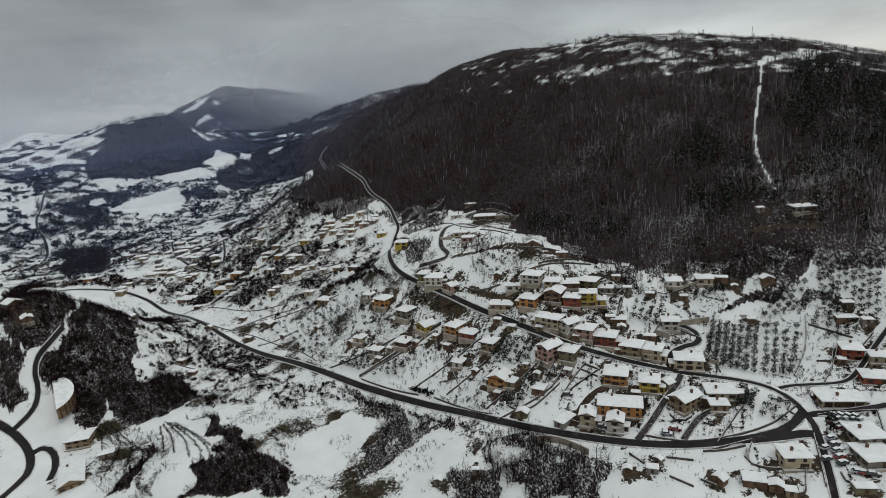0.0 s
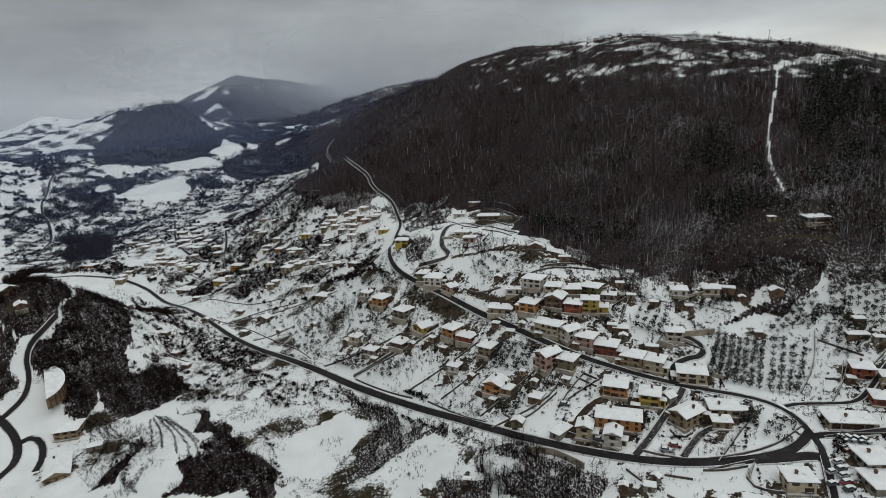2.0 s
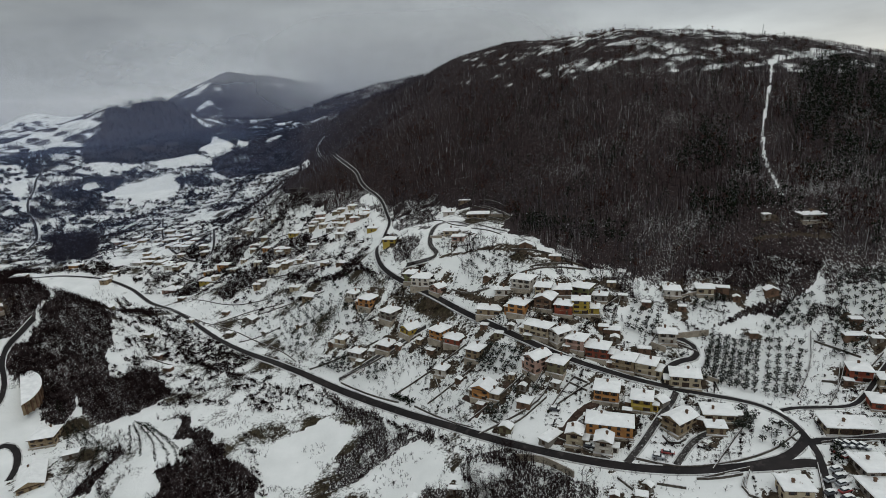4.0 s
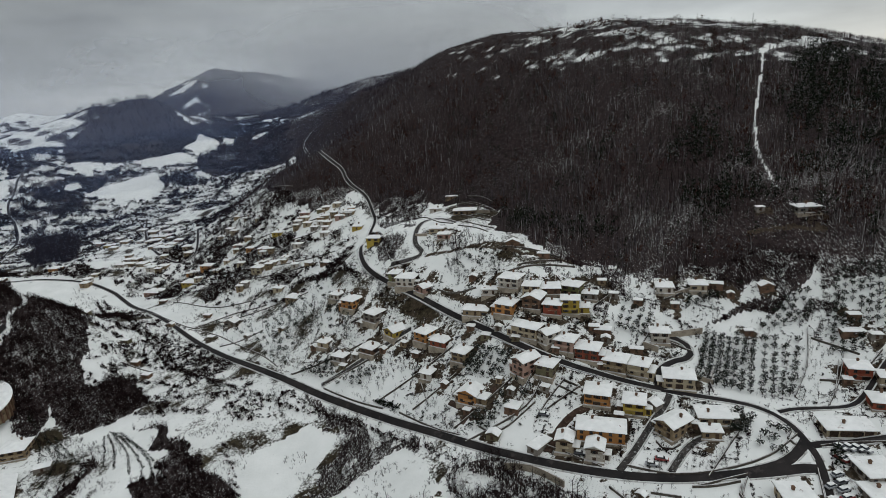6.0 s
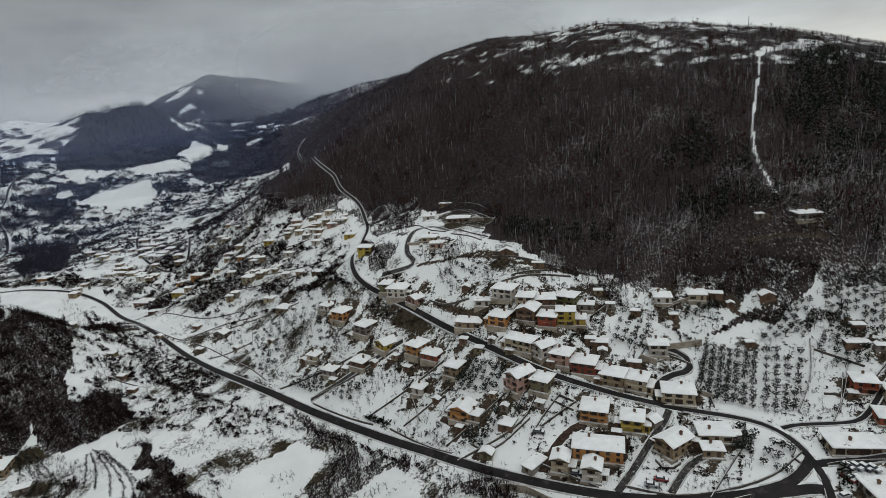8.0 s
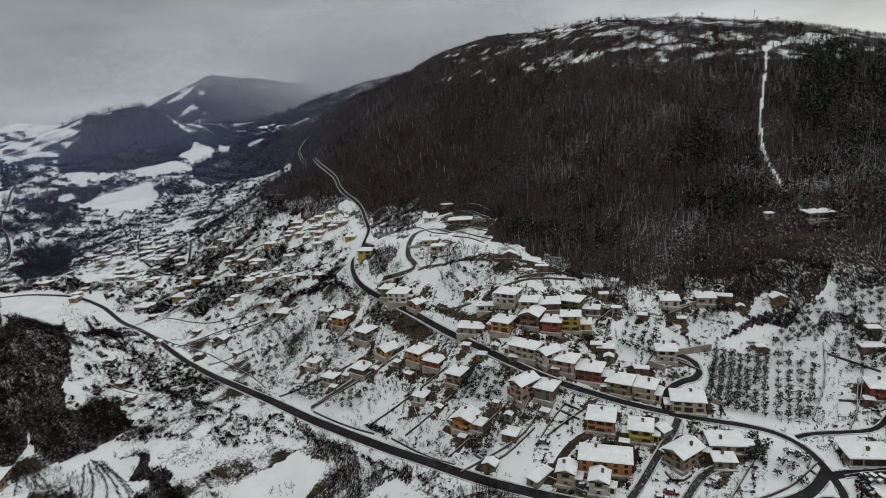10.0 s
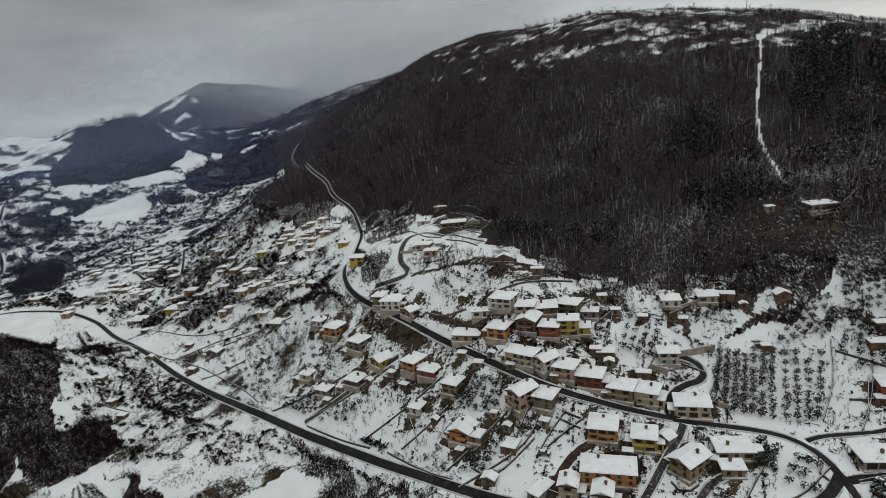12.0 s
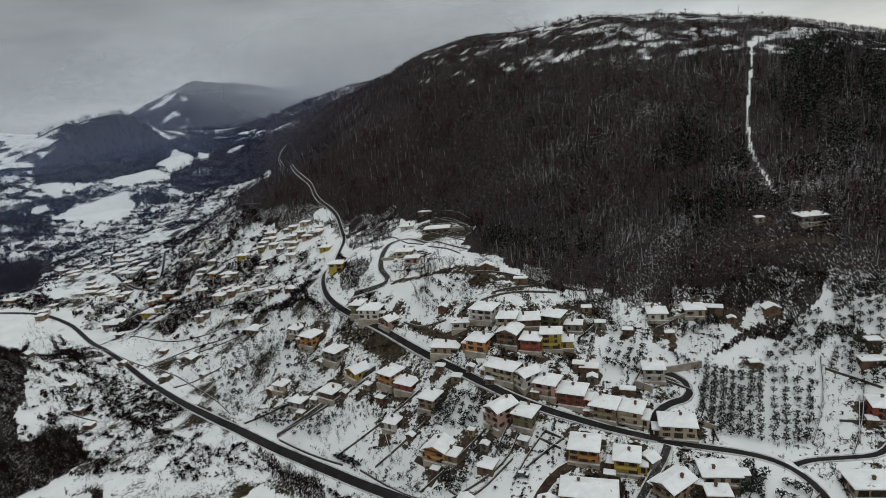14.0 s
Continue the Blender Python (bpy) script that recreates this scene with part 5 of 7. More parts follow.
house(-252.8, 321.8, 40, 5.3, 7.6, 1, "brown", "gable")
house(55, 168.3, -20, 2.7, 1.9, 0, "brown", "gable")
house(63, 166.6, -20, 3.5, 2.5, 0, "grey", "flat")
house(66, 169.4, -50, 2.8, 1.7, 0, "grey", "gable")
house(81.6, 157.6, -60, 3.9, 2.7, 0, "brown", "gable")
house(91.3, 155.3, -20, 6.7, 4.7, 0, "brown", "flat")
house(96.2, 151.5, -30, 3.9, 3.1, 0, "brown", "gable")
house(99.1, 148.8, -20, 3.1, 2.5, 0, "tan", "flat")
house(-10.6, 184.5, -20, 2.9, 2.3, 0, "grey", "gable")
house(4.3, 183.9, -10, 4.1, 1.6, 0, "grey", "flat")
house(71.6, 204.2, -22, 3.5, 3.5, 0, "brown", "flat")
house(69.1, 200.4, -22, 3, 1.8, 0, "brown", "flat")
house(82.3, 202.8, -60, 4.9, 3.9, 0, "grey", "gable")
house(91.9, 191.9, -30, 2.6, 2.1, 0, "brown", "flat")
house(105.1, 192.8, -12, 4, 2.8, 0, "grey", "flat")
house(75, 239.4, -20, 6.3, 3.8, 0, "brown", "flat")
house(85.3, 229.1, -20, 4.8, 2.4, 0, "brown", "flat")
house(14.6, 247.3, -35, 3.9, 2.3, 0, "olive", "flat")
house(-4, 263, -35, 3.6, 2.2, 0, "brown", "flat")
house(21.8, 258.4, -25, 3.5, 2.5, 0, "brown", "flat")
house(27.5, 249.9, -25, 3.9, 2.7, 0, "olive", "flat")
house(33, 249.7, -25, 2.9, 2, 0, "grey", "gable")
house(39.3, 241, -25, 3.3, 2.3, 0, "olive", "flat")
house(71.6, 240.6, -20, 3.9, 2.7, 0, "brown", "flat")
house(74.8, 234.8, -20, 3.4, 2.3, 0, "grey", "gable")
house(53.7, 231.3, -25, 2.8, 2, 0, "brown", "flat")
house(69.5, 222.4, -22, 2.8, 1.9, 0, "brown", "flat")
house(87.8, 219.5, -22, 2.3, 1.6, 0, "brown", "flat")
house(54.7, 200.9, -20, 2.6, 1.8, 0, "brown", "gable")
house(46.5, 217.5, -35, 3.1, 2.2, 0, "grey", "flat")
house(33.8, 220.7, -30, 2.7, 1.9, 0, "grey", "gable")
house(30.1, 227.4, -30, 2.3, 1.6, 0, "tan", "flat")
house(16.4, 220.7, -30, 2.7, 1.9, 0, "brown", "flat")
house(8.2, 239.1, -35, 2.9, 2, 0, "brown", "gable")
house(6.1, 260.9, -35, 3.1, 2.1, 0, "brown", "flat")
house(-9.5, 271.7, -40, 3.2, 2.2, 0, "tan", "flat")
house(-20.2, 274.6, -35, 3.2, 2.3, 0, "brown", "gable")
house(-32.6, 294.3, -35, 3.4, 2.4, 0, "grey", "gable")
house(-34.3, 279.2, -30, 3.3, 2.3, 0, "grey", "flat")
house(-40.6, 276.8, -30, 3.3, 2.3, 0, "olive", "flat")
house(-57.8, 295.7, -30, 3.5, 2.5, 0, "brown", "gable")
house(134, 236.5, -10, 3.1, 2.2, 0, "brown", "flat")
house(109.7, 251.4, -15, 3.1, 2.2, 0, "brown", "flat")
house(95, 255.2, -20, 3.6, 2.5, 0, "brown", "flat")
house(85.8, 259.8, -20, 3.6, 2.5, 0, "grey", "flat")
house(82.9, 267.9, -15, 3.7, 2.6, 0, "tan", "flat")
house(134.3, 252.7, -15, 2.7, 1.9, 0, "brown", "gable")
house(25.4, 281.6, -20, 3.7, 2.6, 0, "brown", "gable")
house(173.1, 231.5, -12, 4.4, 3.1, 0, "brown", "flat")
house(174.4, 221, -12, 3.8, 2.6, 0, "grey", "flat")
house(-84.7, 332.5, -20, 3.3, 2.3, 0, "tan", "gable")
house(-113, 352.9, -20, 3.5, 2.5, 0, "grey", "gable")
house(-154.3, 397.8, -20, 4.8, 3.4, 0, "brown", "flat")
house(-176.1, 388.4, -15, 4, 2.8, 0, "tan", "gable")
house(-140.8, 366.4, -20, 3.7, 2.6, 0, "olive", "flat")
house(-211.5, 453.4, -15, 5.6, 3.9, 0, "brown", "flat")
house(-190.5, 357.9, -15, 5.4, 3.8, 0, "olive", "flat")
house(-163.7, 325.5, -15, 4.9, 3.4, 0, "brown", "flat")
house(-175.4, 337.7, -15, 4.4, 3.1, 0, "brown", "flat")
house(-256.5, 459.2, -10, 6.9, 4.8, 0, "grey", "flat")
house(-226.8, 381.5, -10, 5.8, 4.1, 0, "olive", "gable")
house(-325.1, 682.3, -23.3371, 7.6, 6.8, 1, "tan", "hip")
house(-282.9, 605.7, -11.9915, 8, 7.2, 1, "white", "hip")
house(-290.5, 618.4, -1.42602, 8.2, 7.4, 1, "tan", "hip")
house(-323.7, 648.6, -20.8795, 6.8, 6.1, 1, "white", "hip")
house(-293.3, 615.1, -3.88027, 8.6, 7.7, 1, "tan", "hip")
house(-309.6, 659.7, -18.0001, 6.8, 6.1, 1, "tan", "hip")
house(-245.2, 588, -2.27824, 8, 7.2, 1, "cream", "hip")
house(-268.7, 595.3, -14.6513, 7.9, 7.1, 2, "white", "hip")
house(-284.2, 637.5, -4.68519, 6.3, 5.6, 1, "tan", "hip")
house(-343.8, 696.6, -11.6345, 8.6, 7.7, 1, "grey", "hip")
house(-300.4, 657.6, -14.6801, 9.2, 8.3, 1, "tan", "hip")
house(-311, 643.9, -6.32643, 6.8, 6.1, 1, "cream", "hip")
house(-304.7, 645.7, -7.29594, 8.8, 7.9, 1, "cream", "hip")
house(-307.2, 645.5, -1.63548, 8.7, 7.8, 1, "grey", "hip")
house(-312.5, 600.4, -6.62805, 6.7, 6, 1, "tan", "hip")
house(-266.8, 580.6, -3.46567, 6.1, 5.5, 1, "cream", "hip")
house(-259.4, 549.4, -2.64791, 5.3, 4.7, 2, "tan", "hip")
house(-307.2, 588.5, -10.6727, 7.3, 6.6, 1, "grey", "hip")
house(-297.6, 575.8, -10.7136, 6.4, 5.8, 1, "tan", "hip")
house(-298.1, 586.5, -23.4448, 8.2, 7.4, 1, "tan", "hip")
house(-269, 556.1, -11.3442, 7.9, 7.1, 2, "white", "hip")
house(-121.4, 456.4, -5.6552, 4, 3.6, 2, "tan", "hip")
house(-129.2, 446, -14.7344, 4.9, 4.4, 1, "tan", "hip")
house(-162.7, 496.9, -12.5355, 4.9, 4.4, 1, "tan", "hip")
house(-165.5, 506.3, -14.5716, 5, 4.5, 1, "pink", "hip")
house(-144.9, 480.2, -22.0786, 6.2, 5.6, 1, "orange", "hip")
house(-118.5, 436.6, -12.6428, 5.1, 4.6, 2, "tan", "hip")
house(-160.5, 501.7, -17.5949, 6.5, 5.8, 1, "grey", "hip")
house(-125.8, 446.1, -19.619, 4.5, 4.1, 1, "grey", "hip")
house(-106.5, 435.6, -23.1405, 4.4, 4, 1, "tan", "hip")
house(-96, 424.1, -2.52576, 5, 4.5, 1, "white", "hip")
house(-148.4, 462.1, -7.80368, 5.5, 5, 1, "cream", "hip")
house(-129.1, 461, -5.04967, 4.9, 4.4, 1, "white", "hip")
house(-100.7, 481.2, -15.1054, 5.4, 4.9, 1, "tan", "hip")
house(-81.8, 463.9, -20.9525, 4.4, 3.9, 1, "white", "hip")
house(-86.2, 460.3, -14.0089, 5.1, 4.6, 1, "grey", "hip")
house(-103.3, 471.7, -9.79687, 4.2, 3.8, 2, "tan", "hip")
house(-102, 476, -17.5765, 5.7, 5.1, 2, "white", "hip")
house(-96.3, 479.2, -19.8662, 6.2, 5.5, 1, "cream", "hip")
house(-75.2, 459.1, -23.0701, 5.4, 4.9, 1, "tan", "hip")
house(-76.5, 453.5, -3.5539, 4.6, 4.1, 1, "white", "hip")
house(-82.1, 469.1, -1.75626, 5.8, 5.2, 1, "tan", "hip")
house(-174.2, 476.6, -20.5912, 5.5, 5, 1, "cream", "hip")
house(-192.5, 479.2, -7.23721, 5.1, 4.6, 2, "cream", "hip")
house(-212, 510.9, -12.8938, 6, 5.4, 1, "orange", "hip")
house(-207.1, 508.3, -5.83325, 6.7, 6, 1, "cream", "hip")
house(-134.5, 424.6, -11.3979, 5.1, 4.6, 2, "grey", "hip")
house(-137.6, 422.5, -9.67501, 4.9, 4.4, 2, "tan", "hip")
house(-176.9, 478.9, -21.6686, 6.1, 5.5, 1, "grey", "hip")
house(-79.3, 480.4, -2.45217, 5.8, 5.2, 1, "tan", "hip")
house(-70.6, 465.4, -23.0735, 4.6, 4.2, 2, "tan", "hip")
house(-63.6, 459.1, -20.6344, 4.5, 4.1, 1, "grey", "hip")
house(-57.9, 459.2, -4.81875, 4.9, 4.4, 1, "grey", "hip")
house(-56.5, 464.6, -0.187071, 5.1, 4.6, 1, "orange", "hip")
house(-78.5, 469.2, -8.11509, 6.1, 5.4, 1, "tan", "hip")
house(-61.4, 461.5, -2.97404, 5.6, 5, 1, "tan", "hip")
house(-383.3, 673.6, -6.35817, 7.1, 6.4, 1, "pink", "hip")
house(-351.3, 644.4, -14.9835, 7.5, 6.8, 1, "grey", "hip")
house(-342.4, 657, -20.4027, 7.5, 6.7, 1, "tan", "hip")
house(-343.5, 629, -1.22335, 7.9, 7.1, 1, "cream", "hip")
house(-359, 670, -9.90491, 6.5, 5.8, 2, "grey", "hip")
house(-187.9, 583, -2.6859, 5.7, 5.2, 1, "tan", "hip")
house(-152.5, 534.7, -1.30179, 5.2, 4.6, 1, "cream", "hip")
house(-189.5, 561.4, -18.4416, 6.7, 6, 2, "grey", "hip")
house(-171.1, 559.8, -22.9514, 5.1, 4.6, 1, "grey", "hip")
house(-180.3, 547.3, -6.71684, 6.4, 5.8, 2, "cream", "hip")
house(-320.3, 532.9, -11.0011, 7.7, 6.9, 2, "tan", "hip")
house(-323, 541.6, -21.145, 6.8, 6.1, 2, "white", "hip")
house(-323.7, 555.8, -3.13043, 5.5, 5, 1, "cream", "hip")
for ob in list(scene.collection.objects):
    if ob.parent is None and ob.name.split(".")[0] in ("house", "shed"):
        HOUSE_SPOTS.append((ob.matrix_world.translation.x, ob.matrix_world.translation.y, 5.0 if ob.name.startswith("house") else 3.0))
ground = polar_ground()


# ---------------------------------------------------------------- trees and scrub
def limb(p, q, r0, r1):
    """A tapered three-sided limb from p to q."""
    p, q = np.array(p, float), np.array(q, float)
    d = (q - p) / (np.linalg.norm(q - p) + 1e-9)
    a = np.cross(d, (0.3, 0.9, 0.2))
    a /= np.linalg.norm(a)
    b = np.cross(d, a)
    ring = [(math.cos(t), math.sin(t)) for t in (0, 2.094, 4.189)]
    v = [p + r0 * (c * a + s * b) for c, s in ring] + [q + r1 * (c * a + s * b) for c, s in ring]
    return v, [(0, 1, 4), (0, 4, 3), (1, 2, 5), (1, 5, 4), (2, 0, 3), (2, 3, 5)]


def spike(p, q, r):
    p, q = np.array(p, float), np.array(q, float)
    d = (q - p) / (np.linalg.norm(q - p) + 1e-9)
    a = np.cross(d, (0.3, 0.9, 0.2))
    a /= np.linalg.norm(a)
    b = np.cross(d, a)
    return [p + r * (math.cos(t) * a + math.sin(t) * b) for t in (0, 2.094, 4.189)] + [q], [(0, 1, 3), (1, 2, 3), (2, 0, 3)]


def bare_tree(rng, limbs, spread, thick, low=0.35):
    """A leafless tree one metre high: trunk, limbs and twigs."""
    verts, faces = [], []

    def add(vf):
        k = len(verts)
        verts.extend(vf[0])
        faces.extend(tuple(i + k for i in t) for t in vf[1])

    lean = (rng.uniform(-0.05, 0.05), rng.uniform(-0.05, 0.05), 0.8)
    add(limb((0, 0, -0.06), lean, thick, thick * 0.4))
    for _ in range(limbs):
        z = rng.uniform(low, 0.8)
        a = rng.uniform(0, 6.283)
        out = spread * rng.uniform(0.45, 1.0) * (1.1 - 0.55 * z)
        p = (lean[0] * z, lean[1] * z, z)
        q = (p[0] + out * math.cos(a), p[1] + out * math.sin(a), min(1.05, z + rng.uniform(0.15, 0.38)))
        add(spike(p, q, thick * 0.55))
        m = [0.5 * (i + j) for i, j in zip(p, q)]
        b = a + rng.uniform(-1.1, 1.1)
        add(spike(m, (m[0] + 0.5 * out * math.cos(b), m[1] + 0.5 * out * math.sin(b), m[2] + rng.uniform(0.08, 0.25)), thick * 0.4))
    return np.array(verts), np.array(faces)


def lump(rng, n, size, tall=1.0, low=0.0):
    """A loose crown of many small leaf clumps, uneven and open, about one metre across."""
    verts, faces = [], []
    for _ in range(n):
        while True:
            c = np.array([rng.uniform(-1, 1) for _ in range(3)])
            if 0.15 < np.linalg.norm(c) < 1:
                break
        c = c * (0.5, 0.5, 0.5 * tall) + (0, 0, 0.5 * tall + low)
        s = size * rng.uniform(0.6, 1.3)
        k = len(verts)
        verts += [c + s * np.array([rng.uniform(-1, 1) for _ in range(3)]) for _ in range(4)]
        faces += [(k, k + 1, k + 2), (k, k + 3, k + 1), (k + 1, k + 3, k + 2), (k + 2, k + 3, k)]
    return np.array(verts), np.array(faces)


def scatter(name, places, shapes, material, rng, label, category, wide=(0.9, 1.15)):
    """One joined mesh of many plants: places hold x, y and height."""
    vs, fs, k = [], [], 0
    xy = np.array([p[:2] for p in places])
    zs = land(xy[:, 0], xy[:, 1])
    for (x, y, h), z in zip(places, zs):
        v, f = shapes[rng.randrange(len(shapes))]
        a, w = rng.uniform(0, 6.283), h * rng.uniform(*wide)
        c, s = math.cos(a), math.sin(a)
        vs.append(np.stack([x + w * (c * v[:, 0] - s * v[:, 1]), y + w * (s * v[:, 0] + c * v[:, 1]), z - 0.1 + h * v[:, 2]], -1))
        fs.append(f + k)
        k += len(v)
    v, f = np.concatenate(vs).astype(np.float32), np.concatenate(fs)
    me = bpy.data.meshes.new(name)
    me.vertices.add(len(v))
    me.vertices.foreach_set("co", v.ravel())
    me.loops.add(f.size)
    me.loops.foreach_set("vertex_index", f.ravel().astype(np.int32))
    me.polygons.add(len(f))
    me.polygons.foreach_set("loop_start", np.arange(0, f.size, 3, dtype=np.int32))
    me.update(calc_edges=True)
    me.materials.append(material)
    return tagged(new(name, me), label, category, kind="stuff")


def spread(rng, poly, spacing, tall, keep=None):
    """Places for plants in an outline, about spacing metres apart."""
    p = np.array(poly)
    x0, y0, x1, y1 = *p.min(0), *p.max(0)
    n = int((x1 - x0) * (y1 - y0) / spacing**2)
    r = np.random.RandomState(rng.randrange(10**6))
    x, y = r.uniform(x0, x1, n), r.uniform(y0, y1, n)
    ok = inside(poly, x + 7 * waves(x, y, 13, 1.0), y + 7 * waves(x, y, 11, 2.0))
    ok &= clear_of_roads(x, y)
    for field in WHITE_FIELDS:
        ok &= ~inside(field, x, y)
    if keep is not None:
        ok &= keep(x, y)
    return [(a, b, rng.uniform(*tall)) for a, b in zip(x[ok], y[ok])]


def clear_of_roads(x, y):
    ok = np.ones(np.shape(x), bool)
    for line, width in ROAD_LINES:
        ok &= along(line, x, y) > width / 2 + 1.0
    for hx, hy, r in HOUSE_SPOTS:
        ok &= np.hypot(x - hx, y - hy) > r
    return ok


# ---------------------------------------------------------------- woods and scrub
rng = random.Random(7)
TALL_TREES = [bare_tree(rng, 7, 0.30, 0.020, 0.4) for _ in range(6)]
BUSHY_TREES = [bare_tree(rng, 14, 0.5, 0.022, 0.15) for _ in range(6)]
LUMPS = [lump(rng, 16, 0.2, 0.8) for _ in range(4)]

r = np.random.RandomState(3)
n = 32000
fx, fy = r.uniform(-240, 560, n), r.uniform(250, 800, n)
ok = ((woods_at(fx, fy) > 0.5) | ((r.uniform(size=n) < 0.8) & (fy > 480))) & (along(FIRE_BREAK, fx, fy) > 1.6) & clear_of_roads(fx, fy) & (inside(MOUNTAIN_WOODS, fx, fy) | inside(SPUR_WOODS, fx, fy) | ((fy > 420) & (fx > 40)) | ((fy > 505) & (fx > -220)))
ok &= (along([p[:2] for p in MAIN_RIDGE], fx, fy) > 25) | (r.uniform(size=n) < 0.35)
ok &= (fy < 560) | (r.uniform(size=n) < 0.6)
crest = crest_height(fx) - land(fx, fy)
trees = [(a, b, rng.uniform(4.5, 7.5) * min(1.0, 0.36 + max(0.0, c) / 60)) for a, b, c in zip(fx[ok], fy[ok], crest[ok])]
scatter("mountain_woodland", trees, TALL_TREES, BARE_WOOD, rng, "leafless brown winter woodland on the mountain slope", "woodland", (0.9, 1.3))
sx, sy = r.uniform(-440, 110, 13000), r.uniform(790, 1700, 13000)
ok = (woods_at(sx, sy) > 0.5) & ((sx < 0.25 * (1000 - sy) + 40) | (sy > 1350))
scatter("ridge_woodland", [(a, b, rng.uniform(5, 8)) for a, b in zip(sx[ok], sy[ok])], BUSHY_TREES, BARE_WOOD, rng, "leafless woodland along the receding mountain ridge", "woodland", (0.9, 1.3))
hx, hy = r.uniform(-30, 540, 7000), r.uniform(540, 800, 7000)
high = crest_height(hx) - land(hx, hy)
ok = (high < 46) & (waves(hx, hy, 7, 2.0) > -0.25) & (along(FIRE_BREAK, hx, hy) > 2.0)
scatter("summit_scrub", [(a, b, rng.uniform(0.7, 2.2)) for a, b in zip(hx[ok], hy[ok])], LUMPS, BARE_WOOD, rng, "low dark scrub on the snowy mountain top", "scrub", (1.0, 1.7))
POLES = [(np.concatenate([v for v, _ in s]), np.concatenate([np.array(f) + 6 * i for i, (_, f) in enumerate(s)])) for s in
         [[limb((0, 0, -0.06), (dx, 0.02, 0.95), 0.019, 0.009), limb((dx * 0.5, 0, 0.45), (0.12, dx, 0.8), 0.013, 0.006)] for dx in (-0.06, -0.02, 0.03, 0.07)]]
share = 0.2 + 0.6 * np.clip((np.array([t[0] for t in trees]) - 40) / 120, 0, 1) * np.clip((500 - np.array([t[1] for t in trees])) / 160, 0, 1)
tx, ty = np.array([t[0] for t in trees]), np.array([t[1] for t in trees])
pale = r.uniform(size=len(trees)) < 1.7 * share * np.clip(0.55 + 0.9 * waves(tx, ty, 26, 7.0) + 0.5 * waves(tx, ty, 9, 3.0), 0.05, 1.3)
scatter("frosted_trunks", [(a + 1.5, b - 1.2, h * 0.9) for (a, b, h), p in zip(trees, pale) if p], POLES, FROSTED, rng, "leafless trees with snow frozen on their trunks", "woodland", (0.8, 1.2))
r2 = np.random.RandomState(5)
DRY_OAK = islands("dry_oak_leaves", [(0.02, 0.010, 0.0075), (0.042, 0.02, 0.015), (0.075, 0.038, 0.028)])
ox, oy = r2.uniform(-170, 340, 5500), r2.uniform(265, 620, 5500)
ok = inside(MOUNTAIN_WOODS, ox, oy) & (waves(ox, oy, 19, 1.0) + 0.6 * waves(ox, oy, 7, 2.0) > 0.12) & clear_of_roads(ox, oy) & (along(FIRE_BREAK, ox, oy) > 3)
scatter("oak_crowns", [(a, b, rng.uniform(2.5, 5.5)) for a, b in zip(ox[ok], oy[ok])], [lump(rng, 14, 0.16, 1.3, 0.2) for _ in range(4)], DRY_OAK, rng, "oaks with dry russet leaves among leafless woodland", "woodland", (0.7, 1.0))
sx, sy = r2.uniform(20, 330, 1300), r2.uniform(255, 520, 1300)
ok = inside(MOUNTAIN_WOODS, sx, sy) & clear_of_roads(sx, sy) & (along(FIRE_BREAK, sx, sy) > 3)
scatter("scattered_pines", [(a, b, rng.uniform(3.5, 6.0)) for a, b in zip(sx[ok], sy[ok])], [lump(rng, 20, 0.12, 1.9) for _ in range(3)], EVERGREEN, rng, "single dark pines among leafless woodland", "woodland", (0.5, 0.7))
ex, ey = r2.uniform(50, 330, 2600), r2.uniform(255, 390, 2600)
ok = inside(MOUNTAIN_WOODS, ex, ey) & (waves(ex, ey, 22, 8.0) > 0.42) & clear_of_roads(ex, ey)
px, py = r2.uniform(220, 620, 9500), r2.uniform(290, 640, 9500)
full = inside(DARK_PINES, px, py) & (waves(px, py, 16, 3.0) > -0.4)
ex, ey, ok = np.concatenate([ex, px]), np.concatenate([ey, py]), np.concatenate([ok, full])
CONES = [lump(rng, 26, 0.13, 1.9) for _ in range(4)]
scatter("evergreen_trees", [(a, b, rng.uniform(4.5, 7.5)) for a, b in zip(ex[ok], ey[ok])], CONES, EVERGREEN, rng, "dark evergreen trees among the leafless woodland", "woodland", (0.6, 0.8))
qx, qy = r2.uniform(-1500, -230, 9000), r2.uniform(930, 1900, 9000)
ok = woods_at(qx, qy) > 0.8
scatter("hill_woodland", [(a, b, rng.uniform(8, 13)) for a, b in zip(qx[ok], qy[ok])], BUSHY_TREES, BARE_WOOD, rng, "leafless woodland on the hill beyond the valley", "woodland", (1.2, 1.8))
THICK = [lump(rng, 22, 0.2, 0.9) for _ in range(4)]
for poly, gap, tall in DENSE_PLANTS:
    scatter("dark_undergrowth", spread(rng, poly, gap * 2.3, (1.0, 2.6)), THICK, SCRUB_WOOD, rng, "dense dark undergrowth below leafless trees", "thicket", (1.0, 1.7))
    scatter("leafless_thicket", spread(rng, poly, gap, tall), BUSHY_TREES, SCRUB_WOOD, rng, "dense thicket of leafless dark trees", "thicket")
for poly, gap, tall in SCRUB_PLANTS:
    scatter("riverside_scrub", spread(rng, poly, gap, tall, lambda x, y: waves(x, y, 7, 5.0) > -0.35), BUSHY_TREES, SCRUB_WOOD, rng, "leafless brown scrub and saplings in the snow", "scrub")


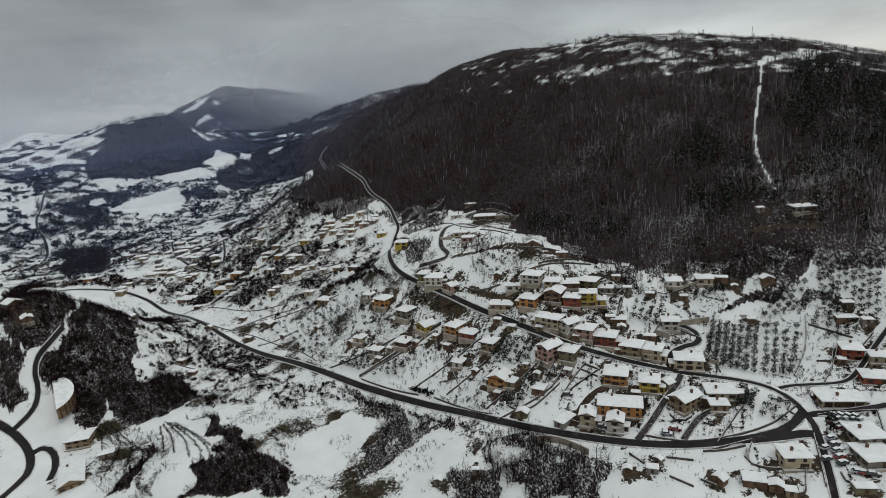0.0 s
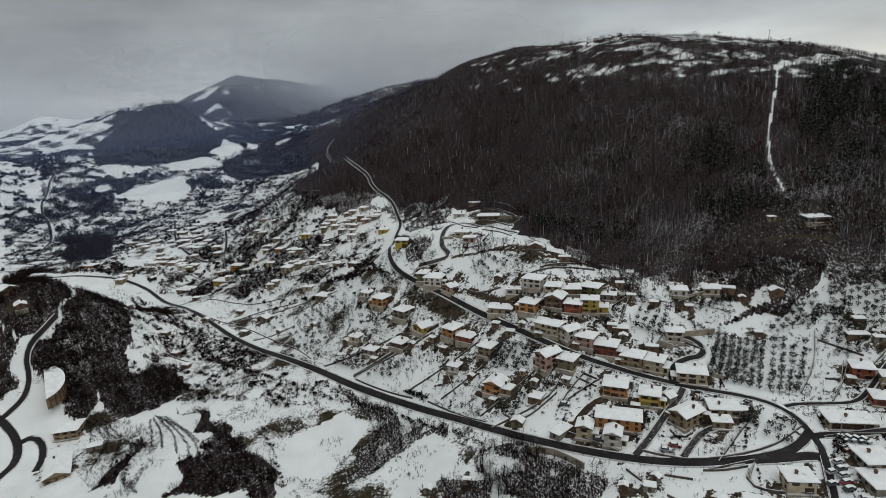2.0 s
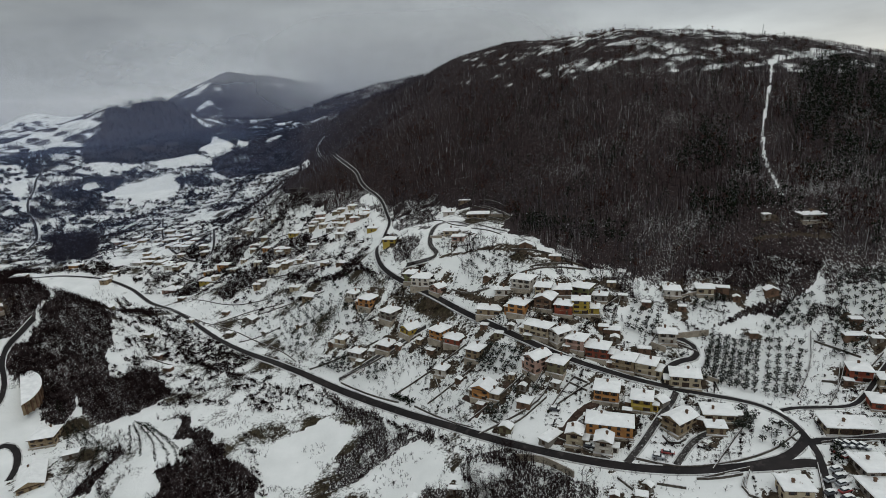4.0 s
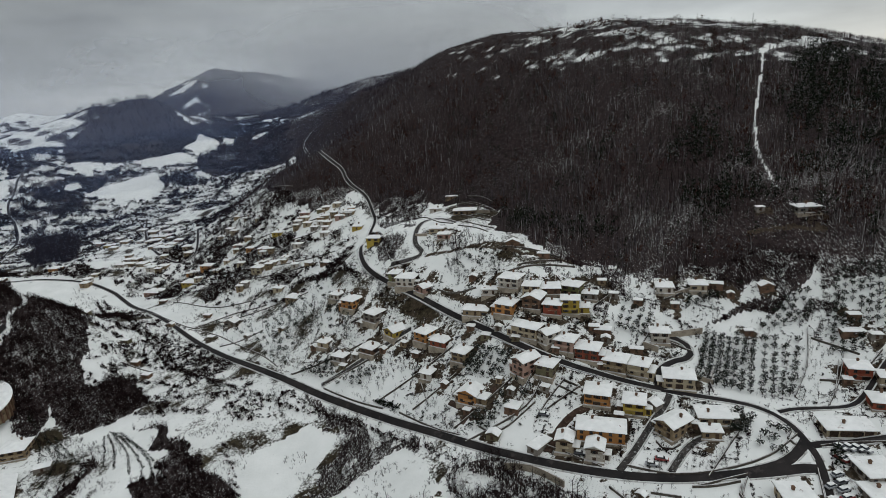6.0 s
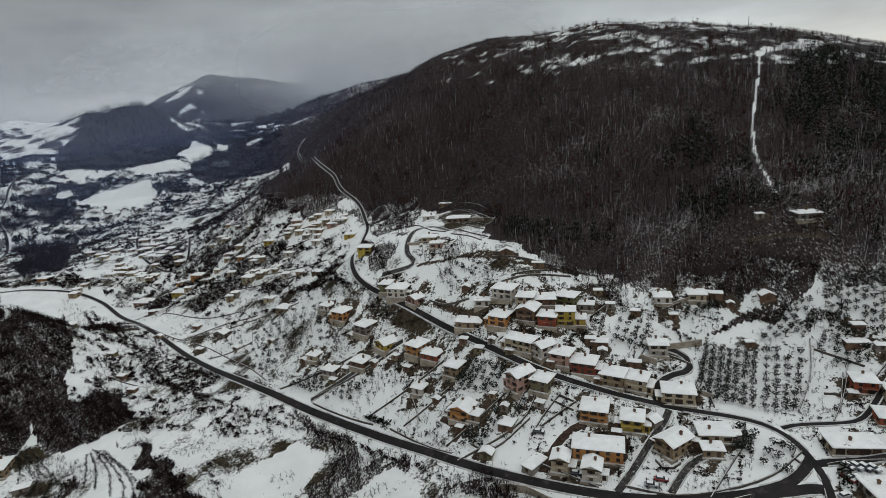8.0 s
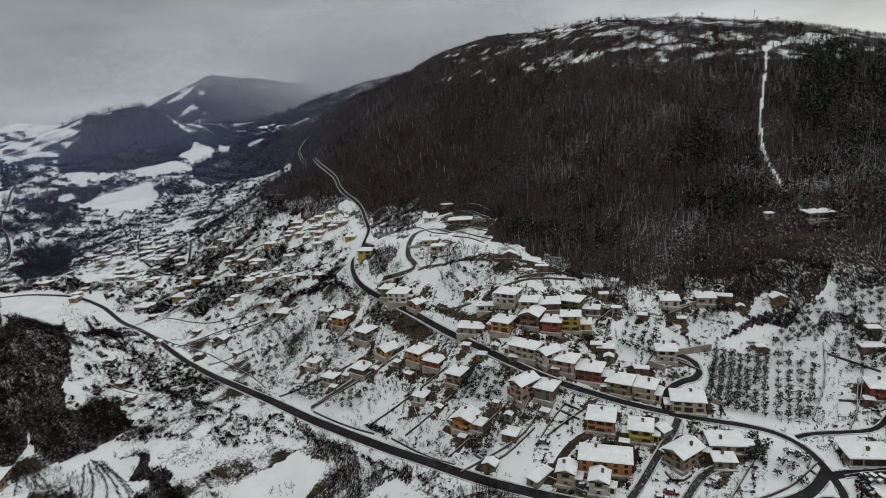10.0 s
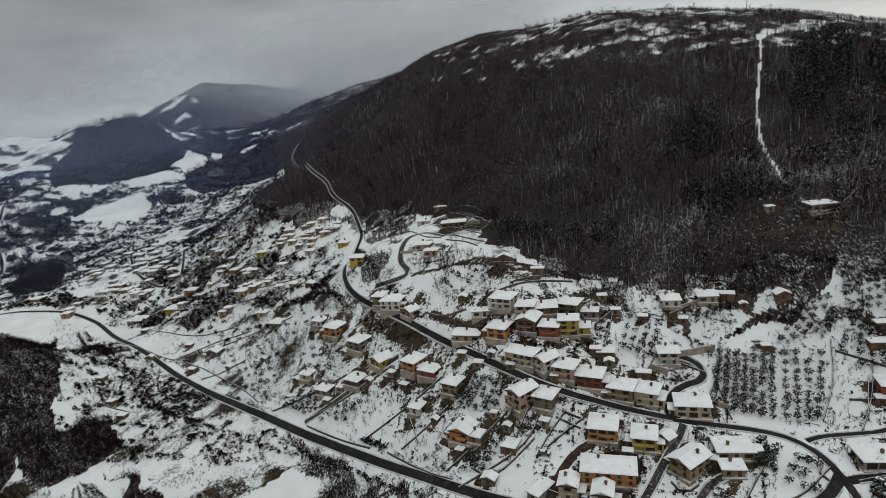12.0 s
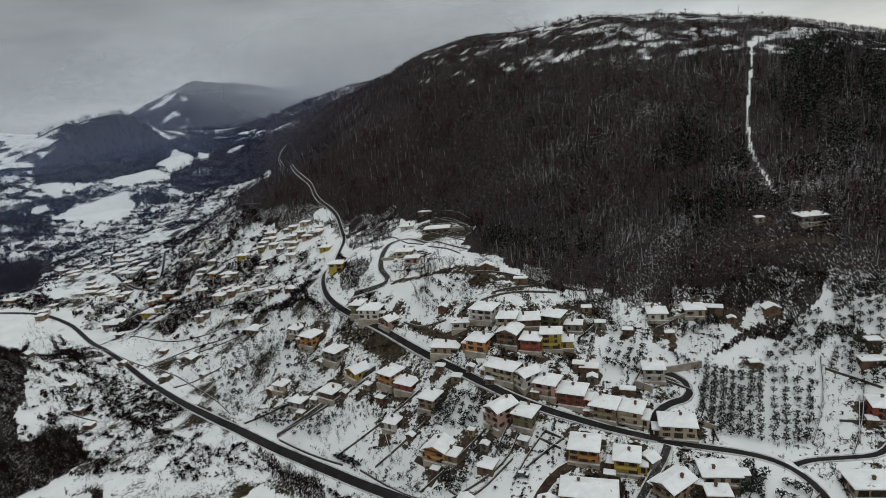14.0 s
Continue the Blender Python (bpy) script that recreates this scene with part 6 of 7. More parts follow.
def terraces(x, y, gap, seed):
    """Hedges along the field edges: bands that wind across the slope, and a few down it."""
    a = (y + 0.35 * x) / gap + 0.9 * waves(x, y, 70, seed)
    b = (x - 0.3 * y) / (2.2 * gap) + 0.8 * waves(x, y, 90, seed + 1)
    edge = (np.abs(a - np.round(a)) < 0.13) | (np.abs(b - np.round(b)) < 0.07)
    return edge & (waves(x, y, 55, seed + 2) > -0.55)


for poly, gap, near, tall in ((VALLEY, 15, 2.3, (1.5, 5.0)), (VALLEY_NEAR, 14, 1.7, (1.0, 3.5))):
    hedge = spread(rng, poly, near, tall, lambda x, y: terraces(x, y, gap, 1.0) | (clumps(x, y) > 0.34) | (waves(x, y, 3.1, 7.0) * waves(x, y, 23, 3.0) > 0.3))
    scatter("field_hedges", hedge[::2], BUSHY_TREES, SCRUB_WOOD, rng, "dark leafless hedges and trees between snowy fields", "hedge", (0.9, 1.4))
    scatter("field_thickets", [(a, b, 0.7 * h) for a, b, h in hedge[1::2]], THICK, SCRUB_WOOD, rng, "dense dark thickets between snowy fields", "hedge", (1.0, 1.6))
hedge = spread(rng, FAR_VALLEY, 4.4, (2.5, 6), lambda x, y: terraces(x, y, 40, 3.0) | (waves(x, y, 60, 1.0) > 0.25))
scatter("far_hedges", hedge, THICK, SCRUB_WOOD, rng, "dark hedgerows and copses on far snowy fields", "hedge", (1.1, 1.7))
for line, tall, gap, side in TREE_ROWS:
    p = smooth_line(line, gap)
    q = p + sides_of(p) * side
    row = [(a + rng.uniform(-1.2, 1.2), b + rng.uniform(-1.2, 1.2), tall * rng.uniform(0.5, 1.2)) for a, b in q]
    scatter("tree_row", row, BUSHY_TREES, SCRUB_WOOD, rng, "row of leafless trees and bushes beside a track", "tree row", (0.9, 1.3))
    scatter("bush_row", [(a + 0.8, b, 0.45 * h) for a, b, h in row], THICK, SCRUB_WOOD, rng, "row of dark leafless bushes beside a track", "hedge", (1.0, 1.7))
WEEDS = [bare_tree(rng, 5, 0.6, 0.05, 0.1) for _ in range(6)]
SHRUBS = [lump(rng, 9, 0.22, 0.8) for _ in range(5)]
garden = spread(rng, VILLAGE, 1.9, (0.5, 1.3), lambda x, y: waves(x, y, 12, 6.0) + 0.6 * waves(x, y, 3.5, 1.0) > 0.22)
scatter("garden_weeds", garden, SHRUBS, SCRUB_WOOD, rng, "leafless garden shrubs and weeds in thin snow", "shrub", (0.9, 1.5))
garden = spread(rng, VILLAGE, 2.8, (1.0, 3.2), lambda x, y: waves(x, y, 11, 3.0) > -0.1)
scatter("garden_trees", garden, BUSHY_TREES, SCRUB_WOOD, rng, "leafless garden trees between the houses", "tree", (0.8, 1.2))
meadow = spread(rng, MEADOWS, 1.5, (0.3, 1.9), lambda x, y: waves(x, y, 10, 2.0) + 0.6 * waves(x, y, 4, 1.0) > 0.2)
scatter("meadow_weeds", meadow, WEEDS, SCRUB_WOOD, rng, "tufts of dead weeds sticking out of snow", "weeds", (0.9, 1.5))
garden = spread(rng, VILLAGE, 3.6, (0.6, 2.0), lambda x, y: waves(x, y, 17, 2.0) > 0.3)
scatter("garden_evergreens", garden, LUMPS, EVERGREEN, rng, "dark evergreen garden shrubs dusted with snow", "shrub", (0.8, 1.3))
for line, tall, gap in HEDGES:
    p = smooth_line(line, gap)
    scatter("hedge", [(a + rng.uniform(-0.5, 0.5), b + rng.uniform(-0.5, 0.5), tall * rng.uniform(0.7, 1.2)) for a, b in p], LUMPS, EVERGREEN, rng, "dark clipped hedge beside snowy ground", "hedge")


def plot(x, y, r, seed):
    """The garden of a house: a dark hedge on some of its sides and rows of winter vegetables."""
    g = random.Random(seed)
    yaw = radians(g.uniform(-32, -15))
    c, s = math.cos(yaw), math.sin(yaw)
    a, b = r * g.uniform(1.5, 2.1), r * g.uniform(1.4, 2.0)
    corner = [(x + c * u - s * v, y + s * u + c * v) for u, v in ((-a, b), (-a, -b), (a, -b), (a, b))]
    sides = [i for i in range(3) if g.random() < 0.75]
    bushes = []
    for i in sides:
        p = smooth_line([corner[i], corner[i + 1]], 0.8)
        bushes += [(u + g.uniform(-0.25, 0.25), v + g.uniform(-0.25, 0.25), g.uniform(0.5, 1.3)) for u, v in p if g.random() < 0.85]
    q = np.array(bushes) if bushes else np.zeros((0, 3))
    if len(q):
        ok = clear_of_roads(q[:, 0], q[:, 1])
        bushes = [t for t, k in zip(bushes, ok) if k]
    if len(bushes) > 6:
        scatter("garden_hedge", bushes, THICK, SCRUB_WOOD, g, "dark leafless hedge round a snowy garden", "hedge", (0.9, 1.3))
    beds = [(x + c * u - s * v, y + s * u + c * v) for u in np.arange(-a * 0.9, a * 0.9, 1.1) for v in np.arange(-b * 1.9, -b * 1.05, 0.7)]
    q = np.array(beds)
    ok = clear_of_roads(q[:, 0], q[:, 1])
    beds = [(u, v, g.uniform(0.25, 0.5)) for (u, v), k in zip(beds, ok) if k]
    if len(beds) > 8 and g.random() < 0.6:
        scatter("vegetable_bed", beds, WEEDS, SCRUB_WOOD, g, "rows of winter vegetables showing through snow", "vegetable bed", (1.0, 1.6))


for k, (hx, hy, hr) in enumerate(HOUSE_SPOTS):
    if hy < 330 and hr > 4 and hx > -80:
        plot(hx, hy, hr, k)


# ---------------------------------------------------------------- orchards
def tri_mesh(name, shape, material):
    me = bpy.data.meshes.new(name)
    me.from_pydata(shape[0].tolist(), [], shape[1].tolist())
    me.materials.append(material)
    return me


def stem_mesh(name, height, thick):
    shapes = [limb((0, 0, -0.4), (0.05, 0.02, height), thick, thick * 0.7)] + [limb((0.05, 0.02, height * 0.8), (0.5 * math.cos(a), 0.5 * math.sin(a), height * 1.5), thick * 0.6, thick * 0.3) for a in (0.4, 2.3, 4.5)]
    v, f = [], []
    for sv, sf in shapes:
        k = len(v)
        v += [tuple(p) for p in sv]
        f += [tuple(i + k for i in t) for t in sf]
    me = bpy.data.meshes.new(name)
    me.from_pydata(v, [], f)
    me.materials.append(BARK)
    return me


OLIVE_STEM = stem_mesh("trunk", 0.9, 0.16)
OLIVE_CROWNS = [tri_mesh("crown", lump(rng, 70, 0.13, 0.85), OLIVE) for _ in range(5)]
CYPRESS_CROWNS = [tri_mesh("crown", lump(rng, 60, 0.14, 2.6), EVERGREEN) for _ in range(3)]
VINE_CROWNS = [tri_mesh("crown", bare_tree(rng, 12, 0.7, 0.045, 0.3), SCRUB_WOOD) for _ in range(3)]


def orchard_tree(x, y, kind, size):
    name, crowns, label, group = {
        "olive": ("olive_tree", OLIVE_CROWNS, "small grey-green olive tree dusted with snow", "orchard olive trees"),
        "cypress": ("cypress_tree", CYPRESS_CROWNS, "narrow dark evergreen tree in a snowy field", "field cypress trees"),
        "vine": ("fruit_tree", VINE_CROWNS, "young leafless fruit tree in a planted row", "orchard fruit trees")}[kind]
    top = anchor(name, x, y, float(land(x, y)), rng.uniform(0, 360))
    put("trunk", OLIVE_STEM, top, 0, 0, 0)
    c = put("crown", crowns[rng.randrange(len(crowns))], top, 0, 0, 0.7 if kind != "vine" else 0.2)
    c.scale = (size, size, size * rng.uniform(0.8, 1.05))
    tagged(top, label, "tree", group)


FAR_OLIVES = []


def orchard(corners, rows, count, kind, size):
    a, b, c, d = (np.array(p) for p in corners)
    for i in range(rows):
        for j in range(count):
            u, v = (i + 0.5) / rows, (j + 0.5) / count
            p = (1 - v) * ((1 - u) * a + u * b) + v * ((1 - u) * d + u * c)
            p = p + np.array([rng.uniform(-0.25, 0.25), rng.uniform(-0.5, 0.5)])
            if rng.random() < 0.9 and bool(clear_of_roads(p[:1], p[1:])[0]):
                if kind == "olive" and p[1] > 248:
                    FAR_OLIVES.append((float(p[0]), float(p[1]), rng.uniform(*size)))
                else:
                    orchard_tree(float(p[0]), float(p[1]), kind, rng.uniform(*size))


# ---------------------------------------------------------------- church-like curved hall
def curved_hall(x, y, yaw):
    """A crescent hall: curved front with pilasters, straight back, sloping white roof."""
    top = anchor("curved_hall", x, y, float(land(x, y)), yaw)
    n, rad, half, h = 18, 18.0, radians(58), 5.6
    arc = [(rad * math.cos(t) - 11.0, rad * math.sin(t)) for t in np.linspace(-half, half, n)]
    v = [(a, b, -4.0) for a, b in arc] + [(a, b, h + 0.24 * b) for a, b in arc]
    f = [(i, i + 1, n + i + 1, n + i) for i in range(n - 1)] + [(n - 1, 0, n, 2 * n - 1), tuple(range(n, 2 * n))]
    mesh_object("wall", v, f, PLASTER["tan"], top)
    rim = [(1.07 * (a + 11) - 11 - (0.5 if abs(b) > 13 else 0), 1.06 * b) for a, b in arc]
    k = len(rim)
    tilt = [h + 0.5 + 0.24 * b for a, b in rim]
    v = [(a, b, z) for (a, b), z in zip(rim, tilt)] + [(a, b, z + 0.4) for (a, b), z in zip(rim, tilt)]
    f = [(i, i + 1, k + i + 1, k + i) for i in range(k - 1)] + [(k - 1, 0, k, 2 * k - 1), tuple(range(k, 2 * k)), tuple(range(k - 1, -1, -1))]
    mesh_object("roof", v, f, SNOW, top, "smooth white snow-covered crescent roof")
    for t in np.linspace(-half * 0.9, half * 0.9, 11):
        ob = mesh_object("pilaster", *boxes([(-0.3, -0.35, -4.0, 0.9, 0.35, h - 0.1 + 0.24 * rad * math.sin(t))]), PLASTER["brown"], top)
        ob.matrix_local = pose(rad * math.cos(t) - 11.0, rad * math.sin(t), 0, 0, 0, math.degrees(t))
    for t in np.linspace(-half * 0.81, half * 0.81, 10):
        put("window", WINDOW, top, (rad + 0.05) * math.cos(t) - 11.0, (rad + 0.05) * math.sin(t), 2.6 + 0.2 * rad * math.sin(t), math.degrees(t) + 90)
    return tagged(top, "tan curved hall with pilasters and snowy crescent roof", "hall")


# ---------------------------------------------------------------- cars, mast
def car_parts():
    sec = [(-2.1, 0.45, 0.75, 0.78), (-1.95, 0.35, 0.95, 0.82), (-1.0, 0.3, 1.0, 0.85), (0.9, 0.3, 0.98, 0.85), (1.8, 0.35, 0.85, 0.82), (2.1, 0.45, 0.7, 0.74)]
    v, f = [], []
    for x, lo, hi, w in sec:
        v += [(x, -w, lo), (x, w, lo), (x, w, hi - 0.08), (x, w - 0.1, hi), (x, -w + 0.1, hi), (x, -w, hi - 0.08)]
    for i in range(len(sec) - 1):
        for j in range(6):
            a, b = i * 6 + j, i * 6 + (j + 1) % 6
            f.append((a, b, b + 6, a + 6))
    f += [(5, 4, 3, 2, 1, 0), tuple(range(30, 36))]
    body = (v, f)
    cab = [(-1.7, 0.98, 0.72), (-1.3, 1.42, 0.6), (0.35, 1.45, 0.6), (1.0, 0.98, 0.72)]
    v, f = [], []
    for x, z, w in cab:
        v += [(x, -w, z), (x, w, z)]
    v += [(-1.7, -0.74, 0.9), (-1.7, 0.74, 0.9), (1.0, -0.74, 0.9), (1.0, 0.74, 0.9)]
    f = [(0, 1, 3, 2), (2, 3, 5, 4), (4, 5, 7, 6), (0, 2, 4, 6, 10, 8), (1, 9, 11, 7, 5, 3), (8, 9, 1, 0), (6, 7, 11, 10)]
    return body, (v, f)


PAINTS = [noisy("dark_car_paint", (0.03, 0.03, 0.035), (0.06, 0.06, 0.07), 1.0, 0.35, spec=0.5), noisy("silver_car_paint", (0.25, 0.26, 0.27), (0.36, 0.37, 0.38), 1.0, 0.35, spec=0.5), noisy("red_car_paint", (0.2, 0.02, 0.02), (0.3, 0.04, 0.03), 1.0, 0.35, spec=0.5)]
PAINT_WORDS = ["dark", "silver", "red"]
BODY, CAB = car_parts()
TYRE_RING = [(0.31 * math.cos(t), 0.31 * math.sin(t)) for t in np.linspace(0, 2 * math.pi, 13)[:-1]]


def car(x, y, yaw, paint):
    top = anchor("parked_car", x, y, float(land(x, y)) + 0.1, yaw)
    mesh_object("body", *BODY, PAINTS[paint], top)
    mesh_object("cabin_glass", *CAB, GLASS, top)
    mesh_object("roof_snow", *boxes([(-1.35, -0.6, 1.42, 0.4, 0.6, 1.58), (0.95, -0.7, 0.97, 1.85, 0.7, 1.06)]), SNOW, top, "layer of snow on roof and bonnet")
    for wx in (-1.3, 1.3):
        for wy in (-0.8, 0.8):
            v = [(a, -0.1, b) for a, b in TYRE_RING] + [(a, 0.1, b) for a, b in TYRE_RING]
            f = [(i, (i + 1) % 12, 12 + (i + 1) % 12, 12 + i) for i in range(12)] + [tuple(range(11, -1, -1)), tuple(range(12, 24))]
            w = mesh_object("wheel", v, f, RUBBER, top)
            w.location = (wx, wy, 0.31)
    tagged(top, f"{PAINT_WORDS[paint]} parked car with snow on roof and bonnet", "car", "parked cars")


def mast(x, y, height):
    top = anchor("radio_mast", x, y, float(land(x, y)))
    shapes = [limb((0, 0, -1), (0, 0, height), 0.5, 0.25)] + [limb((0, 0, height * k), (1.4, 0, height * k), 0.12, 0.1) for k in (0.6, 0.8, 0.95)]
    for (v, f), nm in zip(shapes, ("pole", "arm", "arm", "arm")):
        mesh_object(nm, v, f, METAL, top)
    tagged(top, "slender grey radio mast on the wooded mountain top", "mast")


# ---------------------------------------------------------------- haze sheets and cloud over the far mountain
def veil(name, x0, x1, y, z0, z1, density, patchy, label):
    """An upright see-through sheet, fading out at its edges: cloud when dense, tinted distance haze when thin."""
    m, nt, bsdf = nodes_of(name)
    nt.nodes.remove(bsdf)
    out = nt.nodes["Material Output"]
    tr, df, tl, add, mx = (nt.nodes.new(k) for k in ("ShaderNodeBsdfTransparent", "ShaderNodeBsdfDiffuse", "ShaderNodeBsdfTranslucent", "ShaderNodeMixShader", "ShaderNodeMixShader"))
    # thin sheets hold the blue of distance haze in their own colour
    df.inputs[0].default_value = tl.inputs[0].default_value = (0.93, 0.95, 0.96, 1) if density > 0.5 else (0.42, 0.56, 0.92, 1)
    uv = nt.nodes.new("ShaderNodeUVMap")
    uv.uv_map = "UVMap"
    sep = nt.nodes.new("ShaderNodeSeparateXYZ")
    nt.links.new(uv.outputs[0], sep.inputs[0])

    def fade(out_of, a, b):
        up = step_of(nt, out_of, 0.0, a)
        down = math_of(nt, "SUBTRACT", 1.0, step_of(nt, out_of, 1 - b, 1.0))
        return math_of(nt, "MULTIPLY", up, down)

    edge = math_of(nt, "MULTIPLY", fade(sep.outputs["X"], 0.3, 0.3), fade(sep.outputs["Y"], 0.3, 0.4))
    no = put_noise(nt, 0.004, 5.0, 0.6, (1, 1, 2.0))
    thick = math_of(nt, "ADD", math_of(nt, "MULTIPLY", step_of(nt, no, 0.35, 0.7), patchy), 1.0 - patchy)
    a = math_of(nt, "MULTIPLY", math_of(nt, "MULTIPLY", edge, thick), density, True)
    lk = nt.links.new
    add.inputs[0].default_value = 0.5
    lk(df.outputs[0], add.inputs[1])
    lk(tl.outputs[0], add.inputs[2])
    lk(a, mx.inputs[0])
    lk(tr.outputs[0], mx.inputs[1])
    lk(add.outputs[0], mx.inputs[2])
    lk(mx.outputs[0], out.inputs["Surface"])
    n, k = 24, 8
    me = bpy.data.meshes.new(name)
    v = [(x0 + (x1 - x0) * i / n, y + 60 * math.sin(3 * i / n), z0 + (z1 - z0) * j / k) for j in range(k + 1) for i in range(n + 1)]
    f = [(j * (n + 1) + i, j * (n + 1) + i + 1, (j + 1) * (n + 1) + i + 1, (j + 1) * (n + 1) + i) for j in range(k) for i in range(n)]
    me.from_pydata(v, [], f)
    uvl = me.uv_layers.new(name="UVMap")
    for loop in me.loops:
        i, j = loop.vertex_index % (n + 1), loop.vertex_index // (n + 1)
        uvl.data[loop.index].uv = (i / n, j / k)
    me.materials.append(m)
    ob = new(name, me)
    ob.visible_shadow = False
    return tagged(ob, label, "cloud", kind="structure")


veil("low_cloud", -1900, 900, 2200, 150, 470, 0.55, 0.6, "grey low cloud hiding the far mountain top")
veil("cloud_bank", -760, 520, 2120, 35, 480, 1.0, 0.25, "pale cloud lying over the mountain shoulder")
# blue-tinted sheets added in place of the haze of distant air
veil("hill_haze_sheet", -1900, 500, 1850, -60, 300, 0.08, 0.3, "blue-tinted sheet imitating distance haze before the far mountain")
veil("valley_haze_sheet", -1700, 200, 1050, -120, 330, 0.13, 0.3, "blue-tinted sheet imitating distance haze in the valley head")
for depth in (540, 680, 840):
    veil("field_haze_sheet", -1100, 60, depth, -140, 240, 0.055, 0.4, "blue-tinted sheet imitating distance haze over the valley fields")


orchard([(-118.8, 388.8), (-79.7, 373.2), (-52, 304.6), (-77.5, 299.9)], 5, 9, "olive", (2.1, 3.1))
orchard([(-79.8, 396.3), (-57.4, 361.3), (-43.5, 309.4), (-52.4, 310.7)], 3, 6, "olive", (2.1, 3.1))
orchard([(-156, 395.1), (-129.8, 402.5), (-105.3, 351.9), (-127.8, 361.4)], 3, 5, "olive", (2.1, 3.1))
orchard([(115.2, 237), (137.6, 235.9), (119.2, 204.5), (101.4, 212.5)], 7, 13, "olive", (2.1, 3.1))
orchard([(138, 234.4), (153.3, 230.6), (133.4, 203.4), (120.4, 204.4)], 4, 9, "olive", (2.1, 3.1))
orchard([(176.1, 249.8), (199, 247.8), (180.1, 220.6), (161.1, 227.3)], 7, 9, "olive", (2.1, 3.1))
orchard([(89.7, 259.2), (100, 247.1), (90.3, 235.6), (79.6, 240)], 4, 4, "olive", (2.1, 3.1))
orchard([(115.4, 255.2), (144, 255.9), (132.1, 253.5), (112.7, 249.1)], 6, 3, "olive", (2.1, 3.1))
orchard([(155.3, 247.3), (168.3, 247.6), (158.7, 235.6), (137.1, 237.4)], 5, 5, "olive", (2.1, 3.1))
orchard([(166.9, 228.9), (175.4, 220.4), (164.1, 217.3), (153.5, 222.8)], 4, 3, "olive", (2.1, 3.1))
orchard([(20.3, 249.6), (38, 235.5), (30, 227.4), (11.2, 243.8)], 7, 6, "olive", (2.1, 3.1))
orchard([(23.3, 225.6), (38, 223.3), (26.1, 206.3), (15.3, 213.3)], 4, 6, "olive", (2.1, 3.1))
orchard([(-49.1, 283.7), (-31.4, 277.7), (-46.9, 272), (-67.1, 285.9)], 5, 4, "olive", (2.1, 3.1))
orchard([(108.1, 196.1), (115.3, 195.3), (106.3, 184.8), (101.3, 187.3)], 3, 5, "olive", (2.1, 3.1))
orchard([(116.4, 191.6), (121.3, 185.5), (112.6, 174.4), (105.2, 178.9)], 3, 3, "olive", (2.1, 3.1))
orchard([(-31.4, 271.4), (-17.5, 269.8), (-31.3, 261.7), (-46.8, 270)], 4, 4, "olive", (2.1, 3.1))
orchard([(37.4, 226.2), (43.3, 219.8), (34.7, 213.9), (30.8, 218.5)], 3, 3, "olive", (2.1, 3.1))
orchard([(28.1, 302.4), (40.6, 283.3), (19.6, 286.2), (14.8, 298.3)], 4, 3, "olive", (2.1, 3.1))
orchard([(-34.6, 285.7), (-1.3, 262.6), (-19.4, 258.2), (-40.9, 276.3)], 7, 7, "vine", (1.1, 1.7))
orchard([(-18.7, 279.8), (-3.9, 267.5), (-4.8, 255.3), (-13.3, 260.9)], 5, 6, "vine", (1.1, 1.7))
orchard([(-80.7, 308.8), (-68.1, 293.5), (-74, 288.3), (-84.5, 301)], 2, 3, "cypress", (1.8, 2.6))
orchard([(-95.8, 370.2), (-52.7, 321.7), (-54.6, 301.3), (-83.1, 313.2)], 6, 5, "cypress", (1.9, 2.7))
orchard([(-112.1, 357.6), (-93.4, 347.9), (-70.3, 298.5), (-89.4, 306.9)], 4, 4, "olive", (2.2, 3.2))
orchard([(-65.6, 286.9), (-42.8, 284.1), (-34.2, 273.5), (-51.1, 274.2)], 6, 3, "olive", (2.0, 2.8))
orchard([(-54.8, 321.9), (-40.3, 309.9), (-39.9, 295.2), (-51.5, 301.6)], 3, 4, "olive", (2.0, 3.0))
scatter("far_olive_trees", FAR_OLIVES, [lump(rng, 60, 0.13, 0.85, 0.25) for _ in range(5)], OLIVE, rng, "small grey-green olive trees on upper snowy terraces", "olive grove")

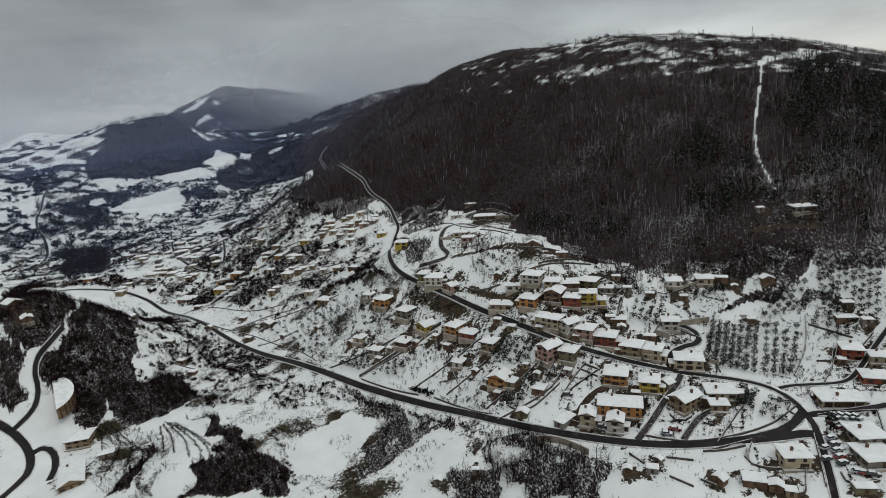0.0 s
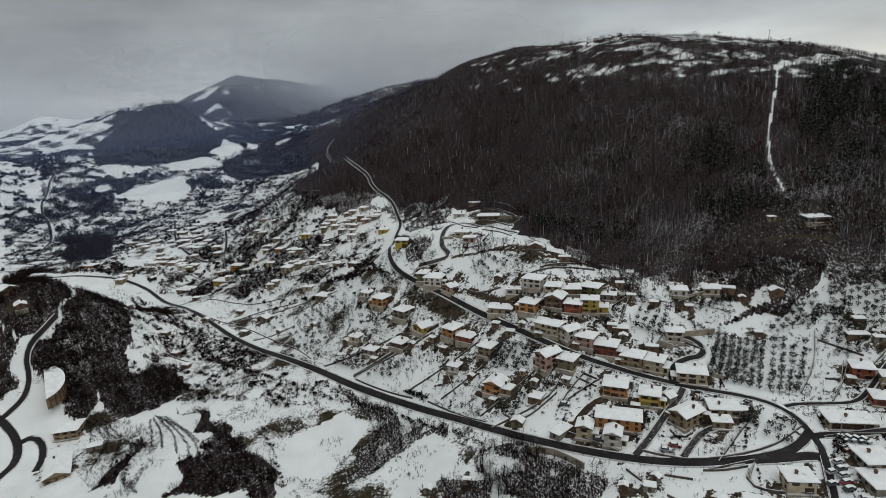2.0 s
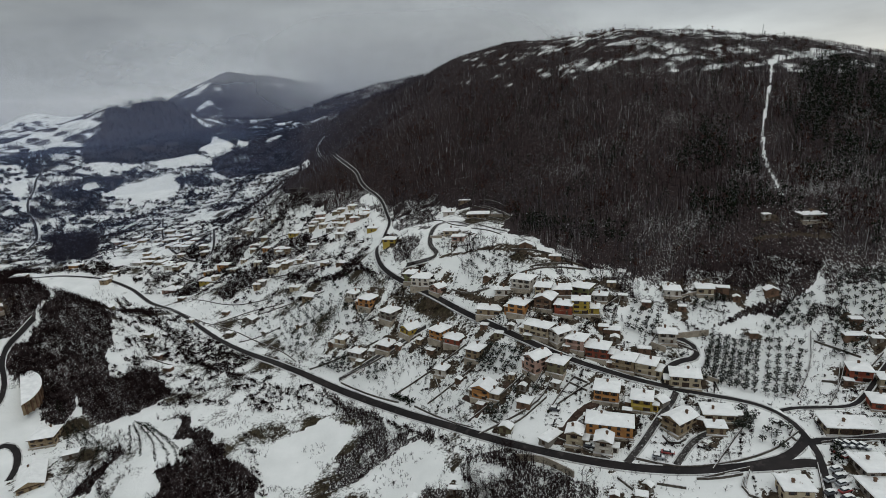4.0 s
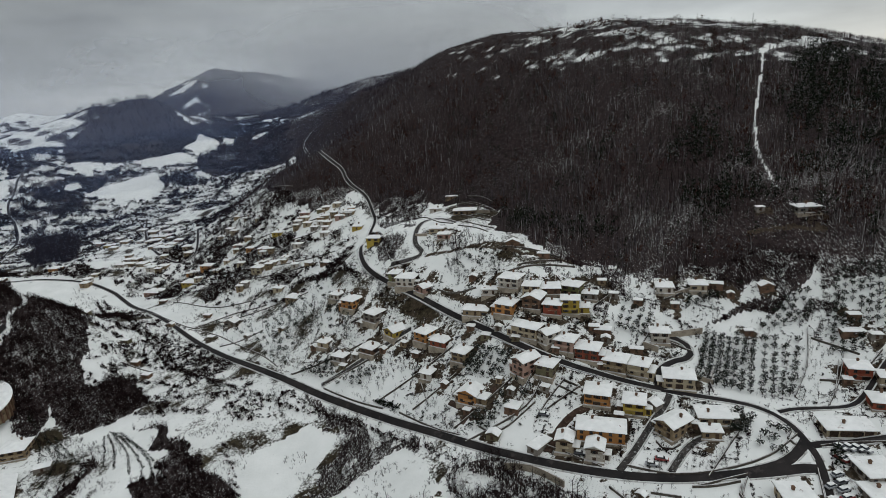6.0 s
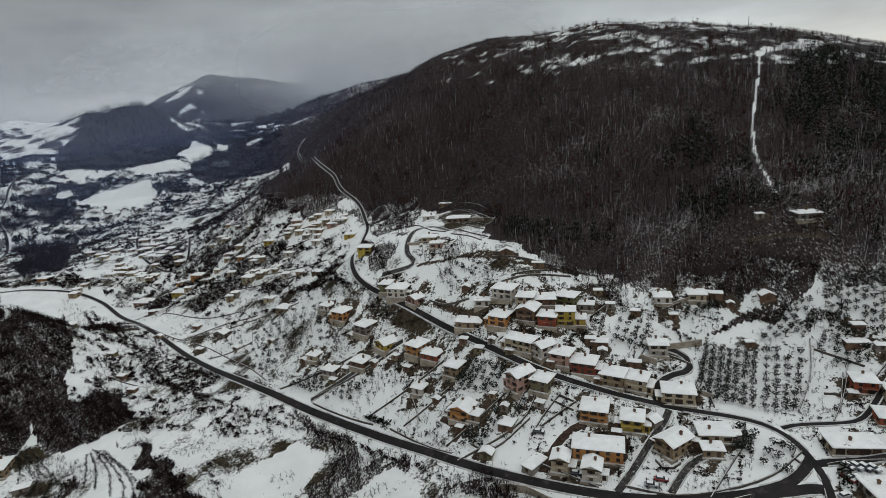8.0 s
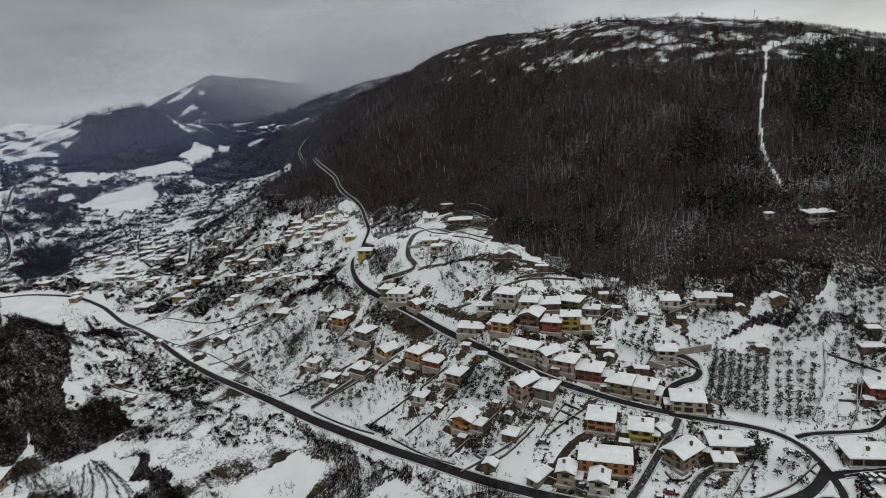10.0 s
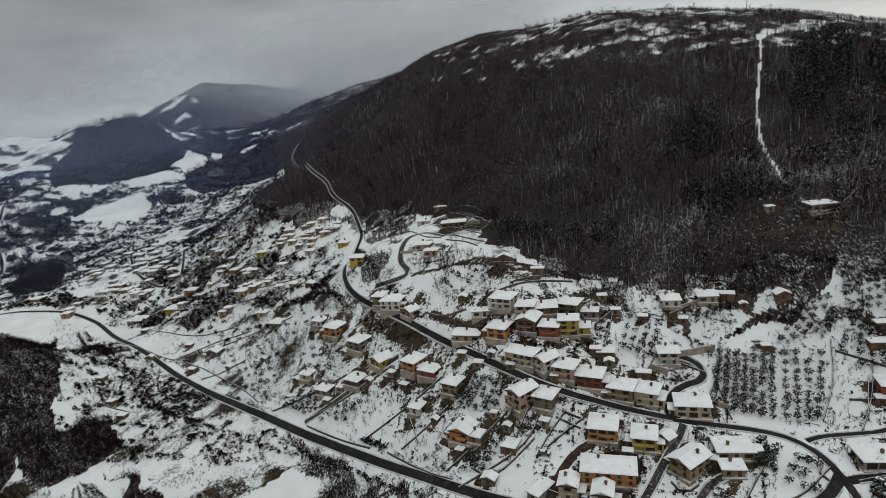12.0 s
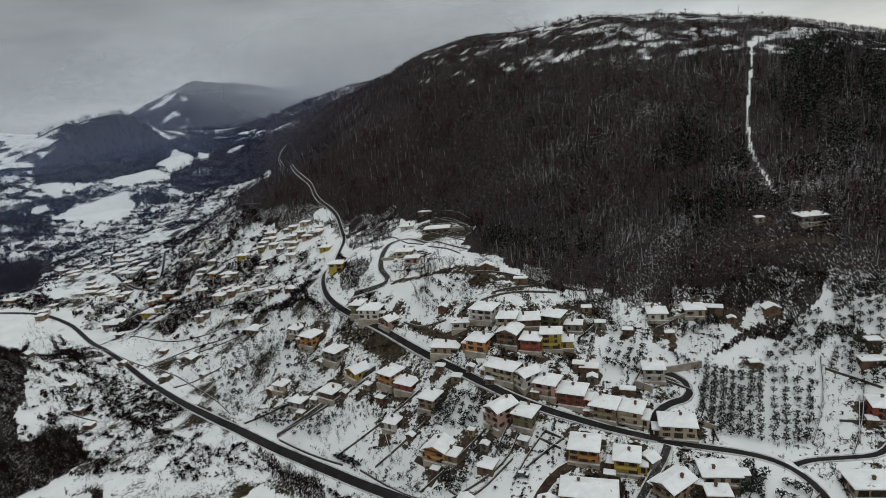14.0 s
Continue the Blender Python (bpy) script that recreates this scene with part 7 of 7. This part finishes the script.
orchard_tree(-115.5, 369, "cypress", 2.6)
orchard_tree(-96.1, 341.6, "cypress", 2.2)
orchard_tree(87.4, 182.9, "cypress", 1.7)
orchard_tree(126.3, 171.4, "cypress", 2.4)
orchard_tree(126, 169.4, "cypress", 2.2)
orchard_tree(-202.6, 284.4, "cypress", 2.8)
orchard_tree(-198.9, 281.1, "cypress", 2.2)
orchard_tree(-39.8, 301, "cypress", 1.8)
orchard_tree(-40.7, 296.5, "cypress", 1.8)
orchard_tree(-40.3, 291.4, "cypress", 1.8)
orchard_tree(-42.3, 306.8, "cypress", 1.8)
orchard_tree(-71.6, 401.6, "cypress", 2.6)
orchard_tree(-64, 377.8, "cypress", 2.6)
orchard_tree(-61.9, 395.2, "cypress", 2.6)
orchard_tree(-178.7, 475.2, "cypress", 3.2)
orchard_tree(-172.9, 473.9, "cypress", 3.2)
orchard_tree(-183.9, 477.9, "cypress", 3.2)
orchard_tree(-161.1, 455.6, "cypress", 3)
orchard_tree(96.2, 251.1, "cypress", 1.6)
orchard_tree(28.2, 254.6, "cypress", 2)
orchard_tree(29.2, 252.8, "cypress", 2.2)
orchard_tree(160.7, 219.3, "cypress", 1.5)
orchard_tree(-20.7, 265.4, "cypress", 1.8)
curved_hall(-222, 288.7, 34)
mast(340.3, 625, 14)
car(130.2, 175.4, -70, 0)
car(132.4, 174.8, -70, 1)
car(134.4, 174, -70, 0)
car(136.3, 173.1, -70, 1)
car(127.6, 171, -70, 2)
car(129.8, 170.2, -70, 0)
car(122.7, 165.7, 15, 1)
car(121.9, 163, 15, 0)
car(121, 160.4, 15, 1)
car(120.3, 157.9, 15, 2)
car(119.5, 155.5, 15, 0)
car(118.7, 162.2, 15, 1)
car(116, 158, 15, 0)
car(121.8, 151.3, -20, 1)
car(123, 150.6, -20, 2)
car(125, 149.7, -20, 0)
car(58.6, 187.4, -20, 1)
car(52.4, 189.3, -20, 0)
car(73.1, 179.8, -20, 1)
car(76.7, 181, -20, 2)
car(43.9, 207.7, -20, 0)
car(25.2, 207.4, -20, 1)
